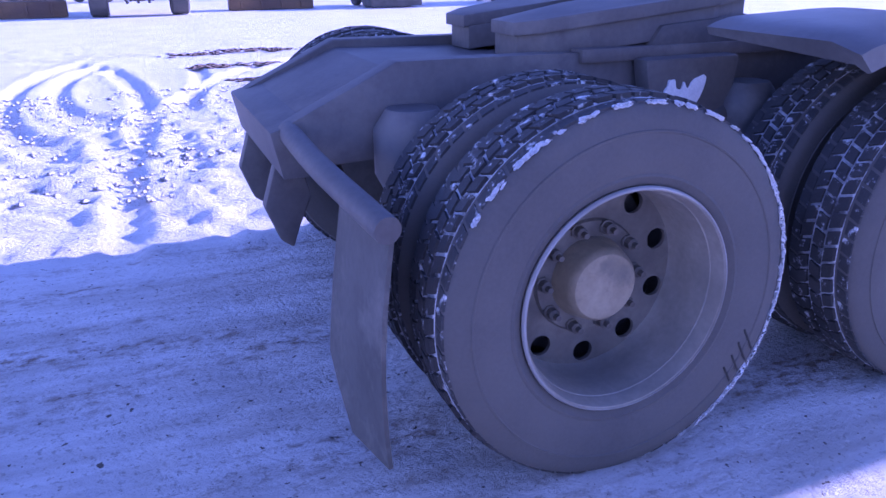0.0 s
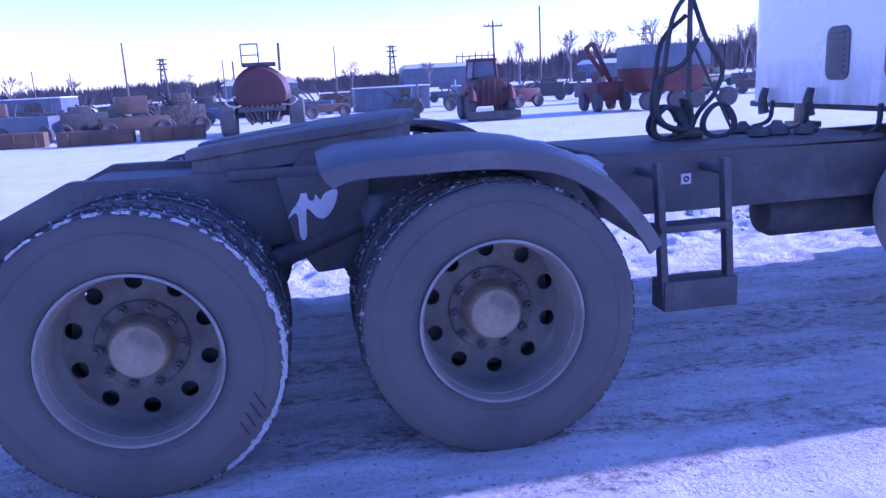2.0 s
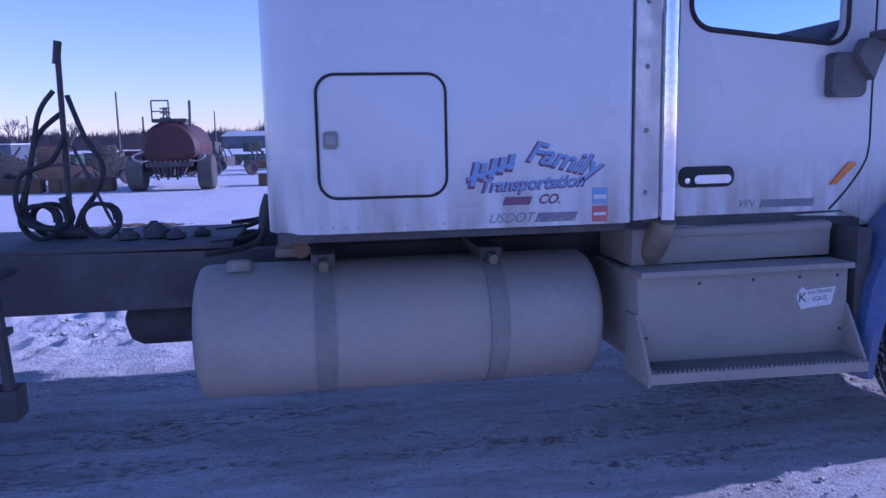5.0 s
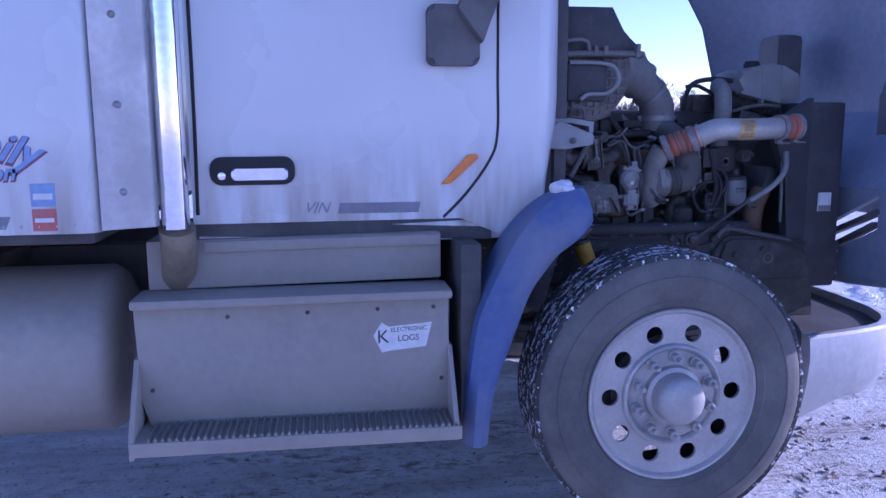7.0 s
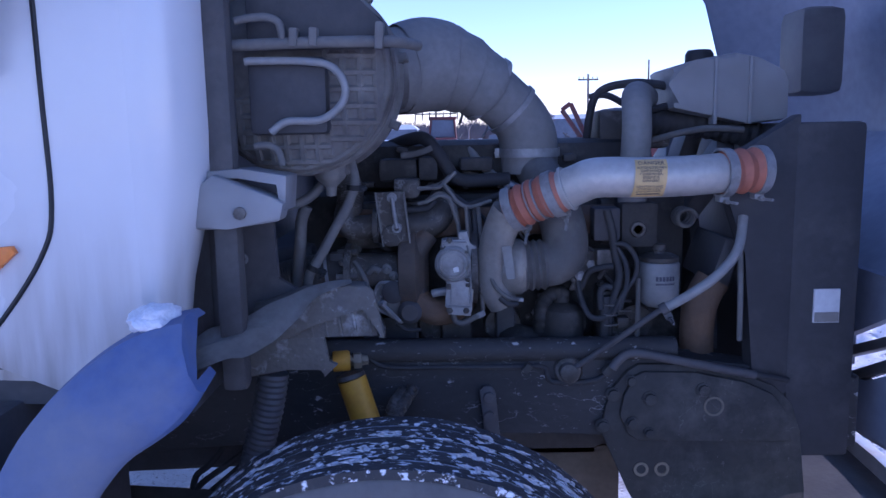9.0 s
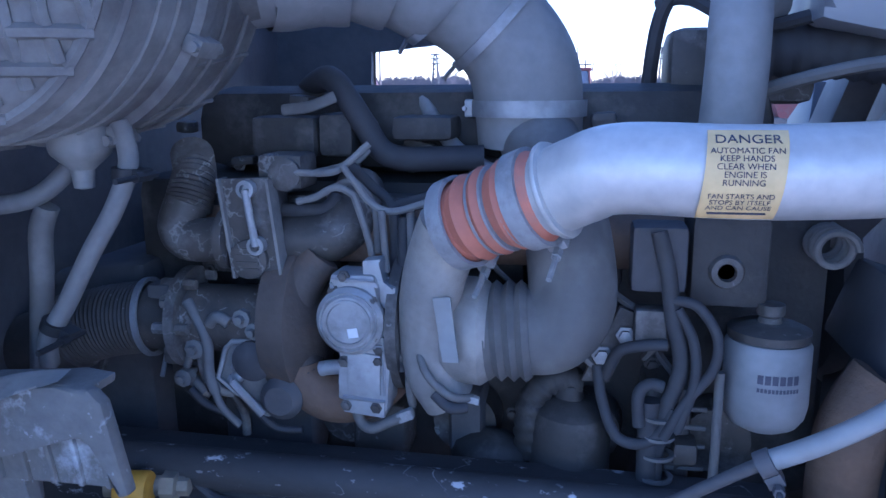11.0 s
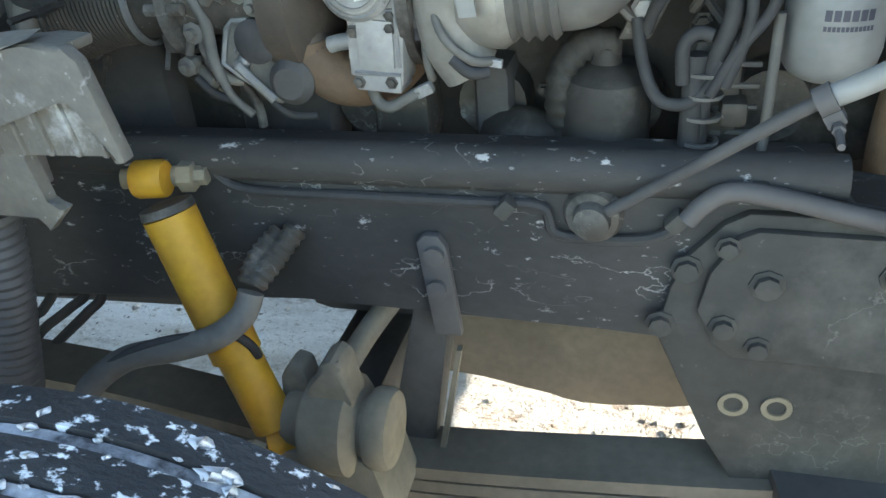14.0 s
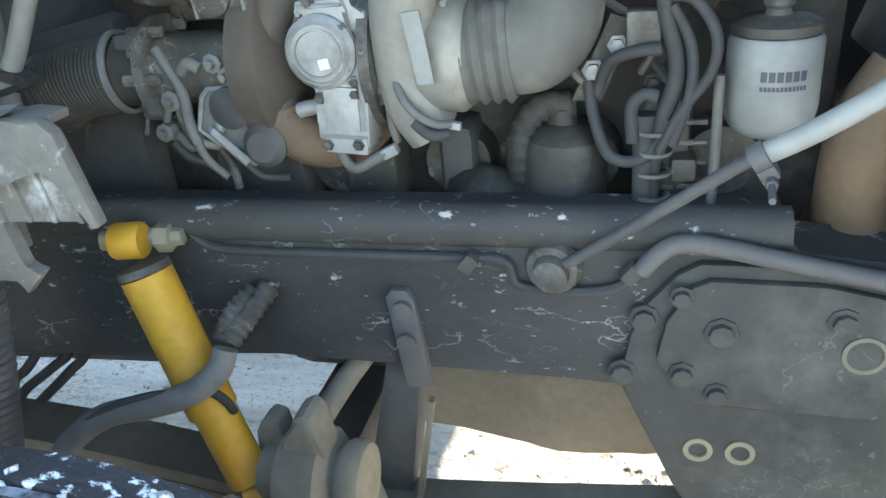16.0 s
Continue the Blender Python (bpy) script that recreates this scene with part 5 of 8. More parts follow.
prism(bm, round_rect(5.455, 5.630, 1.238, 1.275, 0.012), -1.022, -1.006, bevel=0.005)
finish("door_handle", bm, M_chrome, cab, "chrome door handle")
bm = B()
lathe(bm, [(0.012, 0), (0.012, -0.006), (0.006, -0.007)], 14, (5.425, -1.008, 1.252))
finish("door_lock", bm, M_chrome, cab)
bm = B()
prism(bm, [(6.132, 1.212), (6.165, 1.215), (6.262, 1.300), (6.255, 1.312), (6.225, 1.310)], -1.014, -1.0, bevel=0.003)
finish("marker_light", bm, M_amber, cab, "amber side marker light")
text_mesh("lettering", "VIN", 0.050, side_text(5.715, -1.0012, 1.142, 0), M_grey_ink, cab, shear=0.4)
bm = B()
prism(bm, [(5.785, 1.122), (6.055, 1.120), (6.063, 1.155), (5.793, 1.157)], -1.0018, -1.0005)
finish("number_bar", bm, M_grey_ink, cab)
# seats and wheel seen through the glass
bm = B()
box(bm, (5.50, -0.75, 1.30), (6.0, -0.20, 1.75), 0.08)
box(bm, (5.42, -0.72, 1.70), (5.60, -0.24, 2.25), 0.07)
finish("cab_seat", bm, M_plastic, cab)
bm = B()
box(bm, (5.50, 0.20, 1.30), (6.0, 0.75, 1.75), 0.08)
box(bm, (5.42, 0.24, 1.70), (5.60, 0.72, 2.25), 0.07)
finish("cab_seat", bm, M_plastic, cab)
bm = B()
prism(bm, [(6.05, 1.2), (6.05, 1.85), (6.25, 1.96), (6.44, 1.94), (6.44, 1.2)], -0.94, 0.94, bevel=0.03)
finish("dashboard", bm, M_plastic, cab)
# mirror
bm = B()
prism(bm, round_rect(6.085, 6.255, 1.600, 1.79, 0.025), -1.06, -0.985, bevel=0.012)
mir = finish("mirror_foot", bm, M_plastic, truck, "black mirror foot on the door")
bm = B()
prism(bm, [(6.175, 1.775), (6.212, 1.845), (6.335, 1.868), (6.290, 1.755), (6.258, 1.665)], -1.055, -0.99, bevel=0.010)
finish("mirror_arm", bm, M_plastic, mir)
bm = B()
box(bm, (6.255, -1.22, 1.835), (6.355, -1.0, 1.878), 0.012)
finish("mirror_arm", bm, M_plastic, mir)
bm = B()
box(bm, (6.30, -1.30, 1.86), (6.42, -1.10, 2.35), 0.035)
finish("mirror_housing", bm, M_paint, mir, "white mirror housing")
bm = B()
box(bm, (6.292, -1.285, 1.90), (6.302, -1.115, 2.32), 0.002)
finish("mirror_glass", bm, M_mirror, mir)

# the cab narrows a little towards the cowl
for ob in [cab] + [c for c in cab.children] + [mir]:
    for v in ob.data.vertices:
        if abs(v.co.y) > 0.6 and v.co.x > 5.3:
            v.co.y *= 1 - 0.048 * min(1.0, (v.co.x - 5.33) / 0.87)

# ---- fuel tank ----
bm = B()
TY, TZ, TR = -0.76, 0.652, 0.287
mt = Matrix.Translation((3.33, TY, TZ)) @ Matrix.Rotation(radians(-90), 4, "Z")
lathe(bm, [(0.02, -0.0), (0.23, 0.005), (TR - 0.02, 0.02), (TR - 0.004, 0.04), (TR, 0.06), (TR, 1.68), (TR - 0.02, 1.71), (0.23, 1.73), (0.02, 1.735)], 72, m=mt)
tank = part("fuel_tank", bm, M_tank, truck, "dusty cylindrical aluminium fuel tank")
for x in (3.865, 4.590):
    bm = B()
    mt2 = Matrix.Translation((x - 0.04, TY, TZ)) @ Matrix.Rotation(radians(-90), 4, "Z")
    ring(bm, [(TR - 0.003, 0.0), (TR + 0.006, 0.0), (TR + 0.006, 0.08), (TR - 0.003, 0.08)])
    bmesh.ops.transform(bm, matrix=mt2, verts=bm.verts)
    finish("tank_strap", bm, M_strap, tank, "dark tank strap")
    bm = B()
    box(bm, (x - 0.05, -0.86, 0.93), (x + 0.05, -0.43, 0.98), 0.008)
    box(bm, (x - 0.02, -0.90, 0.905), (x + 0.02, -0.84, 0.96), 0.006)
    finish("strap_bracket", bm, M_frame, tank)
    bm = B()
    lathe(bm, [(0.022, 0), (0.022, -0.02), (0.012, -0.022)], 6, (x, -0.90, 0.935))
    finish("strap_bolt", bm, M_hub, tank)
bm = B()
lathe(bm, [(0.055, 0), (0.055, 0.04), (0.045, 0.05), (0.01, 0.052)], 24, m=Matrix.Translation((3.52, -0.84, 0.915)) @ Matrix.Rotation(radians(75), 4, "X"))
finish("filler_cap", bm, M_strap, tank)
bm = B()
lathe(bm, [(0.035, 0), (0.035, -0.03), (0.02, -0.035)], 20, (3.78, -0.95, 1.02))
part("charging_port", bm, M_rust, truck, "small rusty round fitting")

# ---- battery box with steps ----
bm = B()
prism(bm, [(5.155, 0.875), (6.135, 0.875), (6.125, 0.55), (6.14, 0.47), (5.19, 0.47), (5.165, 0.56)], -1.12, -0.60, bevel=0.008)
stepbox = part("step_box", bm, M_step, truck, "dusty metal battery box under the door")
bm = B()
box(bm, (5.155, -1.16, 0.862), (6.137, -0.98, 0.890), 0.008)
finish("tread_plate", bm, M_step, stepbox)
bm = B()
prism(bm, [(5.18, 1.05), (6.125, 1.055), (6.125, 0.90), (5.18, 0.89)], -1.0, -0.62, bevel=0.01)
finish("upper_riser", bm, M_step, stepbox, "dusty upper step panel")
bm = B()
prism(bm, [(5.36, 1.045), (6.12, 1.05), (6.12, 1.015), (5.36, 1.01)], -1.012, -0.99, bevel=0.004)
finish("riser_lip", bm, M_step, stepbox)
bm = B()
prism(bm, [(5.155, 0.485), (6.150, 0.475), (6.150, 0.430), (5.155, 0.440)], -1.26, -1.02, bevel=0.005)
low = finish("lower_step", bm, M_step, stepbox, "serrated grip strip step")
bm = B()
for k in range(46):
    x = 5.20 + 0.0205 * k
    z = 0.485 - 0.01 * (x - 5.155)
    prism(bm, [(x, z), (x + 0.014, z), (x + 0.007, z + 0.014)], -1.255, -1.04)
finish("grip_teeth", bm, M_strap, stepbox, smooth=False)
for x0, x1 in ((5.150, 5.166), (6.125, 6.141)):
    bm = B()
    prism(bm, [(-1.12, 0.70), (-1.255, 0.49), (-1.255, 0.43), (-1.02, 0.43), (-1.02, 0.70)], x0, x1, axis="x", bevel=0.003)
    finish("step_cheek", bm, M_step, stepbox)
for x, z in ((5.435, 0.824), (5.68, 0.828), (5.90, 0.83), (6.08, 0.83), (6.105, 0.59), (5.20, 0.60)):
    bm = B()
    lathe(bm, [(0.007, 0), (0.007, -0.004), (0.003, -0.005)], 8, (x, -1.12, z))
    finish("panel_bolt", bm, M_dark, stepbox)
bm = B()
prism(bm, [(5.885, 0.742), (5.912, 0.785), (5.935, 0.770), (6.075, 0.780), (6.055, 0.700), (5.935, 0.690), (5.912, 0.685)], -1.1225, -1.1195)
finish("sticker", bm, M_white, stepbox, "pale sticker with a letter K and lettering")
text_mesh("lettering", "K", 0.062, side_text(5.916, -1.1232, 0.736, 0), M_ink, stepbox)
text_mesh("lettering", "ELECTRONIC", 0.020, side_text(6.000, -1.1232, 0.760, 2), M_ink, stepbox)
text_mesh("lettering", "LOGS", 0.028, side_text(5.998, -1.1232, 0.730, 2), M_ink, stepbox)

# ---- blue front fender behind the steer wheel ----
bm = B()
back_edge = smooth_path([(6.180, -1.17, 0.37), (6.188, -1.17, 0.56), (6.215, -1.17, 0.762), (6.248, -1.17, 0.858), (6.294, -1.16, 0.948), (6.345, -1.15, 1.038), (6.403, -1.13, 1.106), (6.469, -1.105, 1.160), (6.530, -1.095, 1.190), (6.588, -1.090, 1.203)], 4)
fore_edge = smooth_path([(6.245, -1.175, 0.37), (6.272, -1.175, 0.56), (6.345, -1.16, 0.755), (6.393, -1.15, 0.870), (6.444, -1.14, 0.938), (6.490, -1.135, 0.992), (6.535, -1.13, 1.022), (6.575, -1.125, 1.050), (6.600, -1.12, 1.078), (6.614, -1.115, 1.100)], 4)
sec = []
for p, q in zip(back_edge, fore_edge):
    d = q - p
    out_ = Vector((0, -0.022, 0))
    sec.append([(p.x - 0.01, -0.98, p.z), p + Vector((-0.004, 0.03, 0.004)), p, p + d * 0.3 + out_, p + d * 0.7 + out_, q, q + Vector((0.006, 0.014, -0.006)), (q.x, -1.02, q.z), (q.x - 0.01, -1.02, q.z + 0.012), q + Vector((-0.010, 0.03, 0.008)), p + d * 0.5 + Vector((0, 0.03, 0)), p + Vector((0.008, 0.05, -0.004)), (p.x + 0.002, -0.98, p.z - 0.01)])
vv = [[bm.verts.new(q) for q in r] for r in sec]
nn = len(sec[0])
for a, b in zip(vv, vv[1:]):
    for k in range(nn):
        bm.faces.new((a[k], a[(k + 1) % nn], b[(k + 1) % nn], b[k]))
bm.faces.new(vv[0])
bm.faces.new(vv[-1])
part("front_fender", bm, M_blue, truck, "blue plastic fender piece on the cab corner")
bm = B()
box(bm, (6.17, -1.12, 0.40), (6.24, -0.55, 1.03), 0.01)
part("splash_guard", bm, M_dark, truck)
bm = B()
bmesh.ops.create_icosphere(bm, subdivisions=4, radius=1.0)
for v in bm.verts:
    n_ = 1 + 0.25 * noise.noise(v.co * 1.7) + 0.10 * noise.noise(v.co * 5)
    v.co = Vector((6.530 + 0.040 * v.co.x * n_, -1.045 + 0.05 * v.co.y * n_, 1.200 + 0.026 * v.co.z * n_))
part("snow_lump", bm, M_crust, truck, "lump of snow behind the fender's top")

# ---- front: radiator, bumper, hood ----
bm = B()
box(bm, (7.80, -0.494, 0.70), (7.96, 0.494, 1.50), 0.015)
rad = part("radiator", bm, M_shroud, truck, "black radiator with side shroud")
bm = B()
prism(bm, [(7.62, 1.40), (7.81, 1.52), (7.81, 0.86), (7.72, 0.86), (7.70, 1.20)], -0.490, -0.44, bevel=0.006)
finish("fan_shroud", bm, M_shroud, rad)
bm = B()
box(bm, (7.855, -0.500, 1.035), (7.915, -0.492, 1.115), 0.001)
finish("radiator_label", bm, M_white, rad, "pale label on the radiator tank")
bm = B()
box(bm, (7.857, -0.502, 1.037), (7.913, -0.4995, 1.060), 0.0)
finish("label_bar", bm, M_strap, rad)
bm = B()
prism(bm, [(7.560, 1.540), (7.566, 1.600), (7.556, 1.640), (7.612, 1.656), (7.716, 1.674), (7.773, 1.661), (7.836, 1.630), (7.848, 1.600), (7.848, 1.508), (7.745, 1.498)], -0.335, -0.10, bevel=0.016)
for x in (7.66, 7.745):
    prism(bm, [(x, 1.500), (x + 0.010, 1.500), (x + 0.010, 1.664), (x, 1.662)], -0.340, -0.30, bevel=0.003)
surge = part("surge_tank", bm, M_surge, truck, "translucent grey coolant surge tank")
bm = B()
lathe(bm, [(0.035, 0), (0.035, 0.02), (0.028, 0.03), (0.01, 0.03)], 20, m=Matrix.Translation((7.643, -0.27, 1.655)) @ Matrix.Rotation(radians(90), 4, "X"))
finish("tank_cap", bm, M_black, surge)
bm = B()
tube(bm, [(7.57, -0.25, 1.60), (7.48, -0.22, 1.61), (7.40, -0.18, 1.58), (7.38, -0.15, 1.45)], 0.011, 8)
tube(bm, [(7.57, -0.28, 1.55), (7.50, -0.24, 1.54), (7.43, -0.20, 1.58), (7.39, -0.16, 1.58)], 0.009, 8)
part("coolant_line", bm, M_black_hose, truck)

bm = B()
# bumper: a bent shell round the front
half = [(7.545, -0.935), (7.66, -0.915), (7.785, -0.886), (7.89, -0.855), (7.97, -0.815), (8.04, -0.75), (8.09, -0.68), (8.14, -0.54), (8.165, -0.30)]
path2 = half + [(8.175, 0.0)] + [(x, -y) for x, y in half[::-1]]
prof2 = [(0.0, 0.610), (0.012, 0.600), (0.02, 0.52), (0.01, 0.42), (-0.02, 0.345), (-0.05, 0.33)]
rows2 = []
for i, (x, y) in enumerate(path2):
    a, b = path2[max(i - 1, 0)], path2[min(i + 1, len(path2) - 1)]
    t2 = Vector((b[0] - a[0], b[1] - a[1])).normalized()
    nrm = Vector((t2.y, -t2.x))
    rise = 0.11 * min(1, max(0, (0.85 - abs(y)) / 0.25))
    drop = 0.07 * (1 if i in (0, len(path2) - 1) else 0.5 if i in (1, len(path2) - 2) else 0)
    rows2.append([(x + nrm.x * o, y + nrm.y * o, z + rise * (0.61 - z) / 0.28 - (drop if z < 0.4 else 0)) for o, z in prof2] + [(x - nrm.x * 0.03, y - nrm.y * 0.03, z + rise * (0.61 - z) / 0.28) for o, z in prof2[::-1]])
vv = [[bm.verts.new(q) for q in r] for r in rows2]
m_ = len(rows2[0])
for a, b in zip(vv, vv[1:]):
    for k in range(m_):
        bm.faces.new((a[k], a[(k + 1) % m_], b[(k + 1) % m_], b[k]))
bm.faces.new(vv[0])
bm.faces.new(vv[-1])
part("bumper", bm, M_bumper, truck, "dull silver wraparound bumper")
bm = B()
prism(bm, [(7.52, -0.52), (7.56, -0.90), (7.78, -0.852), (7.89, -0.82), (7.97, -0.775), (8.05, -0.68), (8.11, -0.5), (8.14, 0.0), (8.11, 0.5), (8.05, 0.68), (7.97, 0.775), (7.89, 0.82), (7.78, 0.852), (7.56, 0.90), (7.50, 0.50), (7.50, -0.40)], 0.55, 0.575, axis="z")
part("bumper_tray", bm, M_dark, truck)

# open hood, seen from inside: front wall, far and near flanks
bm = B()


def loft(bm, sections, closed=False):
    vs = [[bm.verts.new(p) for p in s] for s in sections]
    for a, b in zip(vs, vs[1:]):
        for k in range(len(a) - 1):
            bm.faces.new((a[k], a[k + 1], b[k + 1], b[k]))
    return vs


# near flank widened and unseen top raised to shape the cast shadow
def hood_sections(ins):
    out = []
    for y, xo in ((-1.25, 0.0), (-1.23, 0.10), (-1.12, 0.28), (-0.88, 0.42), (-0.4, 0.48), (0.0, 0.50), (0.4, 0.48), (0.80, 0.42), (0.98, 0.28), (1.05, 0.10), (1.06, 0.0)):
        col = []
        for z, fx, edge in ((0.95, 8.08, 7.98), (1.30, 8.12, 8.10), (1.70, 8.10, 8.16), (2.00, 8.04, 8.08), (2.30, 7.94, 7.90), (2.60, 7.82, 7.70), (3.00, 7.66, 7.48)):
            e = edge if abs(y) > 1.0 else fx
            sc = 1 - ins / 1.1
            col.append((e + xo - (ins if xo > 0 else 0), y * sc, z))
        out.append(col)
    return out


loft(bm, hood_sections(0.0))
loft(bm, hood_sections(0.03))
hood = part("hood", bm, M_hood, truck, "tilted hood, blue-grey inside")
for poly in ([(-1.14, 1.13), (-1.12, 0.98), (-1.04, 0.87), (-0.80, 0.775), (-0.622, 0.748), (-0.622, 1.13)],
             [(-0.622, 1.13), (-0.622, 1.112), (-0.272, 0.940), (0.95, 0.935), (0.95, 1.13)],
             [(-0.272, 0.940), (-0.272, 0.862), (-0.15, 0.800), (-0.15, 0.705), (0.30, 0.705), (0.90, 0.78), (0.95, 0.935)],
             [(-0.622, 0.965), (-0.380, 0.850), (-0.272, 0.845), (-0.15, 0.785), (-0.15, 0.705), (-0.40, 0.718), (-0.622, 0.748)]):
    bm = B()
    prism(bm, poly, 8.05, 8.08, axis="x")
    finish("grille_panel", bm, M_hood, hood)
for y0, z0, y1, z1 in ((-0.63, 1.046, -0.26, 0.890), (-0.60, 0.985, -0.30, 0.835)):
    bm = B()
    ang = math.degrees(math.atan2(z1 - z0, y1 - y0))
    obox(bm, (8.065, (y0 + y1) / 2, (z0 + z1) / 2), (0.04, math.hypot(y1 - y0, z1 - z0), 0.026), (ang, 0, 0), 0.006)
    finish("grille_slat", bm, M_plastic, hood)
bm = B()
prism(bm, [(8.05, 1.11), (8.08, 1.11), (8.52, 1.44), (8.50, 1.47)], -1.08, 0.95, bevel=0.004)
finish("hood_liner", bm, M_hood, hood)
bm = B()
tube(bm, [(7.99, -1.10, 0.945), (8.04, -1.03, 0.868), (8.07, -0.80, 0.772), (8.085, -0.4, 0.716), (8.09, 0.0, 0.703), (8.085, 0.4, 0.716), (8.06, 0.80, 0.772), (8.02, 0.95, 0.86)], 0.026, 12)
finish("grille_frame", bm, M_hood, hood, "rounded lower lip of the hood")
bm = B()
prism(bm, round_rect(-0.80, -0.18, 1.22, 1.66, 0.12), 8.36, 8.50, axis="x", bevel=0.02)
finish("lamp_bucket", bm, M_plastic, hood, "dark headlamp bucket")
bm = B()
box(bm, (8.22, 0.46, 1.60), (8.38, 0.66, 1.90), 0.04)
finish("hood_bracket", bm, M_plastic, hood)

bm = B()
prism(bm, [(6.30, 1.25), (6.745, 1.25), (6.745, 1.56), (6.90, 1.568), (7.00, 1.575), (7.00, 1.72), (6.30, 1.78)], 0.58, 0.62, bevel=0.006)
part("cowl_panel", bm, M_dark, truck, "dark inner cowl panel")

# ---- engine bay ----
bm = B()
box(bm, (6.62, -0.28, 0.90), (7.62, 0.28, 1.34), 0.03)
engine = part("engine", bm, M_block, truck, "grimy diesel engine with turbo and charge pipes")


def sub(name, bm, mat_, label="", smooth=True):
    return finish(name, bm, mat_, engine, label, smooth)


def pipe(name, pts, r, mat_, seg=12, label="", ribs=0, rib=0.0, n=6):
    bm = B()
    tube(bm, pts, r, seg, n, ribs, rib)
    return sub(name, bm, mat_, label)


def bolt(x, y, z, r, mat_=None, h=0.010):
    bm = B()
    lathe(bm, [(r * 1.5, 0), (r * 1.5, -0.003), (r, -0.004), (r, -h), (r * 0.4, -h - 0.001)], 6, (x, y, z))
    return sub("bolt", bm, mat_ or M_alu)


def clamp(pt, d, r, w=0.016, turn=0.0, mat_=None):
    bm = B()
    q = Vector(d).to_track_quat("Y", "Z").to_matrix().to_4x4() @ Matrix.Rotation(radians(turn), 4, "Y")
    ring(bm, [(r - 0.002, -w / 2), (r + 0.003, -w / 2), (r + 0.003, w / 2), (r - 0.002, w / 2)], 40)
    obox(bm, (0.0, 0, -r - 0.006), (0.022, w * 1.1, 0.014), bevel=0.002)
    rod(bm, (-0.018, 0, -r - 0.012), (0.060, 0, -r - 0.012), 0.0035, 6)
    rod(bm, (0.012, 0, -r - 0.012), (0.024, 0, -r - 0.012), 0.006, 6)
    bmesh.ops.transform(bm, matrix=Matrix.Translation(pt) @ q, verts=bm.verts)
    return sub("hose_clamp", bm, mat_ or M_alu, "steel band clamp")


bm = B()
box(bm, (6.70, -0.24, 1.34), (7.55, 0.24, 1.47), 0.05)
sub("valve_cover", bm, M_block)
bm = B()
box(bm, (6.75, -0.22, 0.55), (7.45, 0.22, 0.905), 0.05)
sub("oil_pan", bm, M_dark)
bm = B()
prism(bm, [(6.66, 0.62), (6.66, 1.22), (6.30, 1.16), (5.90, 1.05), (5.40, 1.0), (5.40, 0.66), (6.0, 0.60)], -0.33, 0.33, bevel=0.03)
sub("transmission", bm, M_dark, "dark gearbox behind the engine")
for k in range(9):
    bolt(6.78 + 0.09 * k, -0.245, 1.355, 0.008, M_engine)
for k in range(6):
    bm = B()
    box(bm, (6.74 + 0.13 * k, -0.315, 1.20), (6.83 + 0.13 * k, -0.275, 1.32), 0.012)
    sub("exhaust_port", bm, M_heat if k % 2 else M_engine)
pipe("exhaust_manifold", [(6.72, -0.335, 1.27), (6.95, -0.345, 1.265), (7.10, -0.345, 1.27), (7.42, -0.335, 1.27)], 0.036, M_rust, 16)
for k in range(5):
    bm = B()
    lathe(bm, [(0.02, 0), (0.045, 0.005), (0.05, 0.05), (0.03, 0.06)], 20, (6.80 + 0.17 * k, -0.335, 1.0))
    sub("core_plug", bm, M_engine)
for k, (x0, z0, x1, z1, m_) in enumerate(((7.12, 0.95, 7.17, 1.06, M_dark), (6.98, 0.94, 7.06, 1.03, M_engine), (6.78, 0.92, 6.92, 1.03, M_dark), (7.38, 0.93, 7.44, 1.10, M_engine))):
    bm = B()
    box(bm, (x0, -0.385 - 0.01 * (k % 2), z0), (x1, -0.27, z1), 0.02)
    sub("side_casting", bm, m_)
for x, z0, prof in ((7.285, 0.925, ((0.056, 0.0), (0.056, 0.105), (0.052, 0.122), (0.036, 0.134), (0.020, 0.140), (0.018, 0.158), (0.006, 0.160))), (7.180, 0.925, ((0.058, 0.0), (0.058, 0.040), (0.052, 0.058), (0.034, 0.072), (0.010, 0.078)))):
    bm = B()
    lathe(bm, list(prof), 32, m=Matrix.Translation((x, -0.365, z0)) @ Matrix.Rotation(radians(90), 4, "X"))
    sub("oil_canister", bm, M_block, "dark domed canister")
pipe("oil_line", [(7.235, -0.36, 0.94), (7.232, -0.385, 1.02), (7.238, -0.38, 1.06), (7.262, -0.37, 1.085), (7.30, -0.36, 1.085)], 0.017, M_block, 12, ribs=12, rib=0.003)

# charge pipe with orange couplings
P1, P2, P3 = (7.148, -0.50, 1.308), (7.262, -0.548, 1.358), (7.336, -0.572, 1.388)
AX, AZ, AR = -0.582, 1.387, 0.0440
pipe("charge_pipe", [(7.235, -0.537, 1.347), P2, (7.296, -0.562, 1.375), P3, (7.446, AX, AZ), (7.54, -0.575, 1.389), (7.615, -0.56, 1.393)], AR, M_pipe, 32, "silver charge air pipe with a yellow label", n=8)
pipe("orange_coupling", [P1, (7.205, -0.525, 1.335), P2], 0.0440, M_orange, 36, "orange ribbed silicone coupling", ribs=5, rib=0.0065)
A_, B_ = Vector(P1), Vector(P2)
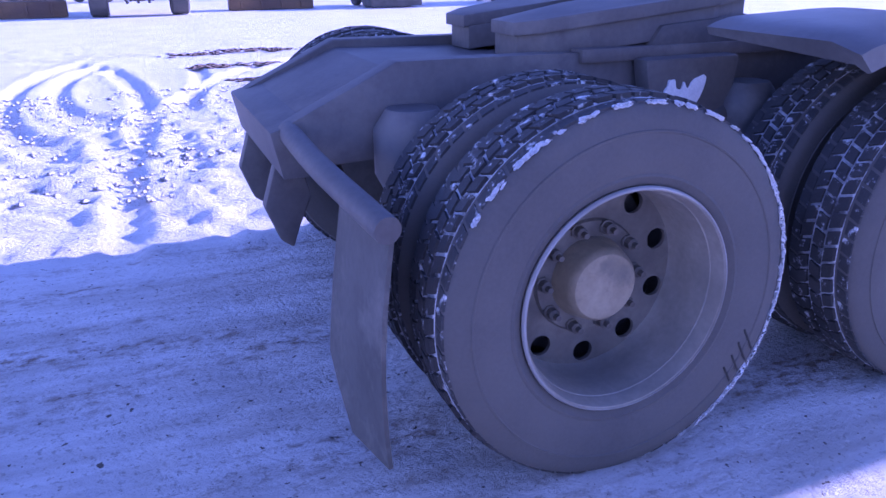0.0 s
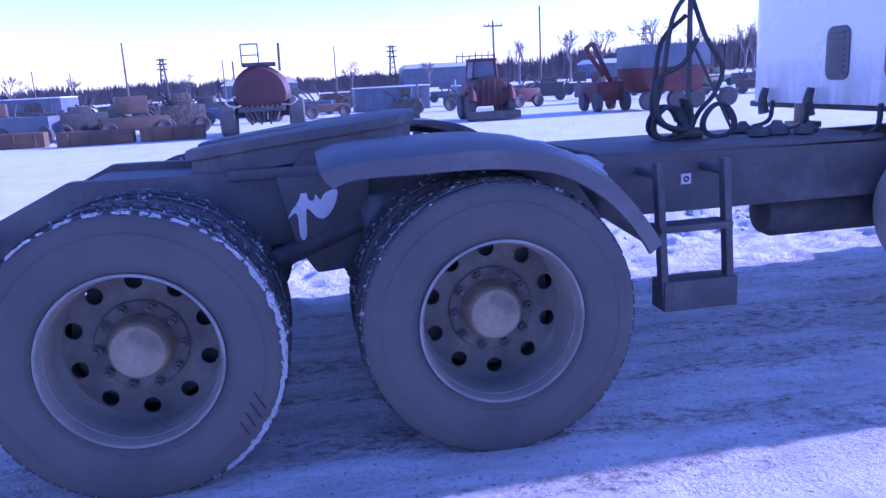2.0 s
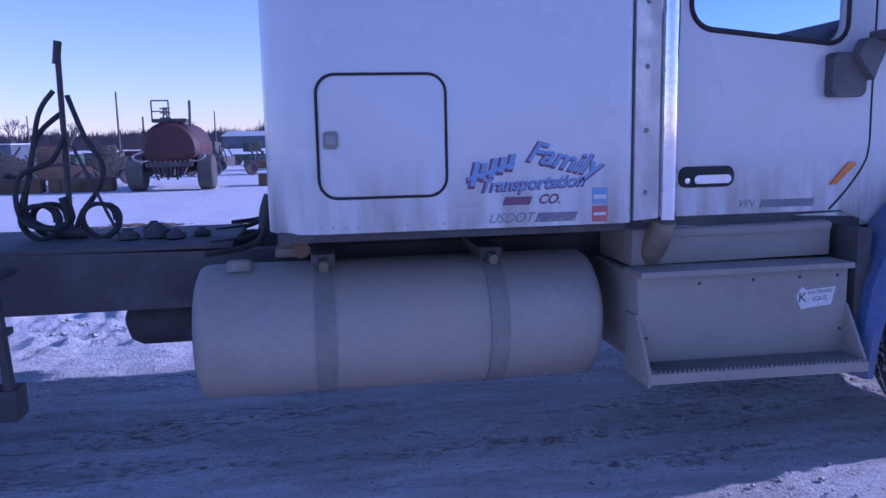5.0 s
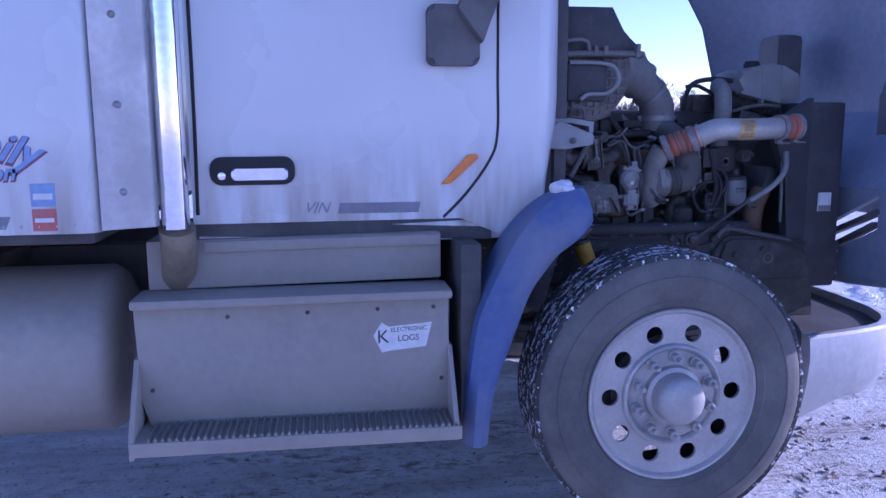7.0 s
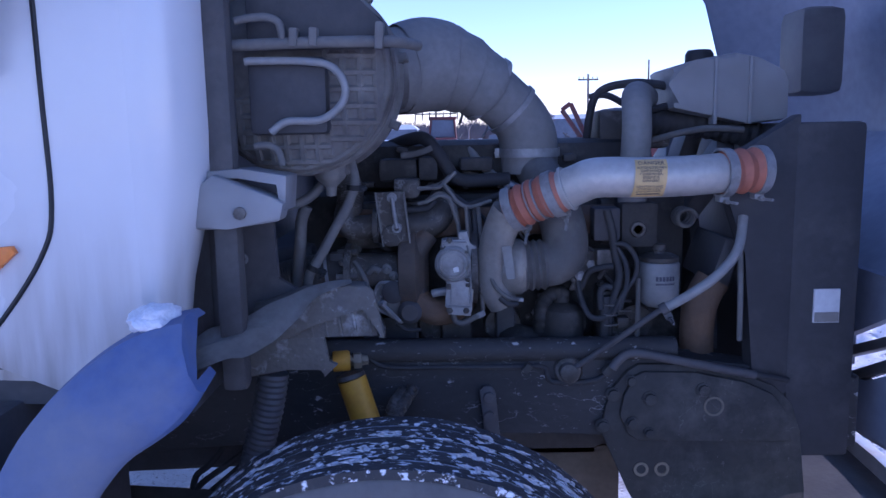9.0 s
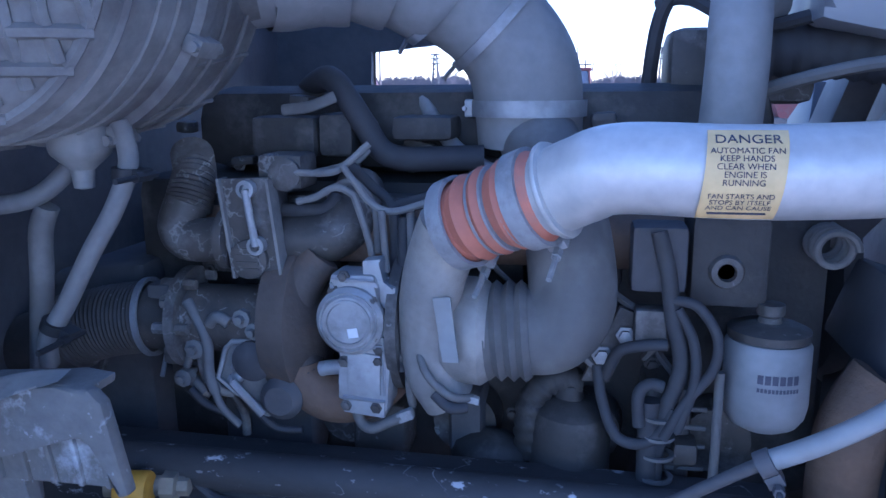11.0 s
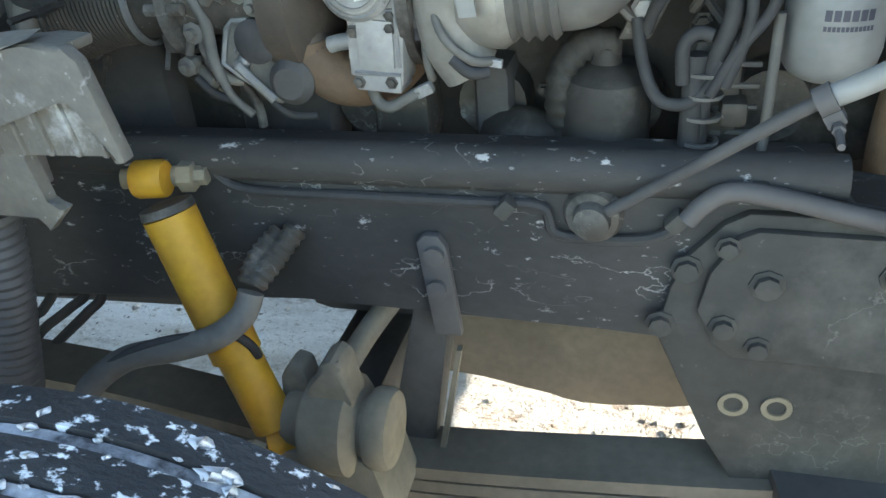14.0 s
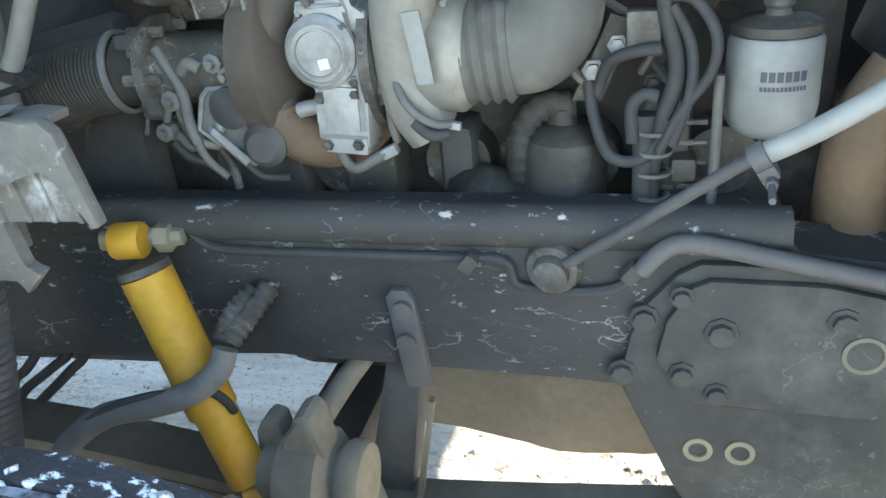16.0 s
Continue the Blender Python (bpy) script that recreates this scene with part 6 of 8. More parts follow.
for f in (0.30, 0.44, 0.58, 0.71):
    bm = B()
    q_ = (B_ - A_).to_track_quat("Y", "Z").to_matrix().to_4x4()
    ring(bm, [(0.0445, -0.0022), (0.0490, -0.0016), (0.0490, 0.0016), (0.0445, 0.0022)], 40)
    c_ = A_.lerp(Vector((7.205, -0.525, 1.335)), f * 2) if f < 0.5 else Vector((7.205, -0.525, 1.335)).lerp(B_, f * 2 - 1)
    bmesh.ops.transform(bm, matrix=Matrix.Translation(c_) @ q_, verts=bm.verts)
    sub("coupling_wire", bm, M_alu)
pipe("orange_coupling", [(7.605, -0.562, 1.392), (7.65, -0.552, 1.395), (7.70, -0.54, 1.397)], 0.0450, M_orange, 36, "orange ribbed silicone coupling", ribs=3, rib=0.006)
for p, d, turn in (((7.160, -0.505, 1.314), (0.6, -0.26, 0.27), 30), ((7.245, -0.541, 1.351), (0.6, -0.24, 0.26), 30), ((7.612, -0.56, 1.393), (1, 0.2, 0), 0), ((7.695, -0.541, 1.397), (1, 0.2, 0), 0)):
    clamp(p, d, 0.0508, 0.021, turn, M_alu_pale)
bm = B()
q_ = Vector((0.6, -0.24, 0.26)).to_track_quat("Y", "Z").to_matrix().to_4x4()
ring(bm, [(0.043, -0.004), (0.0505, -0.003), (0.0515, 0.0), (0.0505, 0.003), (0.043, 0.004)], 40)
bmesh.ops.transform(bm, matrix=Matrix.Translation((7.272, -0.552, 1.363)) @ q_, verts=bm.verts)
sub("pipe_bead", bm, M_pipe)
pipe("compressor_outlet", [P1, (7.133, -0.49, 1.275), (7.118, -0.48, 1.225), (7.111, -0.465, 1.16), (7.116, -0.46, 1.11), (7.135, -0.455, 1.075)], (0.041, 0.037), M_cream, 28, "cream cast compressor housing")
bm = B()
lathe(bm, [(0.03, 0.0), (0.062, 0.002), (0.068, 0.02), (0.068, 0.05), (0.06, 0.06)], 40, m=Matrix.Translation((7.128, -0.44, 1.165)) @ Matrix.Rotation(radians(-90), 4, "Z"))
sub("compressor_cover", bm, M_cream)
bm = B()
prism(bm, [(7.128, 1.225), (7.150, 1.228), (7.160, 1.150), (7.140, 1.148)], -0.522, -0.518)
sub("paper_tag", bm, M_filter, "white paper tag")
pipe("intake_bellows", [(7.160, -0.44, 1.165), (7.238, -0.437, 1.172)], 0.056, M_hose, 36, "grey ribbed intake bellows", ribs=5, rib=0.007)
pipe("intake_elbow", [(7.232, -0.437, 1.172), (7.262, -0.435, 1.178), (7.285, -0.428, 1.208), (7.283, -0.408, 1.262), (7.265, -0.36, 1.33), (7.24, -0.29, 1.38), (7.222, -0.24, 1.42)], 0.054, M_hose, 32, "large grey rubber intake elbow")
bm = B()
hose(bm, [(6.85, -0.40, 1.630, 0.094), (6.89, -0.385, 1.640, 0.100), (6.90, -0.380, 1.642, 0.108), (6.95, -0.355, 1.655, 0.112), (7.00, -0.335, 1.650, 0.108), (7.015, -0.330, 1.646, 0.099), (7.055, -0.312, 1.630, 0.096), (7.065, -0.308, 1.625, 0.088), (7.105, -0.290, 1.600, 0.084), (7.115, -0.285, 1.593, 0.074), (7.155, -0.270, 1.562, 0.070), (7.19, -0.258, 1.525, 0.072), (7.21, -0.250, 1.485, 0.075), (7.216, -0.245, 1.44, 0.075), (7.218, -0.240, 1.39, 0.073)], 32, 4)
sub("intake_duct", bm, M_duct, "large folded grey intake duct")
clamp((7.217, -0.245, 1.437), (0, 0, 1), 0.0765, 0.022, 90)
clamp((7.170, -0.265, 1.547), (0.70, 0.2, -0.68), 0.0735, 0.014, 60)
clamp((7.108, -0.289, 1.598), (0.74, 0.3, -0.52), 0.086, 0.012, 60)
# yellow label, wrapped on the pipe, with its words
LX, LR = 7.437, AR + 0.0012
bm = B()
vs = []
for i in range(13):
    a = radians(-62 + 124 * i / 12)
    sl = 0.004 * math.sin(a)
    vs.append([bm.verts.new((x + sl, AX - LR * math.cos(a), AZ + LR * math.sin(a))) for x in (LX - 0.034, LX + 0.034)])
for a, c in zip(vs, vs[1:]):
    bm.faces.new((a[0], a[1], c[1], c[0]))
sub("warning_label", bm, M_label, "yellow danger label about the automatic fan")
LINES = (("DANGER", 0.0140, 45), ("AUTOMATIC FAN", 0.0078, 30), ("KEEP HANDS", 0.0078, 21), ("CLEAR WHEN", 0.0078, 12), ("ENGINE IS", 0.0078, 3), ("RUNNING", 0.0078, -6), ("FAN STARTS AND", 0.0070, -22), ("STOPS BY ITSELF", 0.0070, -30), ("AND CAN CAUSE", 0.0070, -38))
for tx, sz, deg in LINES:
    a = radians(deg)
    rr = LR + 0.0006
    mtx = Matrix.Translation((LX + 0.004 * math.sin(a), AX - rr * math.cos(a), AZ + rr * math.sin(a))) @ Matrix.Rotation(-a, 4, "X") @ Matrix.Rotation(radians(90), 4, "X")
    text_mesh("label_text", tx, sz, mtx, M_ink, engine, extrude=0.0001)
bm = B()
obox(bm, (LX - 0.003, AX - (LR + 0.0004) * math.cos(radians(-47)), AZ + (LR + 0.0004) * math.sin(radians(-47))), (0.05, 0.0006, 0.003), (-47, 0, 0), 0)
sub("label_bar", bm, M_ink)

# air cleaner
CX, CZ = 6.705, 1.612


def on_cover(r, a):
    """A point on the domed cover, r from its axis at the angle a."""
    y = float(np.interp(r, (0.0, 0.10, 0.165, 0.190, 0.200), (-0.742, -0.738, -0.722, -0.698, -0.66)))
    return Vector((CX + r * math.cos(a), y, CZ + r * math.sin(a)))


bm = B()
lathe(bm, [(0.02, -0.742), (0.10, -0.738), (0.165, -0.722), (0.19, -0.698), (0.20, -0.66), (0.20, -0.56), (0.21, -0.556), (0.21, -0.536), (0.20, -0.532), (0.197, -0.40), (0.175, -0.355), (0.05, -0.34)], 72, (CX, 0, CZ))
sub("air_cleaner", bm, M_airbox, "round ribbed grey air cleaner housing")
bm = B()
def cover_bar(a_, b_):
    """A raised bar on the cover between two places given from its axis."""
    pts = []
    for k in range(7):
        x, z = a_[0] + (b_[0] - a_[0]) * k / 6, a_[1] + (b_[1] - a_[1]) * k / 6
        pts.append(on_cover(math.hypot(x, z), math.atan2(z, x)))
    tube(bm, pts, 0.0075, 6, 1)


for x in (0.070, 0.102, 0.134, 0.164):
    h_ = 0.9 * math.sqrt(max(0.0, 0.19 ** 2 - x * x))
    cover_bar((x, -h_), (x, h_))
for k in range(9):
    z = -0.128 + 0.032 * k
    cover_bar((0.070, z), (min(0.164, math.sqrt(0.19 ** 2 - z * z)), z))
for k in range(5):
    z = -0.172 + 0.030 * k
    w_ = math.sqrt(max(0.002, 0.19 ** 2 - z * z))
    cover_bar((-w_, z), (0.070, z))
for k in range(8):
    x = -0.165 + 0.030 * k
    cover_bar((x, -0.95 * math.sqrt(0.19 ** 2 - x * x)), (x, -0.052))
for r in (0.186, 0.196):
    tube(bm, [on_cover(r, a) for a in np.linspace(0, 2 * math.pi, 61)], 0.0065, 6, 1)
sub("cover_ribs", bm, M_airbox)
bm = B()
for y in (-0.63, -0.595, -0.49, -0.44):
    tube(bm, [(CX + 0.200 * math.cos(a), y, CZ + 0.200 * math.sin(a)) for a in np.linspace(0, 2 * math.pi, 61)], 0.003, 6, 1)
for k in range(16):
    a = 2 * math.pi * (k + 0.3) / 16
    tube(bm, [(CX + 0.199 * math.cos(a), -0.53, CZ + 0.199 * math.sin(a)), (CX + 0.198 * math.cos(a + 0.12), -0.40, CZ + 0.198 * math.sin(a + 0.12))], 0.003, 6, 1)
sub("housing_ribs", bm, M_airbox)
for a in np.linspace(0.2, 0.2 + 2 * math.pi, 10)[:-1]:
    bm = B()
    obox(bm, (CX + 0.212 * math.cos(a), -0.546, CZ + 0.212 * math.sin(a)), (0.022, 0.045, 0.020), (0, -math.degrees(a), 0), 0.004)
    rod(bm, (CX + 0.216 * math.cos(a), -0.575, CZ + 0.216 * math.sin(a)), (CX + 0.216 * math.cos(a), -0.515, CZ + 0.216 * math.sin(a)), 0.006, 8)
    sub("cover_clip", bm, M_airbox)
pipe("air_cleaner", [(6.80, -0.44, 1.625), (6.86, -0.42, 1.632), (6.885, -0.41, 1.636)], 0.090, M_airbox, 32, "moulded outlet neck of the air cleaner")
pipe("coolant_line", [(6.630, -0.83, 1.630), (6.649, -0.83, 1.631), (6.742, -0.83, 1.629), (6.793, -0.83, 1.618), (6.817, -0.83, 1.582), (6.808, -0.83, 1.547), (6.768, -0.83, 1.520), (6.705, -0.83, 1.518), (6.673, -0.83, 1.498)], 0.0075, M_filter, 10, "pale looped line")
pipe("coolant_line", [(6.610, -0.83, 1.660), (6.700, -0.83, 1.662), (6.764, -0.83, 1.663), (6.87, -0.825, 1.663), (6.918, -0.80, 1.664), (6.95, -0.70, 1.668)], 0.011, M_pale_hose, 12)
pipe("coolant_line", [(6.615, -0.83, 1.704), (6.640, -0.83, 1.709), (6.675, -0.83, 1.710), (6.698, -0.83, 1.698), (6.704, -0.83, 1.662)], 0.008, M_pale_hose, 10)
pipe("coolant_line", [(6.640, -0.83, 1.472), (6.665, -0.83, 1.474), (6.685, -0.83, 1.462), (6.692, -0.83, 1.435)], 0.007, M_pale_hose, 10)
for x in (6.725, 6.762, 6.885):
    bm = B()
    obox(bm, (x, -0.832, 1.672), (0.016, 0.026, 0.034 if x < 6.8 else 0.05), (0, 4, 0), 0.004)
    sub("line_clip", bm, M_pale_hose)
# added dark box and panel: they stand in for shade on the cover
bm = B()
box(bm, (6.628, -0.815, 1.493), (6.780, -0.765, 1.640), 0.014)
prism(bm, [(6.628, 1.655), (6.905, 1.655), (6.895, 1.70), (6.840, 1.745), (6.80, 1.83), (6.628, 1.83)], -0.800, -0.775, bevel=0.004)
sub("cowl_box", bm, M_shroud, "dark casing added over the air cleaner, standing in for shade on its cover")
bm = B()
lathe(bm, [(0.004, 0.012), (0.011, 0.014), (0.013, 0.034), (0.026, 0.046), (0.032, 0.052), (0.034, 0.058), (0.034, 0.080), (0.030, 0.11)], 24, m=Matrix.Translation((6.748, -0.61, 1.345)) @ Matrix.Rotation(radians(90), 4, "X"))
sub("drain_valve", bm, M_airbox, "funnel-shaped drain valve")
pipe("vent_hose", [(6.792, -0.60, 1.432), (6.799, -0.60, 1.388), (6.785, -0.61, 1.34), (6.754, -0.62, 1.285), (6.720, -0.625, 1.225), (6.696, -0.63, 1.186), (6.685, -0.62, 1.15)], 0.0112, M_pale_hose, 14, "pale grey vent hose")
pipe("vent_hose", [(6.690, -0.60, 1.335), (6.677, -0.60, 1.304), (6.672, -0.60, 1.25), (6.665, -0.60, 1.20), (6.655, -0.60, 1.12)], 0.0135, M_hose, 14)
pipe("vent_hose", [(6.62, -0.62, 1.335), (6.68, -0.61, 1.345), (6.72, -0.60, 1.375), (6.735, -0.59, 1.40)], 0.011, M_pale_hose, 12)
for p, d in (((6.797, -0.602, 1.375), (0.1, 0, 1)), ((6.705, -0.628, 1.20), (0.4, 0, 0.8))):
    clamp(p, d, 0.0135, 0.012, 0, M_black)
# exhaust side, behind the turbo
pipe("exhaust_pipe", [(6.36, -0.44, 1.050), (6.44, -0.44, 1.080), (6.53, -0.44, 1.110), (6.60, -0.44, 1.132)], 0.046, M_heat, 28)
pipe("flex_pipe", [(6.585, -0.44, 1.128), (6.640, -0.435, 1.144), (6.700, -0.430, 1.152)], 0.050, M_heat, 32, "ribbed steel exhaust flex pipe", ribs=20, rib=0.0014)
clamp((6.702, -0.430, 1.152), (1, 0.1, 0.10), 0.053, 0.008, 40, M_alu)
clamp((6.586, -0.440, 1.128), (1, 0.0, 0.30), 0.053, 0.012, 40, M_engine)
pipe("outlet_body", [(6.70, -0.425, 1.152), (6.76, -0.42, 1.152), (6.88, -0.41, 1.152)], 0.047, M_heat, 28)
bm = B()
lathe(bm, [(0.05, 0), (0.072, 0.003), (0.072, 0.018), (0.05, 0.02)], 36, m=Matrix.Translation((6.745, -0.41, 1.150)) @ Matrix.Rotation(radians(-90), 4, "Z"))
sub("outlet_flange", bm, M_engine)
for k in range(6):
    a = 1.05 * k
    bm = B()
    lathe(bm, [(0.008, 0), (0.008, 0.05), (0.004, 0.052)], 6, m=Matrix.Translation((6.73, -0.41 - 0.063 * math.cos(a), 1.150 + 0.063 * math.sin(a))) @ Matrix.Rotation(radians(-90), 4, "Z"))
    sub("bolt", bm, M_engine)
bm = B()
box(bm, (6.712, -0.455, 1.155), (6.745, -0.42, 1.205), 0.005)
sub("sensor_box", bm, M_dark)
bm = B()
box(bm, (6.725, -0.45, 1.09), (6.765, -0.42, 1.135), 0.006)
sub("sensor_box", bm, M_engine)
for pts, r in (([(6.70, -0.44, 1.18), (6.715, -0.45, 1.15), (6.722, -0.45, 1.13)], 0.004), ([(6.86, -0.44, 1.175), (6.82, -0.45, 1.172), (6.800, -0.455, 1.145), (6.795, -0.455, 1.10), (6.805, -0.45, 1.06), (6.825, -0.44, 1.05)], 0.0095), ([(6.85, -0.44, 1.145), (6.80, -0.45, 1.14), (6.786, -0.455, 1.10), (6.795, -0.45, 1.055)], 0.007), ([(6.745, -0.43, 1.07), (6.77, -0.44, 1.06), (6.79, -0.45, 1.05)], 0.012), ([(6.815, -0.44, 1.06), (6.835, -0.435, 1.02), (6.835, -0.43, 0.985)], 0.009)):
    pipe("oil_line", pts, r * 0.72, M_airbox if r > 0.009 else M_engine, 10)
bm = B()
prism(bm, [(6.826, 1.122), (6.836, 1.132), (6.890, 1.133), (6.900, 1.125), (6.922, 1.077), (6.930, 1.052), (6.905, 1.030), (6.881, 1.035), (6.835, 1.060), (6.812, 1.079)], -0.455, -0.440, bevel=0.003)
sub("linkage_plate", bm, M_airbox, "plate with holes and linkage")
bm = B()
rim_ = [(6.826, 1.122), (6.836, 1.132), (6.890, 1.133), (6.900, 1.125), (6.922, 1.077), (6.930, 1.052), (6.905, 1.030), (6.881, 1.035), (6.835, 1.060), (6.812, 1.079), (6.826, 1.122)]
tube(bm, [(x, -0.458, z) for x, z in rim_], 0.004, 6, 1)
tube(bm, [(6.835, -0.46, 1.095), (6.85, -0.462, 1.108), (6.875, -0.462, 1.105), (6.885, -0.46, 1.092)], 0.004, 6, 4)
sub("linkage_rim", bm, M_alu)
bm = B()
lathe(bm, [(0.024, 0), (0.028, -0.004), (0.028, -0.02), (0.018, -0.026), (0.005, -0.027)], 24, (6.866, -0.447, 1.108))
sub("linkage_boss", bm, M_dark)
bm = B()
lathe(bm, [(0.028, 0), (0.030, -0.02), (0.02, -0.03), (0.005, -0.03)], 20, (6.906, -0.447, 1.058))
sub("linkage_boss", bm, M_dark)
bm = B()
rod(bm, (6.840, -0.475, 1.081), (6.881, -0.472, 1.036), 0.006, 8)
for x, z in ((6.840, 1.081), (6.881, 1.036)):
    bmesh.ops.create_uvsphere(bm, u_segments=10, v_segments=8, radius=0.010, matrix=Matrix.Translation((x, -0.455, z)))
sub("link_rod", bm, M_alu)
for pts, r, m_ in (([(6.772, -0.455, 1.185), (6.786, -0.46, 1.165), (6.800, -0.46, 1.130), (6.800, -0.46, 1.085), (6.808, -0.462, 1.058)], 0.0075, M_pale_hose), ([(6.808, -0.462, 1.058), (6.818, -0.462, 1.035), (6.842, -0.462, 1.012)], 0.0055, M_pale_hose), ([(6.742, -0.45, 1.165), (6.762, -0.455, 1.150), (6.772, -0.455, 1.120), (6.764, -0.455, 1.090)], 0.0055, M_hose), ([(6.836, -0.465, 1.160), (6.820, -0.465, 1.168), (6.806, -0.46, 1.156)], 0.0085, M_hose), ([(6.770, -0.46, 1.060), (6.790, -0.46, 1.040), (6.820, -0.46, 1.030)], 0.006, M_black_hose), ([(6.872, -0.46, 1.030), (6.895, -0.46, 1.012), (6.93, -0.455, 1.010)], 0.005, M_black_hose)):
    pipe("oil_line", pts, r, m_, 10)
for x, z, r in ((6.852, 1.165, 0.010), (6.868, 1.148, 0.009), (6.780, 1.118, 0.011), (6.760, 1.075, 0.010), (6.745, 1.183, 0.009)):
    bm = B()
    lathe(bm, [(r * 0.8, 0.03), (r * 0.8, 0.006), (r * 1.3, 0.004), (r * 1.3, -0.010), (r * 0.7, -0.012), (r * 0.6, -0.020), (r * 0.2, -0.021)], 8, (x, -0.452, z))
    sub("line_fitting", bm, M_airbox)
for x, z in ((6.842, 1.116), (6.884, 1.120), (6.915, 1.075), (6.892, 1.046), (6.832, 1.078)):
    bolt(x, -0.457, z, 0.0045, M_alu, 0.006)
# turbine volute: scorched scroll
pipe("turbine_volute", [(6.955, -0.42, 1.245), (6.925, -0.43, 1.20), (6.912, -0.43, 1.13), (6.925, -0.43, 1.078)], (0.025, 0.034), M_scroll, 24, "scorched turbine housing scroll")
pipe("turbine_volute", [(6.919, -0.43, 1.10), (6.925, -0.43, 1.078), (6.962, -0.43, 1.052), (7.01, -0.42, 1.055), (7.04, -0.40, 1.08)], (0.034, 0.036), M_rust, 24, "rusty foot of the turbine scroll")
bm = B()
lathe(bm, [(0.04, 0), (0.105, 0.01), (0.112, 0.05), (0.06, 0.08)], 40, m=Matrix.Translation((6.872, -0.38, 1.15)) @ Matrix.Rotation(radians(-90), 4, "Z"))
sub("turbine_housing", bm, M_scroll)
bm = B()
lathe(bm, [(0.05, 0), (0.095, 0.004), (0.095, 0.018), (0.05, 0.022)], 40, m=Matrix.Translation((7.055, -0.40, 1.16)) @ Matrix.Rotation(radians(-90), 4, "Z"))
sub("bearing_flange", bm, M_engine)
# actuator
bm = B()
prism(bm, [(6.992, 1.072), (7.058, 1.058), (7.066, 1.150), (7.052, 1.170), (7.050, 1.225), (7.044, 1.238), (6.988, 1.238), (6.982, 1.205), (6.992, 1.160), (7.003, 1.130), (6.994, 1.095)], -0.485, -0.430, bevel=0.005)
sub("actuator", bm, M_alu_pale, "pale cast turbo actuator with round cover")
bm = B()
prism(bm, [(7.006, 1.082), (7.050, 1.080), (7.052, 1.135), (7.008, 1.140)], -0.489, -0.480, bevel=0.003)
sub("actuator_cover", bm, M_alu_pale)
bm = B()
prism(bm, [(7.000, 1.055), (7.055, 1.050), (7.056, 1.074), (7.000, 1.080)], -0.487, -0.44, bevel=0.003)
sub("actuator_foot", bm, M_alu_pale)
bm = B()
prism(bm, [(7.028, 1.255), (7.052, 1.258), (7.052, 1.226), (7.070, 1.222), (7.072, 1.190), (7.052, 1.195), (7.040, 1.22), (7.028, 1.235)], -0.478, -0.45, bevel=0.003)
sub("actuator_bracket", bm, M_alu_pale)
bm = B()
lathe(bm, [(0.044, 0), (0.044, -0.010), (0.038, -0.016), (0.036, -0.014), (0.033, -0.018), (0.012, -0.019), (0.003, -0.019)], 36, (7.014, -0.482, 1.180))
sub("actuator_cover", bm, M_alu_pale)
bm = B()
obox(bm, (7.021, -0.502, 1.168), (0.013, 0.001, 0.012), (0, -10, 0), 0)
sub("white_spot", bm, M_white)
for x, z in ((6.992, 1.216), (7.003, 1.124), (7.048, 1.128), (7.004, 1.065), (7.044, 1.064), (7.050, 1.142), (7.006, 1.236)):
    bolt(x, -0.484, z, 0.0055, M_engine, 0.008)
bm = B()
for x0, z0, x1, z1 in ((6.990, 1.232, 7.046, 1.232), (6.990, 1.228, 6.998, 1.165), (7.056, 1.160, 7.056, 1.082), (7.002, 1.145, 7.054, 1.146), (7.000, 1.076, 7.056, 1.073)):
    rod(bm, (x0, -0.487, z0), (x1, -0.487, z1), 0.0026, 6)
lathe(bm, [(0.030, 0), (0.030, -0.003), (0.027, -0.0035), (0.026, 0.0)], 30, (7.014, -0.500, 1.180))
sub("actuator_seam", bm, M_alu)
for x, z in ((6.985, 1.165), (7.044, 1.207), (7.046, 1.160), (6.992, 1.203)):
    bolt(x, -0.488, z, 0.0042, M_engine, 0.007)
pipe("actuator_cable", [(7.012, -0.47, 1.055), (7.018, -0.47, 1.036), (7.034, -0.475, 1.030), (7.056, -0.475, 1.040), (7.075, -0.475, 1.050)], 0.0075, M_hose, 10)
bm = B()
obox(bm, (7.080, -0.475, 1.052), (0.022, 0.014, 0.014), (0, -25, 0), 0.003)
sub("cable_plug", bm, M_alu_pale, "pale cable plug")
pipe("oil_line", [(6.962, -0.46, 1.102), (6.978, -0.462, 1.106), (7.0, -0.462, 1.108)], 0.010, M_alu_pale, 12)
# valve block with lever
bm = B()
prism(bm, [(6.829, 1.351), (6.897, 1.354), (6.911, 1.222), (6.846, 1.219)], -0.450, -0.440, bevel=0.003)
sub("lever_plate", bm, M_engine, "plate with a short lever arm")
bm = B()
rod(bm, (6.869, -0.462, 1.339), (6.879, -0.460, 1.265), 0.0055, 10)
for z, x in ((1.339, 6.869), (1.265, 6.879)):
    lathe(bm, [(0.012, 0.01), (0.012, -0.008), (0.007, -0.009), (0.006, -0.003), (0.002, -0.003)], 18, (x, -0.455, z))
sub("lever_arm", bm, M_alu_pale, "bright lever arm")
bm = B()
box(bm, (6.850, -0.441, 1.235), (6.895, -0.36, 1.340), 0.012)
sub("lever_body", bm, M_dark)
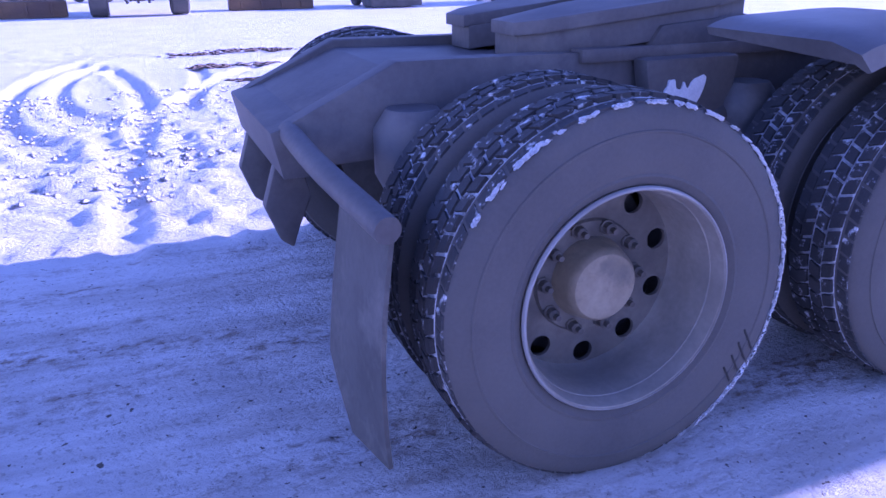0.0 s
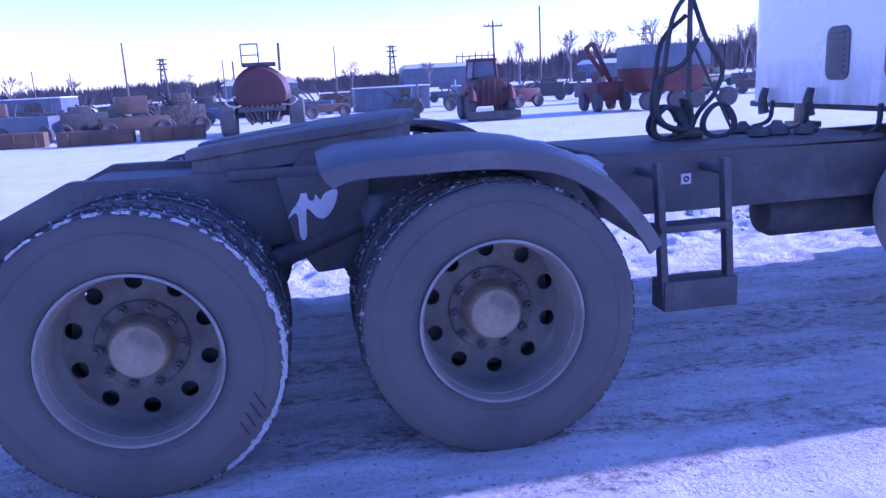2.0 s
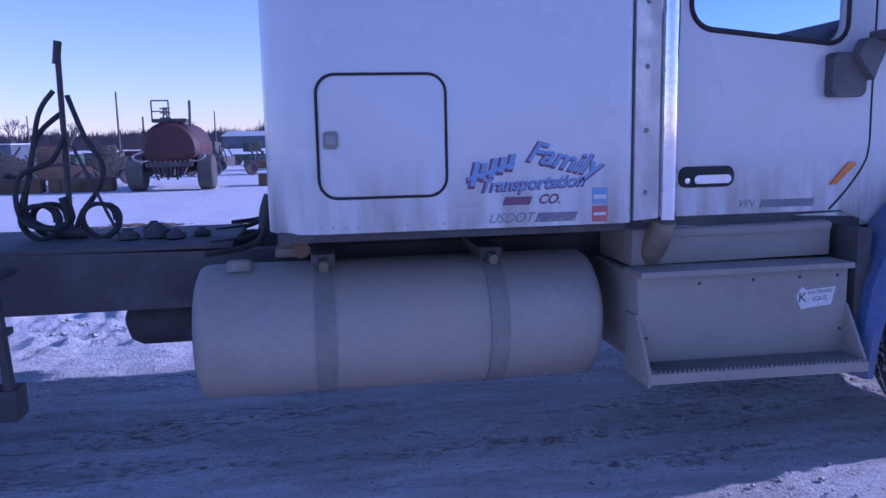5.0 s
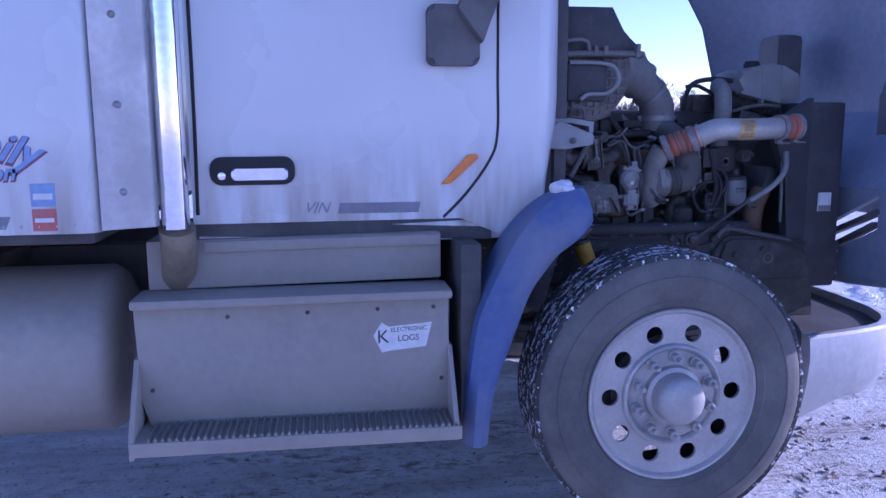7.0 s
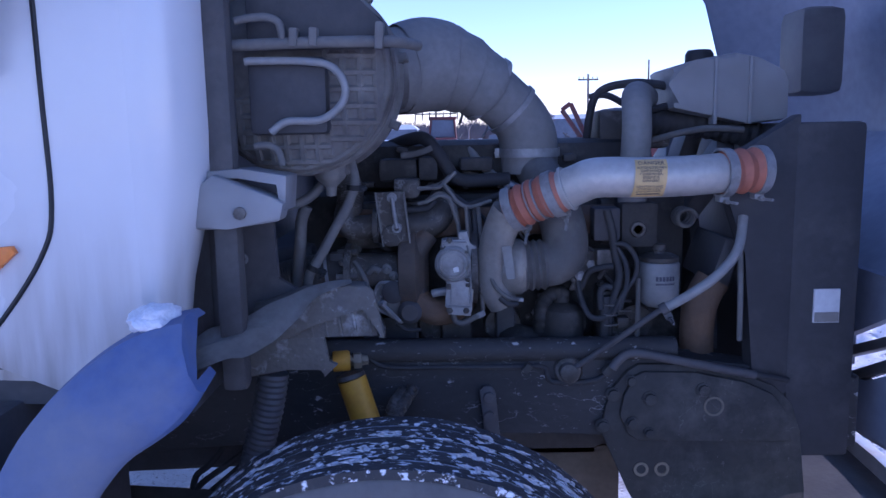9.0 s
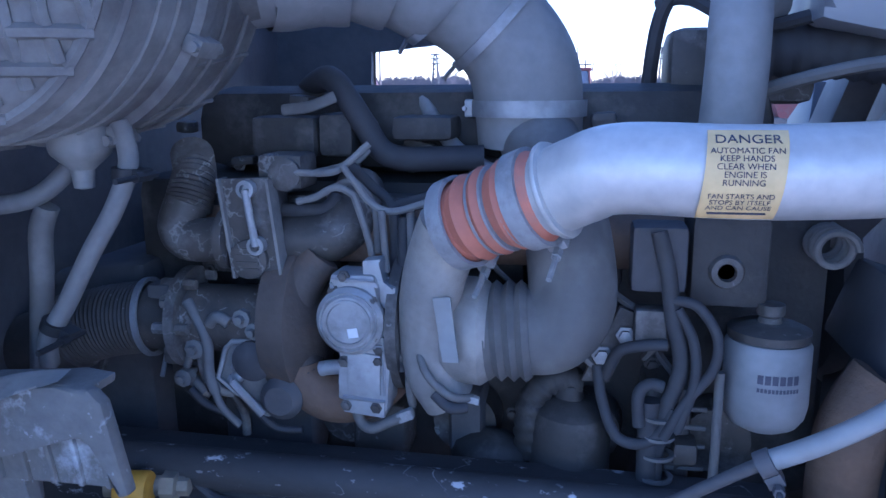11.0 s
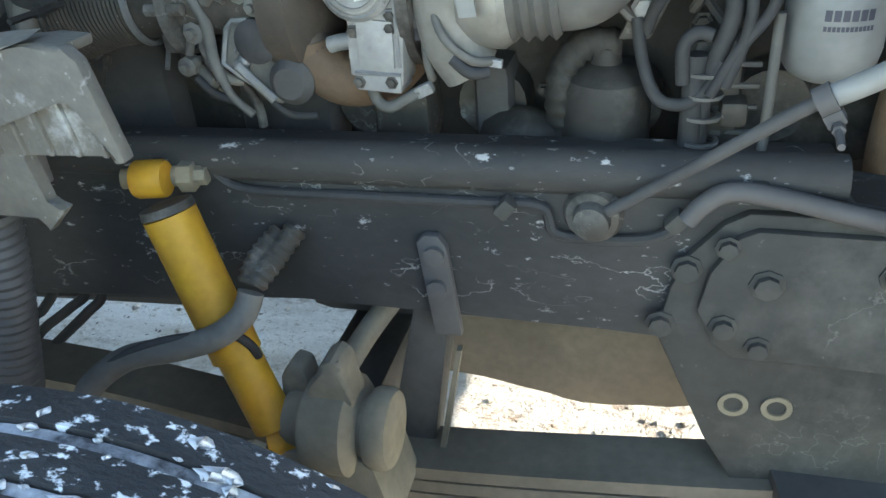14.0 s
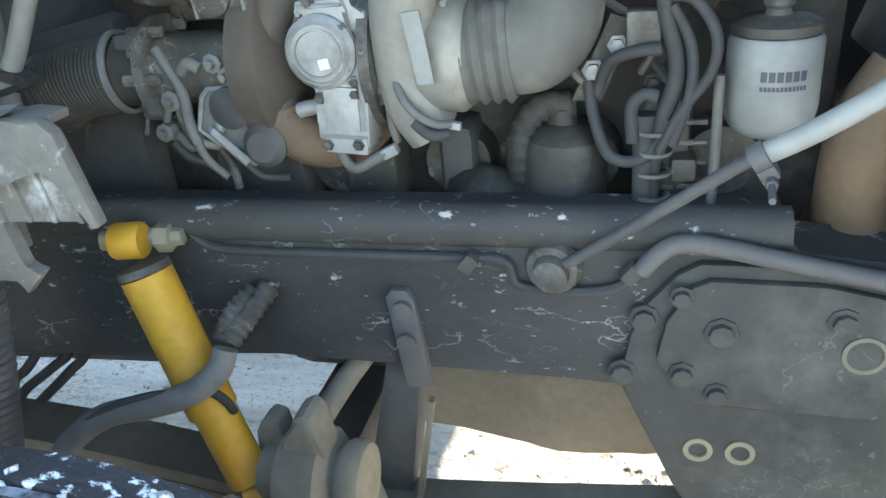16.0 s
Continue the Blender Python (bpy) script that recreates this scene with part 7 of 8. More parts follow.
for x0, x1 in ((6.829, 6.845), (6.897, 6.911)):
    bm = B()
    prism(bm, [(x0 - 0.002, 1.352), (x0 + 0.002, 1.352), (x1 + 0.002, 1.220), (x1 - 0.002, 1.220)], -0.458, -0.432)
    sub("plate_edge", bm, M_airbox)
bm = B()
lathe(bm, [(0.026, 0), (0.026, -0.008), (0.022, -0.010), (0.004, -0.010)], 20, (6.866, -0.45, 1.246))
for k in range(4):
    box(bm, (6.850, -0.462, 1.232 + 0.009 * k), (6.882, -0.458, 1.235 + 0.009 * k), 0)
sub("vent_grille", bm, M_engine)
pipe("bellows", [(6.752, -0.35, 1.378), (6.760, -0.385, 1.345), (6.757, -0.41, 1.305)], 0.030, M_engine, 28, "ribbed steel bellows", ribs=15, rib=0.0035)
pipe("egr_pipe", [(6.757, -0.41, 1.312), (6.750, -0.42, 1.282), (6.765, -0.425, 1.265), (6.80, -0.425, 1.265), (6.835, -0.425, 1.27)], 0.030, M_engine, 24)
bm = B()
lathe(bm, [(0.03, 0), (0.042, 0.002), (0.042, 0.014), (0.03, 0.016)], 30, m=Matrix.Translation((6.818, -0.425, 1.268)) @ Matrix.Rotation(radians(-90), 4, "Z"))
sub("pipe_flange", bm, M_engine)
pipe("egr_pipe", [(6.89, -0.40, 1.262), (6.962, -0.40, 1.270), (6.99, -0.37, 1.30), (6.99, -0.31, 1.33)], 0.034, M_engine, 24)
pipe("egr_cooler", [(6.88, -0.40, 1.305), (6.95, -0.40, 1.305), (6.97, -0.39, 1.325)], 0.010, M_black_hose, 14)
for x0, x1, z0, z1 in ((6.83, 6.925, 1.370, 1.428), (6.93, 6.980, 1.372, 1.432), (7.035, 7.12, 1.395, 1.428)):
    bm = B()
    box(bm, (x0, -0.31, z0), (x1, -0.22, z1), 0.010)
    sub("head_casting", bm, M_block)
bm = B()
box(bm, (6.872, -0.43, 1.335), (6.935, -0.33, 1.382), 0.010)
lathe(bm, [(0.020, 0.0), (0.022, -0.012), (0.012, -0.016)], 18, (6.915, -0.43, 1.357))
sub("valve_body", bm, M_engine)
pipe("coolant_line", [(6.89, -0.33, 1.437), (6.93, -0.345, 1.442), (6.965, -0.34, 1.455)], 0.008, M_hose, 10)
pipe("coolant_pipe", [(6.78, 0.0, 1.430), (6.86, -0.16, 1.462), (6.925, -0.26, 1.480), (6.952, -0.29, 1.474), (6.972, -0.30, 1.452), (6.996, -0.30, 1.415), (7.018, -0.30, 1.382), (7.05, -0.30, 1.370), (7.10, -0.30, 1.371), (7.16, -0.29, 1.372)], 0.017, M_black_hose, 20, "bent dark coolant pipe")
pipe("coolant_pipe", [(7.06, -0.22, 1.45), (7.09, -0.25, 1.41), (7.13, -0.28, 1.375), (7.19, -0.30, 1.345)], 0.011, M_alu, 12)
for k, pts in enumerate(([(6.92, -0.36, 1.35), (6.985, -0.36, 1.365), (7.01, -0.35, 1.385)], [(6.985, -0.36, 1.365), (7.02, -0.385, 1.335), (7.047, -0.40, 1.313), (7.057, -0.42, 1.268), (7.055, -0.43, 1.22)], [(6.95, -0.38, 1.325), (6.99, -0.37, 1.343), (7.02, -0.39, 1.31), (7.03, -0.41, 1.25)], [(7.047, -0.40, 1.313), (7.10, -0.37, 1.325), (7.16, -0.35, 1.345)], [(7.077, -0.42, 1.31), (7.083, -0.44, 1.25), (7.086, -0.46, 1.196), (7.084, -0.47, 1.10), (7.086, -0.46, 1.06)], [(7.068, -0.42, 1.30), (7.072, -0.44, 1.24), (7.078, -0.46, 1.17), (7.076, -0.47, 1.11)], [(7.092, -0.44, 1.24), (7.096, -0.47, 1.18), (7.112, -0.505, 1.13), (7.145, -0.505, 1.10), (7.172, -0.49, 1.095)], [(7.125, -0.505, 1.10), (7.145, -0.505, 1.085), (7.165, -0.495, 1.085)])):
    pipe("wiring_loom", pts, (0.0055, 0.0075)[k % 2], (M_hose, M_black_hose)[k % 2], 10)
bm = B()
obox(bm, (7.172, -0.492, 1.094), (0.018, 0.010, 0.009), (0, 5, 0), 0.002)
sub("cable_plug", bm, M_alu_pale)
for z in (1.205, 1.135):
    bm = B()
    obox(bm, (7.081, -0.472, z), (0.014, 0.014, 0.022), (0, 4, 0), 0.003)
    sub("loom_clip", bm, M_hose)
for pts in ([(6.924, -0.44, 1.360), (6.974, -0.44, 1.360), (6.994, -0.43, 1.369), (7.024, -0.42, 1.396)], [(6.994, -0.44, 1.369), (7.012, -0.44, 1.345), (7.030, -0.44, 1.323), (7.059, -0.44, 1.312), (7.11, -0.42, 1.325)], [(6.931, -0.44, 1.322), (6.955, -0.44, 1.328), (6.982, -0.44, 1.341), (7.003, -0.44, 1.335), (7.011, -0.44, 1.323), (7.028, -0.44, 1.266), (7.03, -0.44, 1.24)], [(7.047, -0.45, 1.315), (7.050, -0.45, 1.27), (7.052, -0.45, 1.235)]):
    pipe("fuel_line", pts, 0.0048, M_airbox, 8)
# thin wires and bolt heads among the castings
rw = random.Random(21)
for k in range(14):
    x = 6.72 + 0.056 * k
    z = 1.17 + 0.16 * rw.random()
    q = [(x, -0.36 - 0.03 * rw.random(), z)]
    for n_ in range(3):
        q.append((q[-1][0] + rw.uniform(-0.02, 0.06), -0.36 - 0.04 * rw.random(), q[-1][2] + rw.uniform(-0.05, 0.035)))
    pipe("wire", q, rw.choice((0.003, 0.004, 0.0055)), rw.choice((M_black_hose, M_black_hose, M_hose, M_airbox)), 6)
for k in range(34):
    bolt(6.70 + 0.87 * rw.random(), -0.318, 0.94 + 0.40 * rw.random(), rw.choice((0.006, 0.008, 0.010)), rw.choice((M_engine, M_engine, M_airbox)), 0.012)
for k in range(10):
    bm = B()
    cx, cz = 6.72 + 0.085 * k + rw.uniform(-0.02, 0.02), rw.uniform(1.36, 1.46)
    obox(bm, (cx, -0.25, cz), (rw.uniform(0.02, 0.05), 0.04, rw.uniform(0.012, 0.022)), (0, rw.uniform(-12, 12), 0), 0.008)
    sub("cover_boss", bm, M_engine)
# right of the elbow
bolt(7.353, -0.40, 1.165, 0.008, M_alu_pale)
bolt(7.326, -0.40, 1.137, 0.009, M_alu_pale)
bm = B()
prism(bm, [(7.30, 1.10), (7.335, 1.10), (7.375, 1.19), (7.345, 1.20)], -0.398, -0.385, bevel=0.003)
sub("stay_plate", bm, M_engine)
bm = B()
box(bm, (7.355, -0.42, 1.225), (7.42, -0.36, 1.305), 0.008)
sub("junction_block", bm, M_dark)
bm = B()
box(bm, (7.362, -0.425, 1.16), (7.40, -0.39, 1.205), 0.006)
sub("junction_block", bm, M_engine)
for pts, r, m_ in (([(7.385, -0.42, 1.30), (7.398, -0.425, 1.25), (7.405, -0.425, 1.20), (7.418, -0.425, 1.14), (7.405, -0.425, 1.085), (7.394, -0.42, 1.02), (7.395, -0.42, 0.93)], 0.016, M_black_hose), ([(7.405, -0.43, 1.22), (7.432, -0.435, 1.215), (7.455, -0.44, 1.18), (7.452, -0.44, 1.14), (7.425, -0.44, 1.10), (7.40, -0.44, 1.05)], 0.010, M_black_hose), ([(7.41, -0.43, 1.21), (7.43, -0.435, 1.17), (7.432, -0.44, 1.12), (7.415, -0.44, 1.06)], 0.010, M_black_hose), ([(7.32, -0.40, 1.125), (7.328, -0.41, 1.08), (7.345, -0.425, 1.043), (7.372, -0.43, 1.036), (7.395, -0.43, 1.05), (7.412, -0.43, 1.085)], 0.0115, M_black_hose), ([(7.33, -0.40, 1.11), (7.345, -0.42, 1.15), (7.375, -0.43, 1.163), (7.40, -0.43, 1.165)], 0.0115, M_black_hose), ([(7.372, -0.43, 1.06), (7.370, -0.43, 1.10), (7.383, -0.43, 1.115), (7.398, -0.43, 1.112)], 0.0125, M_black_hose), ([(7.385, -0.42, 1.09), (7.385, -0.42, 0.92)], 0.022, M_black_hose)):
    pipe("hose_loop", pts, r * 0.62, m_, 12)
for z in (1.07, 1.045, 1.02, 0.99):
    clamp((7.396, -0.42, z), (0, 0, 1), 0.0175, 0.004, 0, M_hose)
bm = B()
box(bm, (7.415, -0.42, 1.005), (7.445, -0.38, 1.035), 0.008)
sub("drain_stub", bm, M_engine)
pipe("dip_tube", [(7.462, -0.43, 1.135), (7.462, -0.43, 1.02), (7.46, -0.43, 0.94)], 0.006, M_hose, 10)
# filter
FX, FY = 7.520, -0.395
bm = B()
lathe(bm, [(0.012, -0.004), (0.028, 0.0), (0.040, 0.007), (0.047, 0.018), (0.050, 0.034), (0.0495, 0.106), (0.046, 0.112), (0.03, 0.114)], 40, m=Matrix.Translation((FX, FY, 1.058)) @ Matrix.Rotation(radians(90), 4, "X"))
sub("oil_filter", bm, M_filter, "white spin-on filter with dark print")
bm = B()
lathe(bm, [(0.047, 0), (0.0475, 0.010), (0.034, 0.016), (0.014, 0.018), (0.012, 0.024), (0.016, 0.028), (0.016, 0.040), (0.006, 0.042)], 30, m=Matrix.Translation((FX, FY, 1.172)) @ Matrix.Rotation(radians(90), 4, "X"))
sub("filter_head", bm, M_engine)
bm = B()
for z, h, n_ in ((1.128, 0.011, 6), (1.118, 0.005, 12)):
    for i in range(n_):
        a = radians(-112 + 56 * i / n_)
        a2 = a + radians(56 / n_ * 0.78)
        rr = 0.0503
        bm.faces.new([bm.verts.new((FX + rr * math.cos(u), FY + rr * math.sin(u), w_)) for u, w_ in ((a, z), (a2, z), (a2, z + h), (a, z + h))])
sub("filter_print", bm, M_ink, "dark printed mark as plain bars")
# water outlet block, upright duct
bm = B()
box(bm, (7.425, -0.40, 1.205), (7.515, -0.30, 1.315), 0.01)
sub("thermostat_housing", bm, M_block)
bm = B()
lathe(bm, [(0.021, 0.0), (0.018, -0.008), (0.011, -0.008), (0.009, 0.004), (0.002, 0.004)], 26, (7.466, -0.40, 1.250))
sub("housing_port", bm, M_engine)
pipe("coolant_outlet", [(7.462, -0.35, 1.30), (7.464, -0.36, 1.40), (7.468, -0.36, 1.48), (7.472, -0.34, 1.545), (7.485, -0.28, 1.575), (7.52, -0.22, 1.57)], 0.036, M_duct, 28, "upright grey coolant hose")
pipe("upper_hose", [(7.49, -0.22, 1.505), (7.56, -0.235, 1.510), (7.66, -0.25, 1.500), (7.80, -0.26, 1.470)], 0.032, M_black_hose, 20, "black corrugated radiator hose", ribs=14, rib=0.004)
bm = B()
box(bm, (7.405, -0.20, 1.44), (7.60, -0.06, 1.545), 0.02)
sub("filter_housing", bm, M_engine)
pipe("wiring_loom", [(7.49, -0.33, 1.455), (7.55, -0.36, 1.475), (7.63, -0.38, 1.490), (7.72, -0.38, 1.485)], 0.008, M_hose, 8)
pipe("lower_hose", [(7.485, -0.556, 1.085), (7.54, -0.570, 1.120), (7.60, -0.575, 1.165), (7.65, -0.560, 1.22), (7.675, -0.52, 1.29)], 0.0110, M_filter, 16, "pale lower coolant hose")
pipe("rusty_pipe", [(7.635, -0.36, 0.86), (7.625, -0.37, 0.97), (7.63, -0.38, 1.06), (7.66, -0.38, 1.12)], 0.042, M_rust, 20, "rusty brown pipe")
pipe("fan_stay", [(7.684, -0.48, 1.25), (7.690, -0.48, 1.12), (7.692, -0.48, 0.99)], 0.007, M_pale_hose, 10)
pipe("radiator_stay", [(7.283, -0.505, 0.927), (7.36, -0.52, 0.984), (7.468, -0.555, 1.074), (7.50, -0.562, 1.095)], 0.0070, M_dark, 16, "dark stay rod to the radiator")
clamp((7.49, -0.56, 1.088), (0.8, -0.1, 0.5), 0.0115, 0.016, 0, M_frame)
bm = B()
lathe(bm, [(0.034, 0), (0.036, -0.006), (0.030, -0.018), (0.022, -0.020), (0.020, -0.036), (0.008, -0.040)], 26, (7.283, -0.487, 0.927))
sub("stay_mount", bm, M_engine)
bm = B()
lathe(bm, [(0.05, 0), (0.16, 0.01), (0.18, 0.03), (0.05, 0.04)], 40, m=Matrix.Translation((7.66, 0.0, 1.16)) @ Matrix.Rotation(radians(-90), 4, "Z"))
sub("fan_hub", bm, M_dark)
for k in range(8):
    bm = B()
    a = 2 * math.pi * k / 8
    obox(bm, (7.69, 0.27 * math.cos(a), 1.16 + 0.27 * math.sin(a)), (0.05, 0.12, 0.24), (math.degrees(a) - 90, 18, 0), 0.01)
    sub("fan_blade", bm, M_plastic)
pipe("coil_spring", [(7.60 + 0.022 * math.cos(a), -0.36 + 0.004 * a, 1.27 + 0.022 * math.sin(a)) for a in np.linspace(0, 20, 60)], 0.005, M_hose, 8, n=1)
# the turbo side sits a little deeper than the charge pipe
for ob in engine.children:
    if ob.name.split(".")[0] not in ("transmission", "oil_pan", "valve_cover", "air_cleaner", "housing_ribs", "cover_ribs", "cover_clip", "intake_duct"):
        for v in ob.data.vertices:
            if v.co.y < -0.33:
                v.co.y += 0.042 * max(0.0, min(1.0, (7.30 - v.co.x) / 0.2)) * min(1.0, (-0.33 - v.co.y) / 0.06)
# bracket under the cowl corner and a fabric-like shield
bm = B()
prism(bm, [(6.540, 1.322), (6.540, 1.395), (6.577, 1.424), (6.684, 1.380), (6.706, 1.368), (6.697, 1.336), (6.60, 1.322)], -0.86, -0.80, bevel=0.006)
cb = part("cowl_bracket", bm, M_surge, truck, "grey painted cowl bracket")
bm = B()
prism(bm, [(6.552, 1.412), (6.552, 1.428), (6.624, 1.433), (6.710, 1.418), (6.704, 1.352), (6.690, 1.352), (6.694, 1.405), (6.62, 1.419)], -0.84, -0.74, bevel=0.004)
finish("bracket_shelf", bm, M_surge, cb)
bm = B()
lathe(bm, [(0.012, 0), (0.012, -0.006), (0.006, -0.008)], 8, (6.625, -0.86, 1.352))
finish("bracket_bolt", bm, M_engine, cb)
bm = B()
box(bm, (6.562, -0.835, 1.00), (6.612, -0.785, 1.98), 0.016)
part("cowl_post", bm, M_dark, truck, "dark upright post in front of the firewall")
bm = B()
prism(bm, [(6.50, 1.02), (6.50, 1.33), (6.64, 1.33), (6.64, 1.19), (6.72, 1.15), (6.72, 1.02)], -0.665, -0.65, bevel=0.004)
skirt = part("cowl_skirt", bm, M_frame, truck, "dark steel panel behind the splash sheet")
bm = B()
lathe(bm, [(0.012, 0.002), (0.012, -0.004), (0.007, -0.004), (0.006, 0.0)], 18, (6.57, -0.665, 1.235))
finish("panel_bolt", bm, M_alu, skirt)
bm = B()
front_e = smooth_path([(6.505, -0.915, 1.040), (6.560, -0.905, 1.078), (6.640, -0.865, 1.090), (6.690, -0.800, 1.118), (6.740, -0.745, 1.168), (6.806, -0.716, 1.190)], 8)
back_e = smooth_path([(6.460, -0.820, 1.080), (6.530, -0.805, 1.112), (6.610, -0.780, 1.143), (6.680, -0.750, 1.172), (6.740, -0.712, 1.190), (6.802, -0.690, 1.193)], 8)
grid_ = []
for i, (f_, b_) in enumerate(zip(front_e, back_e)):
    col = []
    for k in range(9):
        q = f_.lerp(b_, k / 8)
        u = i / (len(front_e) - 1)
        q.z += (0.014 * noise.noise(Vector((u * 7, k * 0.5, 1))) + 0.010 * math.sin(k / 8 * math.pi)) * (1 - u)
        q.y += (0.010 * noise.noise(Vector((u * 16, 0, 4))) if k == 0 else 0)
        col.append(bm.verts.new(q))
    grid_.append(col)
for a, b in zip(grid_, grid_[1:]):
    for k in range(8):
        bm.faces.new((a[k], a[k + 1], b[k + 1], b[k]))
bmesh.ops.solidify(bm, geom=bm.faces[:], thickness=0.006)
part("heat_shield", bm, M_shield, truck, "crumpled grey splash shield sheet")
# cast splash pan: top plate, arched front, side flange, ribbed recess
bm = B()
prism(bm, [(6.60, 1.140), (6.70, 1.176), (6.80, 1.184), (6.838, 1.183), (6.851, 1.170), (6.871, 1.074), (6.858, 1.071), (6.840, 1.128), (6.830, 1.139), (6.815, 1.138), (6.736, 1.106), (6.68, 1.078), (6.60, 1.055)], -0.718, -0.700, bevel=0.006)
prism(bm, [(6.60, 1.142), (6.70, 1.177), (6.80, 1.185), (6.834, 1.183), (6.832, 1.172), (6.80, 1.174), (6.70, 1.166), (6.60, 1.130)], -0.712, -0.664, bevel=0.004)
pan = part("splash_pan", bm, M_pan, truck, "grey frosted cast splash pan bracket")
bm = B()
prism(bm, [(6.60, 1.150), (6.842, 1.172), (6.856, 1.074), (6.60, 1.070)], -0.702, -0.696, bevel=0.002)
finish("pan_recess", bm, M_pan, pan)
for k in range(5):
    bm = B()
    x = 6.715 + 0.031 * k
    prism(bm, [(x, 1.074), (x + 0.006, 1.074), (x - 0.004, 1.145), (x - 0.010, 1.145)], -0.707, -0.699, bevel=0.002)
    finish("pan_rib", bm, M_pan, pan)
bm = B()
prism(bm, [(6.55, 1.075), (6.742, 1.073), (6.746, 1.018), (6.768, 1.012), (6.738, 0.984), (6.733, 1.004), (6.66, 1.005), (6.55, 0.98)], -0.700, -0.685, bevel=0.003)
finish("pan_flange", bm, M_pan, pan)
pipe_b = B()
tube(pipe_b, [(6.622, -0.66, 0.985), (6.605, -0.66, 0.90), (6.570, -0.66, 0.78), (6.545, -0.66, 0.70)], 0.031, 20, 4, 22, 0.003)
part("ribbed_duct", pipe_b, M_plastic, truck)
for pts in ([(6.44, -0.42, 0.80), (6.422, -0.42, 0.717), (6.385, -0.425, 0.668), (6.352, -0.43, 0.640), (6.338, -0.43, 0.577), (6.34, -0.43, 0.52)], [(6.49, -0.42, 0.80), (6.478, -0.42, 0.709), (6.44, -0.425, 0.675), (6.374, -0.43, 0.629), (6.345, -0.43, 0.60)], [(6.52, -0.42, 0.80), (6.509, -0.42, 0.708), (6.47, -0.425, 0.668), (6.40, -0.43, 0.610), (6.362, -0.43, 0.579), (6.345, -0.43, 0.565)]):
    bm = B()
    tube(bm, pts, 0.0085, 10)
    part("air_line", bm, M_black_hose, truck)
# shock absorber
bm = B()
rod(bm, (6.775, -0.552, 0.932), (6.836, -0.576, 0.742), 0.0335, 32)
shock = part("shock_absorber", bm, M_yellow, truck, "yellow shock absorber, dusty")
bm = B()
lathe(bm, [(0.0345, 0), (0.033, 0.01), (0.012, 0.014)], 32, m=Matrix.Translation((6.774, -0.551, 0.934)) @ Vector((-0.053, 0.024, 0.19)).to_track_quat("Y", "Z").to_matrix().to_4x4())
finish("shock_cap", bm, M_engine, shock)
bm = B()
tube(bm, [(6.826, -0.572, 0.772), (6.877, -0.592, 0.640)], 0.0290, 32, 1)
finish("shock_body", bm, M_yellow, shock)
bm = B()
lathe(bm, [(0.012, -0.020), (0.022, -0.020), (0.024, -0.016), (0.024, 0.016), (0.022, 0.020), (0.012, 0.020)], 26, m=Matrix.Translation((6.750, -0.535, 0.970)) @ Matrix.Rotation(radians(-80), 4, "Z"))
finish("shock_eye", bm, M_yellow, shock)
bm = B()
lathe(bm, [(0.010, -0.02), (0.024, -0.02), (0.024, 0.02), (0.010, 0.02)], 24, m=Matrix.Translation((6.888, -0.597, 0.622)) @ Matrix.Rotation(radians(-60), 4, "Z"))
finish("shock_eye", bm, M_yellow, shock)
bm = B()
rod(bm, (6.705, -0.53, 0.966), (6.80, -0.50, 0.962), 0.013)
finish("shock_bolt", bm, M_hub, shock)
bm = B()
lathe(bm, [(0.020, 0), (0.020, 0.018), (0.012, 0.02), (0.012, 0.034), (0.004, 0.035)], 6, m=Matrix.Translation((6.775, -0.51, 0.963)) @ Matrix.Rotation(radians(-80), 4, "Z"))
finish("shock_nut", bm, M_hub, shock)
bm = B()
lathe(bm, [(0.022, 0), (0.022, -0.02), (0.012, -0.024)], 8, (6.862, -0.62, 0.615))
finish("shock_nut", bm, M_hub, shock)
# axle, springs, steering gear
bm = B()
box(bm, (6.84, -0.85, 0.42), (6.96, 0.85, 0.56), 0.02)
part("front_axle", bm, M_dark, truck)
for s in (-1, 1):
    for k in range(3):
        bm = B()
        pts = [(6.15 + 0.1 * k, 0.622 - 0.025 * k), (6.48, 0.598 - 0.026 * k), (6.70, 0.566 - 0.026 * k), (6.9, 0.530 - 0.028 * k), (7.05, 0.515 - 0.026 * k), (7.40, 0.545 - 0.026 * k), (7.66 - 0.1 * k, 0.575 - 0.025 * k)]
        pth = smooth_path([(x, 0, z) for x, z in pts], 5)
        prism(bm, [(p.x, p.z) for p in pth] + [(p.x, p.z - 0.022) for p in pth[::-1]], s * 0.43, s * 0.52, bevel=0.003)
        part("leaf_spring", bm, M_mud, truck)
bm = B()
tube(bm, [(6.655, -0.665, 0.705), (6.675, -0.66, 0.738), (6.723, -0.64, 0.770), (6.79, -0.625, 0.782), (6.839, -0.61, 0.795), (6.868, -0.59, 0.815), (6.877, -0.575, 0.840)], 0.0165, 14)
part("brake_hose", bm, M_hose, truck, "grey brake hose looped past the shock")
bm = B()
tube(bm, [(6.665, -0.668, 0.712), (6.70, -0.655, 0.765), (6.76, -0.635, 0.792), (6.82, -0.615, 0.797), (6.855, -0.60, 0.790), (6.868, -0.59, 0.770), (6.870, -0.58, 0.745)], 0.006, 8)
part("air_line", bm, M_black_hose, truck)
for dx in (0.0, -0.022):
    bm = B()
    tube(bm, [(6.872 + dx * 0.4, -0.555, 0.838), (6.892 + dx, -0.53, 0.862), (6.915 + dx, -0.50, 0.892 + dx * 0.3)], 0.013, 12, 4, 8, 0.003)
    part("hose_fitting", bm, M_engine, truck)
bm = B()
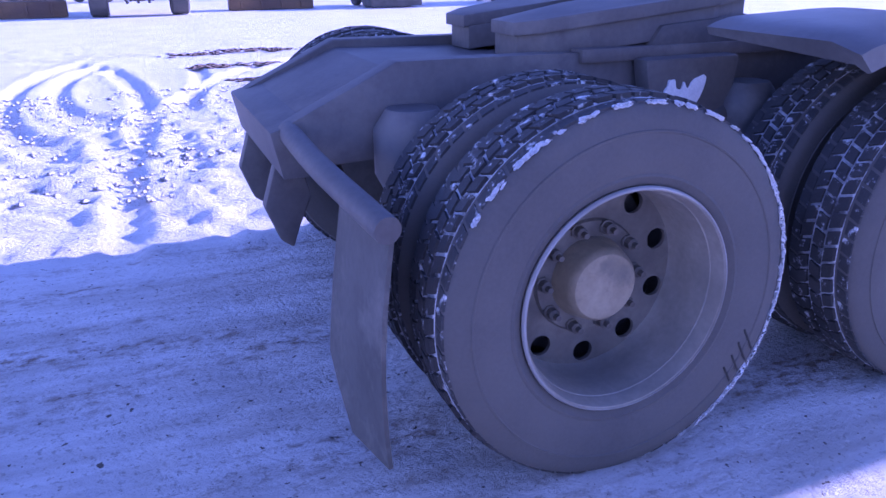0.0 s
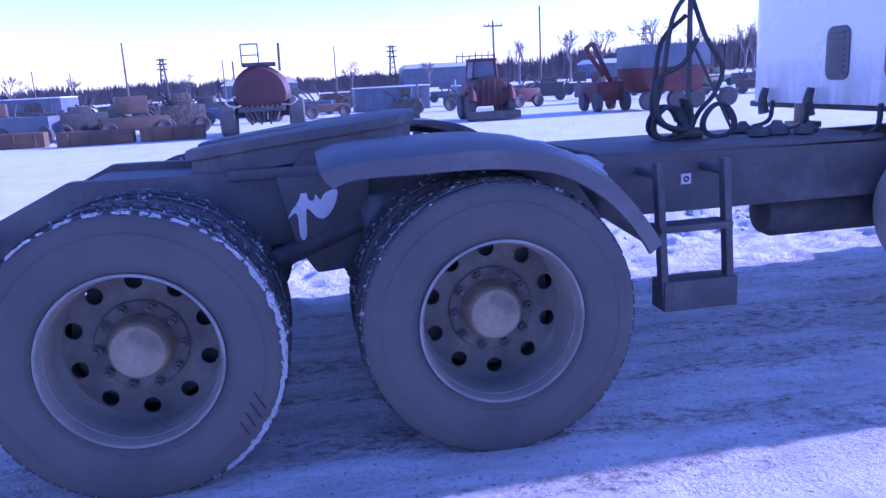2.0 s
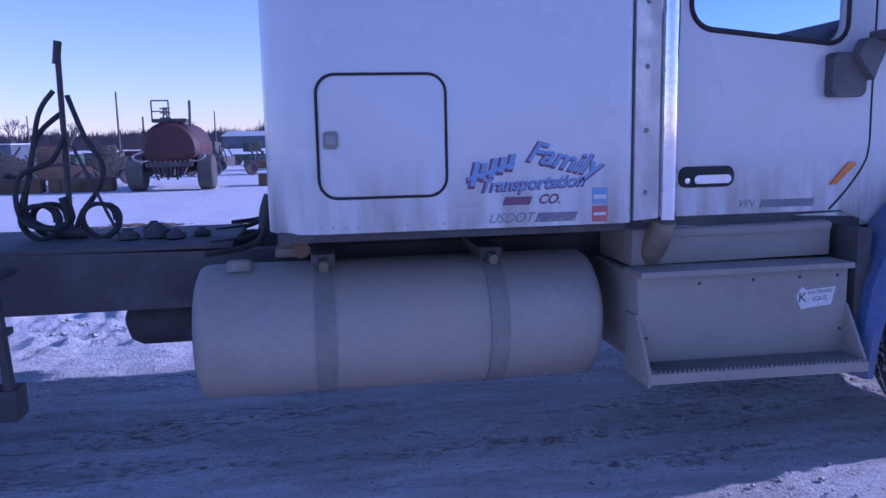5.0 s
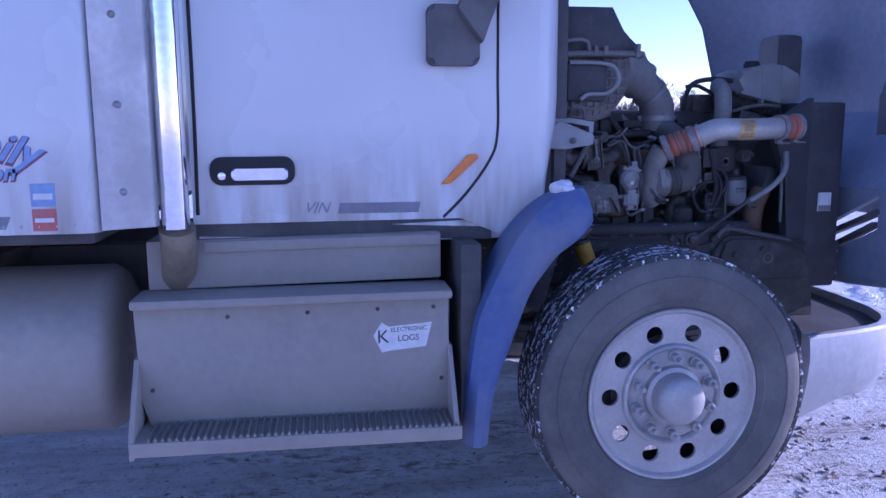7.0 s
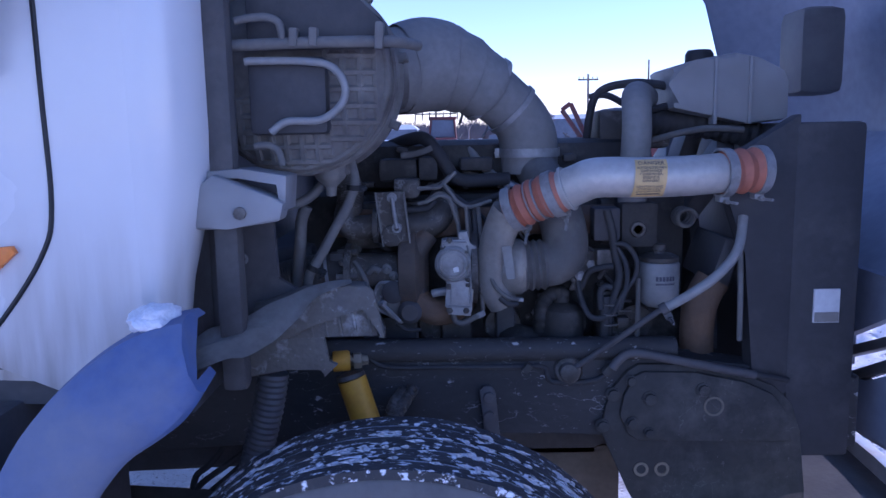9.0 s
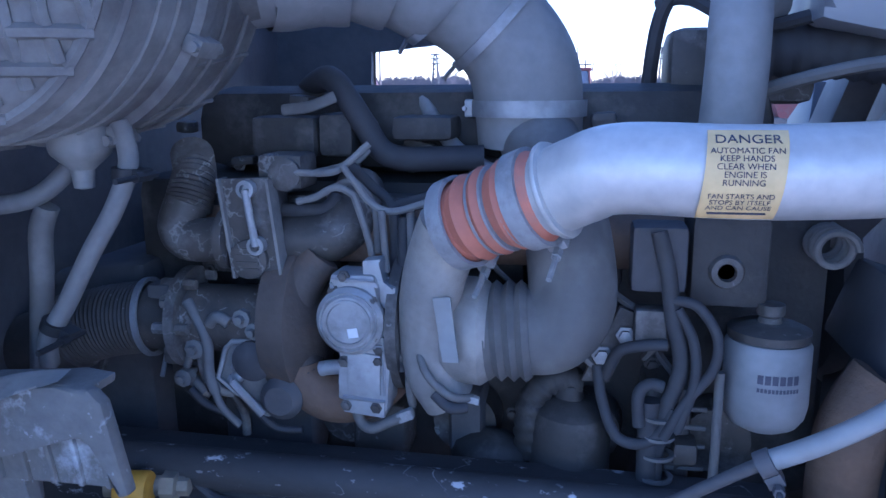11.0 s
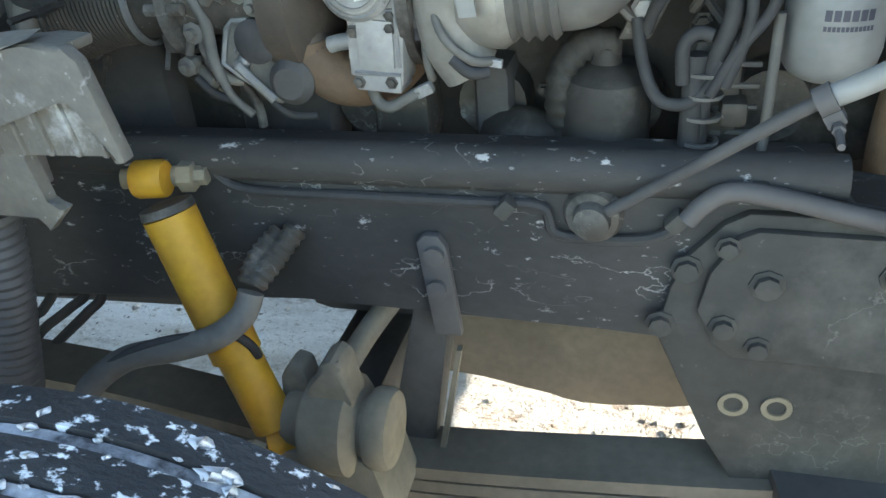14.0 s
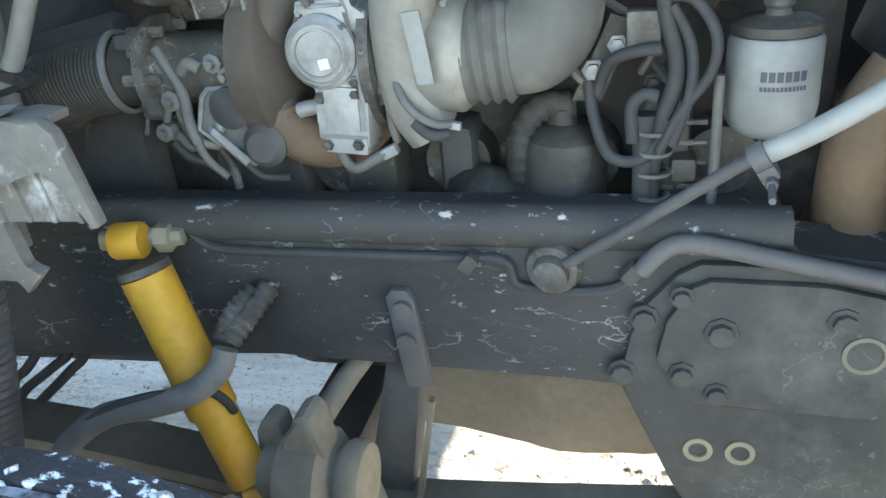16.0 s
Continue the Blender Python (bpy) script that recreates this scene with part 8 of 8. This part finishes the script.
prism(bm, [(7.072, 0.882), (7.082, 0.892), (7.100, 0.892), (7.110, 0.876), (7.122, 0.745), (7.086, 0.745)], -0.502, -0.488, bevel=0.003)
brk = part("rail_bracket", bm, M_frame, truck)
for z in (0.866, 0.818):
    bm = B()
    lathe(bm, [(0.013, 0), (0.013, -0.010), (0.005, -0.011)], 10, (7.095, -0.50, z))
    finish("bracket_bolt", bm, M_frame, brk)
bm = B()
pl_ = [(7.362, 0.775), (7.375, 0.842), (7.392, 0.885), (7.425, 0.925), (7.450, 0.940), (7.58, 0.938), (7.70, 0.912), (7.775, 0.880), (7.815, 0.838), (7.838, 0.77), (7.855, 0.62), (7.86, 0.48), (7.50, 0.50), (7.43, 0.62)]
prism(bm, pl_, -0.500, -0.484, bevel=0.003)
gusset = part("front_gusset", bm, M_dust, truck, "dusty steel gusset plate with bolts")
bm = B()
prism(bm, [(7.405, 0.82), (7.415, 0.87), (7.44, 0.915), (7.46, 0.925), (7.58, 0.922), (7.70, 0.896), (7.765, 0.866), (7.80, 0.82), (7.815, 0.748), (7.62, 0.752), (7.45, 0.755), (7.425, 0.775)], -0.512, -0.498, bevel=0.004)
finish("gusset_pad", bm, M_dust, gusset)
for x, z, r, y in ((7.39, 0.868, 0.013, -0.500), (7.366, 0.79, 0.013, -0.500), (7.435, 0.80, 0.012, -0.512), (7.475, 0.86, 0.014, -0.512), (7.475, 0.775, 0.011, -0.512), (7.60, 0.88, 0.013, -0.512), (7.43, 0.905, 0.010, -0.512)):
    bm = B()
    lathe(bm, [(r * 1.4, 0), (r * 1.4, -0.003), (r, -0.004), (r, -0.012), (r * 0.4, -0.013)], 8, (x, y, z))
    finish("gusset_bolt", bm, M_dust, gusset)
for x in (7.460, 7.510):
    bm = B()
    lathe(bm, [(0.018, 0.003), (0.018, -0.003), (0.0115, -0.003), (0.0105, 0.004), (0.002, 0.004)], 26, (x, -0.500, 0.678))
    finish("plate_hole", bm, M_hub, gusset)
bm = B()
lathe(bm, [(0.024, 0.003), (0.024, -0.003), (0.019, -0.003), (0.017, 0.004), (0.002, 0.004)], 26, (7.626, -0.512, 0.839))
finish("plate_hole", bm, M_mud, gusset)
bm = B()
tube(bm, [(6.80, -0.492, 0.985), (6.82, -0.493, 0.955), (6.86, -0.494, 0.940), (7.0, -0.494, 0.938), (7.15, -0.494, 0.937), (7.225, -0.494, 0.935), (7.245, -0.494, 0.90), (7.33, -0.495, 0.898), (7.37, -0.50, 0.915), (7.39, -0.505, 0.945), (7.42, -0.508, 0.968), (7.46, -0.51, 0.966), (7.53, -0.51, 0.952), (7.60, -0.51, 0.935), (7.80, -0.51, 0.90)], 0.0065, 8)
part("brake_line", bm, M_black_hose, truck)
bm = B()
tube(bm, [(7.385, -0.512, 0.935), (7.40, -0.512, 0.955), (7.425, -0.514, 0.972), (7.47, -0.514, 0.968), (7.55, -0.514, 0.95), (7.72, -0.514, 0.915)], 0.011, 10)
part("corrugated_loom", bm, M_frame, truck)
for x, z in ((7.375, 0.928), (7.455, 0.968), (7.185, 0.936)):
    bm = B()
    obox(bm, (x, -0.502, z), (0.018, 0.022, 0.024), (0, 40 if x < 7.4 else 0, 0), 0.004)
    part("line_clip", bm, M_dust, truck)
bm = B()
lathe(bm, [(0.02, 0.0), (0.036, 0.003), (0.040, 0.012), (0.040, 0.026), (0.046, 0.034), (0.064, 0.040), (0.068, 0.050), (0.068, 0.098), (0.060, 0.106), (0.042, 0.112), (0.042, 0.118), (0.052, 0.122), (0.055, 0.128), (0.055, 0.144), (0.050, 0.152), (0.03, 0.156), (0.004, 0.156)], 40, m=Matrix.Translation((6.890, -0.575, 0.640)) @ Matrix.Rotation(radians(-90), 4, "Z"))
knuckle = part("steering_knuckle", bm, M_mud, truck, "dusty knuckle stack beside the shock")
bm = B()
prism(bm, [(6.915, 0.66), (6.945, 0.718), (6.962, 0.755), (6.978, 0.764), (6.992, 0.752), (6.998, 0.70), (7.0, 0.66)], -0.60, -0.55, bevel=0.010)
finish("knuckle_lug", bm, M_mud, knuckle)
bm = B()
prism(bm, [(6.872, 0.60), (6.884, 0.70), (6.900, 0.722), (6.920, 0.716), (6.930, 0.66), (6.93, 0.60)], -0.565, -0.525, bevel=0.008)
finish("knuckle_lug", bm, M_mud, knuckle)
bm = B()
prism(bm, [(6.86, 0.50), (6.885, 0.62), (7.02, 0.62), (7.045, 0.50)], -0.62, -0.50, bevel=0.012)
finish("knuckle_foot", bm, M_mud, knuckle)
bm = B()
tube(bm, [(6.965, -0.535, 0.70), (6.985, -0.47, 0.725), (7.03, -0.40, 0.775), (7.06, -0.36, 0.82)], 0.0165, 14)
finish("track_arm", bm, M_mud, knuckle)
bm = B()
prism(bm, [(6.975, 0.47), (7.05, 0.775), (7.10, 0.775), (7.05, 0.47)], -0.46, -0.40, bevel=0.004)
part("spring_shackle", bm, M_dark, truck)
bm = B()
prism(bm, [(7.065, 0.50), (7.105, 0.700), (7.112, 0.700), (7.074, 0.50)], -0.475, -0.462)
part("shackle_edge", bm, M_mud, truck)
bm = B()
prism(bm, [(6.97, 0.62), (7.47, 0.62), (7.47, 0.43), (7.40, 0.415), (7.30, 0.415), (7.26, 0.405), (7.22, 0.412), (7.16, 0.435), (7.08, 0.445), (6.97, 0.45)], -0.22, -0.19, bevel=0.006)
part("front_crossmember", bm, M_mud, truck, "mud-brown front crossmember")
bm = B()
box(bm, (7.35, -0.35, 0.72), (7.50, 0.35, 0.86), 0.02)
part("crossmember", bm, M_frame, truck)

# ---- the yard behind ----
def wheel_at(bm, x, y, z, r, w):
    lathe(bm, [(r * 0.45, 0.02), (r * 0.55, 0.0), (r * 0.92, 0.0), (r, 0.04), (r, w - 0.04), (r * 0.92, w), (r * 0.45, w - 0.02)], 24, (x, y, z))


def tanker():
    t = root("tank_spreader", "maroon tank trailer on big tyres, seen from behind", "trailer", at=(-0.55, 20.4, 0))
    bm = B()
    lathe(bm, [(0.2, 0.0), (0.74, 0.06), (0.86, 0.2), (0.86, 3.2), (0.74, 3.4), (0.2, 3.5)], 40, (0, 0, 1.24))
    part("tank", bm, M_darkred, t)
    for s in (-1, 1):
        bm = B()
        m = Matrix.Translation((s * 1.03 - 0.24, 0.3, 0.54)) @ Matrix.Rotation(radians(-90), 4, "Z")
        lathe(bm, [(0.2, 0.03), (0.28, 0.0), (0.48, 0.0), (0.54, 0.05), (0.54, 0.43), (0.48, 0.48), (0.2, 0.45)], 28, m=m)
        part("wheel", bm, M_rubber, t)
        bm = B()
        tube(bm, [(s * 0.75, -0.1, 1.2), (s * 1.05, -0.2, 1.05), (s * 0.85, -0.25, 0.9), (s * 0.6, -0.2, 0.92)], 0.03, 8)
        part("rail", bm, M_alu, t)
    bm = B()
    box(bm, (-0.8, 0.3, 0.55), (0.8, 1.4, 0.85), 0.05)
    for k in range(9):
        x = -0.6 + 0.15 * k
        rod(bm, (x, -0.05, 0.9), (x * 0.6 + 0.05, -0.3, 0.35 + 0.06 * (k % 3)), 0.035, 8)
    box(bm, (-0.7, -0.2, 0.72), (0.7, 0.0, 0.86), 0.02)
    part("rear_frame", bm, M_dark, t)
    bm = B()
    box(bm, (-0.5, 0.2, 2.07), (0.5, 1.2, 2.18), 0.02)
    for x in (-0.48, 0.02):
        rod(bm, (x, 0.2, 2.1), (x, 0.2, 2.72), 0.022, 8)
    rod(bm, (-0.48, 0.2, 2.72), (0.02, 0.2, 2.72), 0.022, 8)
    rod(bm, (-0.48, 0.2, 2.4), (0.02, 0.2, 2.4), 0.018, 8)
    rod(bm, (0.62, 0.2, 1.9), (0.64, 0.2, 2.72), 0.04, 8)
    rod(bm, (-0.75, 0.2, 1.7), (-0.75, 0.2, 2.25), 0.025, 8)
    part("top_rail", bm, M_dark, t)


def red_loader(x, y):
    t = root("red_loader", "red wheeled loader with black tyres", "loader", at=(x, y, 0))
    bm = B()
    prism(bm, [(-0.50, 0.45), (0.50, 0.45), (0.56, 0.75), (0.50, 1.22), (0.32, 1.36), (-0.32, 1.36), (-0.50, 1.22), (-0.56, 0.75)], -0.1, 2.2, bevel=0.04)
    part("body", bm, M_red, t)
    for sx in (-0.66, 0.66):
        bm = B()
        tube(bm, [(sx, -0.35, 0.62), (sx, -0.25, 0.90), (sx, 0.05, 1.02), (sx, 0.40, 0.92), (sx, 0.55, 0.7)], 0.13, 8, 4)
        part("mudguard", bm, M_red, t)
    bm = B()
    prism(bm, [(-0.46, 1.36), (0.40, 1.36), (0.34, 1.92), (-0.38, 1.92)], 0.5, 1.5, bevel=0.05)
    part("cab_window", bm, M_slate, t)
    for sx in (-0.45, 0.38):
        for yy in (0.48, 1.5):
            bm = B()
            rod(bm, (sx, yy, 1.34), (sx * 0.86, yy, 1.94), 0.035, 6)
            part("cab_post", bm, M_red, t)
    bm = B()
    box(bm, (-0.44, 0.42, 1.91), (0.40, 1.58, 2.0), 0.04)
    part("cab_roof", bm, M_red, t)
    for sx in (-0.78, 0.55):
        for yy in (0.1, 1.4):
            bm = B()
            m = Matrix.Translation((sx, yy, 0.42)) @ Matrix.Rotation(radians(-90), 4, "Z")
            lathe(bm, [(0.15, 0.02), (0.22, 0), (0.38, 0), (0.42, 0.04), (0.42, 0.22), (0.15, 0.24)], 24, m=m)
            part("wheel", bm, M_rubber, t)
    bm = B()
    box(bm, (-0.8, -0.7, 0.05), (0.85, -0.2, 0.30), 0.03)
    part("blade", bm, M_dark, t)
    for k in range(6):
        bm = B()
        rod(bm, (-0.5 + 0.2 * k, -0.1, 0.4 + 0.1 * (k % 3)), (-0.45 + 0.19 * k, -0.25, 1.2 + 0.1 * (k % 2)), 0.03, 6)
        part("arm", bm, M_dark, t)
    bm = B()
    for k in range(7):
        rod(bm, (-0.9 + 0.22 * k, 0.9, 1.9), (-0.88 + 0.22 * k, 0.9, 2.15 + 0.1 * (k % 2)), 0.02, 6)
    rod(bm, (-0.9, 0.9, 2.1), (0.4, 0.9, 2.1), 0.02, 6)
    part("roof_rack", bm, M_dark, t)


def boom_lift(x, y):
    t = root("boom_lift", "red machine with a raised folding boom", "lift", at=(x, y, 0))
    bm = B()
    box(bm, (-0.5, 0, 0.35), (0.5, 1.6, 1.0), 0.08)
    part("body", bm, M_red, t)
    bm = B()
    for a, b in (((0.2, 0.5, 1.0), (-0.45, 0.5, 2.35)), ((-0.45, 0.5, 2.35), (-0.72, 0.5, 2.15)), ((-0.72, 0.5, 2.15), (-0.05, 0.5, 1.2))):
        d = Vector(b) - Vector(a)
        ang = math.degrees(math.atan2(d.x, d.z))
        obox(bm, (Vector(a) + Vector(b)) / 2, (0.14, 0.14, d.length), (0, ang, 0), 0.02)
    part("boom", bm, M_red, t)
    for sx in (-0.6, 0.42):
        for yy in (0.0, 1.3):
            bm = B()
            m = Matrix.Translation((sx, yy, 0.32)) @ Matrix.Rotation(radians(-90), 4, "Z")
            lathe(bm, [(0.1, 0.02), (0.28, 0), (0.32, 0.04), (0.32, 0.2), (0.1, 0.22)], 20, m=m)
            part("wheel", bm, M_rubber, t)


def grain_cart(x, y):
    t = root("grain_cart", "red hopper cart with grey top on wheels", "trailer", at=(x, y, 0))
    bm = B()
    prism(bm, [(-0.9, 0.6), (0.9, 0.6), (1.25, 1.4), (-1.25, 1.4)], 0, 2.0, bevel=0.03)
    part("hopper", bm, M_red, t)
    bm = B()
    box(bm, (-1.25, 0.0, 1.41), (1.25, 2.0, 2.15), 0.03)
    part("hopper_top", bm, M_slate, t)
    for sx in (-0.9, 0.1, 0.8, 2.0):
        bm = B()
        wheel_at(bm, sx, 0.0, 0.32, 0.32, 0.25)
        part("wheel", bm, M_rubber, t)
    bm = B()
    rod(bm, (1.2, 0.5, 0.6), (2.6, 0.5, 0.5), 0.06)
    part("drawbar", bm, M_dark, t)


def bin_box(name, x, y, w, h, d, material, label, category, cap=True):
    t = root(name, label, category, at=(x, y, 0))
    bm = B()
    box(bm, (0, 0, 0.0), (w, d, h), 0.03)
    part("body", bm, material, t)
    for k in range(int(w / 0.6)):
        bm = B()
        box(bm, (0.3 + 0.6 * k, -0.04, 0.05), (0.36 + 0.6 * k, 0.02, h - 0.05), 0.01)
        part("rib", bm, material, t)
    if cap:
        bm = B()
        box(bm, (-0.03, -0.05, h), (w + 0.03, d, h + 0.05), 0.02)
        part("snow_cap", bm, M_crust, t)


def implement(x, y, seed, material):
    r = random.Random(seed)
    t = root("farm_implement", "small parked farm implement on snow", "implement", "implements in rows", at=(x, y, 0), turn=r.uniform(-20, 20))
    bm = B()
    L = r.uniform(1.0, 2.4)
    box(bm, (-L / 2, 0, 0.25), (L / 2, r.uniform(0.6, 1.4), r.uniform(0.6, 1.0)), 0.05)
    if r.random() < 0.5:
        box(bm, (-L / 4, 0.1, 0.8), (L / 5, 0.8, r.uniform(1.1, 1.5)), 0.05)
    part("body", bm, material, t)
    for k in range(r.randint(2, 4)):
        bm = B()
        xa = r.uniform(-L / 2, L / 2)
        tube(bm, [(xa, 0.2, 0.3), (xa + r.uniform(-0.3, 0.3), 0.25, 0.7), (xa + r.uniform(-0.6, 0.6), 0.3, r.uniform(0.8, 1.5))], 0.04, 6, 3)
        part("arm", bm, M_dark, t)
    for sx in (-0.4, 0.4):
        bm = B()
        wheel_at(bm, sx * L, -0.05, 0.28, 0.28, 0.18)
        part("wheel", bm, M_rubber, t)


def pole(x, y, h, arm=0.0, r0=0.14):
    t = root("utility_pole", "weathered wooden utility pole", "pole", "utility poles", at=(x, y, 0))
    bm = B()
    tube(bm, [(0, 0, 0), (0, 0, h)], (r0, r0 * 0.7), 10, 1)
    part("pole", bm, M_wood, t)
    if arm:
        bm = B()
        box(bm, (-arm, -0.06, h - 0.6), (arm, 0.06, h - 0.45), 0.01)
        for k in (-0.9, -0.45, 0.45, 0.9):
            rod(bm, (arm * k, 0, h - 0.45), (arm * k, 0, h - 0.25), 0.04, 6)
        part("crossarm", bm, M_wood, t)


def pylon(x, y, h):
    t = root("lattice_tower", "distant steel lattice power tower", "tower", "power towers", at=(x, y, 0))
    bm = B()
    for sx, sy in ((-1, -1), (1, -1), (1, 1), (-1, 1)):
        rod(bm, (sx * h * 0.09, sy * h * 0.09, 0), (sx * 0.25, sy * 0.25, h), 0.12, 5)
    for k in range(9):
        f0, f1 = k / 9, (k + 1) / 9
        w0, w1 = h * 0.09 * (1 - f0) + 0.25 * f0, h * 0.09 * (1 - f1) + 0.25 * f1
        rod(bm, (-w0, -w0, h * f0), (w1, -w1, h * f1), 0.08, 4)
        rod(bm, (w0, -w0, h * f0), (-w1, -w1, h * f1), 0.08, 4)
    part("lattice", bm, M_dark, t)
    bm = B()
    for f in (0.75, 0.87, 0.97):
        rod(bm, (-h * 0.12, 0, h * f), (h * 0.12, 0, h * f), 0.14, 5)
    part("crossarm", bm, M_dark, t)


def bare_tree(name="bare_tree", seed=1, h=7.0):
    r = random.Random(seed)
    t = root(name, "leafless winter tree in the distance", "tree", "bare trees")
    bm = B()
    tips = []

    def grow(p, d, length, rad, level):
        q = p + d * length
        tube(bm, [p, q], (rad, rad * 0.62), 5, 1)
        if level == 0:
            tips.append((q, d))
            return
        for k in range(3 if level > 1 else 4):
            ax = d.orthogonal().normalized()
            ax.rotate(Matrix.Rotation(r.uniform(0, 6.28), 3, d))
            nd_ = (d + ax * r.uniform(0.35, 0.85) + Vector((0, 0, 0.12))).normalized()
            grow(p.lerp(q, r.uniform(0.55, 1.0)), nd_, length * r.uniform(0.55, 0.8), rad * 0.6, level - 1)
    grow(Vector((0, 0, 0)), Vector((0.03, 0, 1)), h * 0.33, h * 0.022, 4)
    part("trunk", bm, M_bark, t)
    bm = B()
    for q, d in tips:
        for k in range(5):
            e = q + (d + Vector((r.uniform(-1, 1), r.uniform(-1, 1), r.uniform(-0.3, 1))) * 0.8).normalized() * h * r.uniform(0.04, 0.10)
            sd = Vector((0.012 * h / 6, 0, 0))
            bm.faces.new([bm.verts.new(v) for v in (q - sd, q + sd, e)])
    part("crown", bm, M_bark, t, smooth=False)
    return t


tanker()
red_loader(6.75, 21.2)
boom_lift(11.2, 21.8)
grain_cart(13.0, 20.6)
bin_box("dumpster", 3.3, 35.5, 3.8, 1.15, 2.2, M_slate, "long slate-blue container with snow on top", "container")
bin_box("dumpster", 8.8, 36.5, 2.2, 1.0, 2.2, M_slate, "slate-blue container with snow on top", "container")
bin_box("steel_beam", 1.95, 21.6, 2.5, 0.36, 0.5, M_ochre, "ochre steel beam lying on snow", "beam", False)
bin_box("steel_beam", -6.7, 21.0, 2.2, 0.42, 0.5, M_ochre, "ochre steel blade lying on snow", "beam", False)
bin_box("steel_beam", -4.3, 21.0, 1.9, 0.42, 0.5, M_ochre, "ochre steel blade lying on snow", "beam", False)
bin_box("steel_beam", -9.6, 21.6, 2.4, 0.45, 0.5, M_ochre, "ochre steel blade lying on snow", "beam", False)
bin_box("shed", -15.5, 35.5, 5.0, 1.5, 3.0, M_slate, "low dark shed with a pale end", "shed")
mats = [M_dark, M_frame, M_slate, M_dark, M_brown, M_engine, M_dark, M_darkred, M_frame, M_engine, M_green, M_brown]
rr_ = random.Random(77)
k_ = 0
for row, (yy, n_) in enumerate(((24.5, 6), (30, 22), (36, 24), (44, 26))):
    for i in range(n_):
        xx = -26 + i * (60 / n_) + rr_.uniform(-0.6, 0.6) + row
        if row == 0:
            xx = -12 + i * 1.7 + rr_.uniform(-0.3, 0.3)
        if yy < 40 and 2 < xx < 11.5 and row in (2,):
            continue
        implement(xx, yy + rr_.uniform(-0.8, 0.8), 100 + k_, mats[k_ % len(mats)])
        k_ += 1
pole(-19.5, 94, 7.6)
pole(30.2, 90, 9.6)
pole(20.5, 75, 7.0, 1.0)
for x, y, h in ((-8.5, 96, 5.2), (-31, 98, 5.0), (5.0, 92, 6.0), (-27, 99, 4.6)):
    pole(x, y, h, 0.0, 0.1)
pylon(-26, 160, 8.5)
pylon(20, 160, 9)
pylon(90, 190, 12)
# winter treeline: woods too far and dense to count
r_ = random.Random(4)
tv, tf = [], []
for i in range(60000):
    x = r_.uniform(-190, 230)
    base = 4.0 + 1.6 * noise.noise(Vector((x * 0.05, 0, 1))) + 1.3 * noise.noise(Vector((x * 0.21, 3, 1)))
    base *= 1.0 + 0.9 * max(0, min(1, (x - 20) / 60))
    y = 175 + r_.uniform(-5, 8)
    h = max(0.5, base * r_.uniform(0.35, 1.25))
    z0 = r_.uniform(0, 0.6) * h
    lean, wd = r_.uniform(-0.5, 0.5), r_.uniform(0.07, 0.20)
    n0 = len(tv)
    tv += [(x - wd, y, z0), (x + wd, y, z0), (x + lean, y, z0 + (h - z0) * r_.uniform(0.5, 1))]
    tf.append((n0, n0 + 1, n0 + 2))
me = bpy.data.meshes.new("treeline")
me.from_pydata(tv, [], tf)
me.materials.append(M_bark)
tagged(new("treeline", me), "hazy belt of bare winter trees on the horizon", "trees", kind="stuff")
for i, (x, y, h) in enumerate(((-48, 140, 8), (-40, 145, 7), (10, 140, 7), (36, 120, 9), (44, 118, 10), (52, 125, 11), (60, 120, 12), (68, 125, 10), (75, 118, 11), (26, 150, 8), (-60, 140, 8), (84, 130, 10), (-20, 150, 6))):
    t_ = bare_tree(seed=30 + i, h=h)
    t_.matrix_world = pose(x, y, 0)
# far bank and low buildings
for x, y, w_, h_ in ((-14, 150, 14, 2.4), (22, 158, 18, 4.0), (60, 150, 22, 3.0)):
    t = root("far_building", "low pale building far off", "building", "far buildings", at=(x, y, 0))
    bm = B()
    box(bm, (0, 0, 0), (w_, 8, h_), 0.05)
    part("wall", bm, M_slate, t)
    bm = B()
    prism(bm, [(-0.3, h_), (w_ + 0.3, h_), (w_ - 1, h_ + 0.9), (1, h_ + 0.9)], -0.3, 8.3)
    part("roof", bm, M_crust, t)
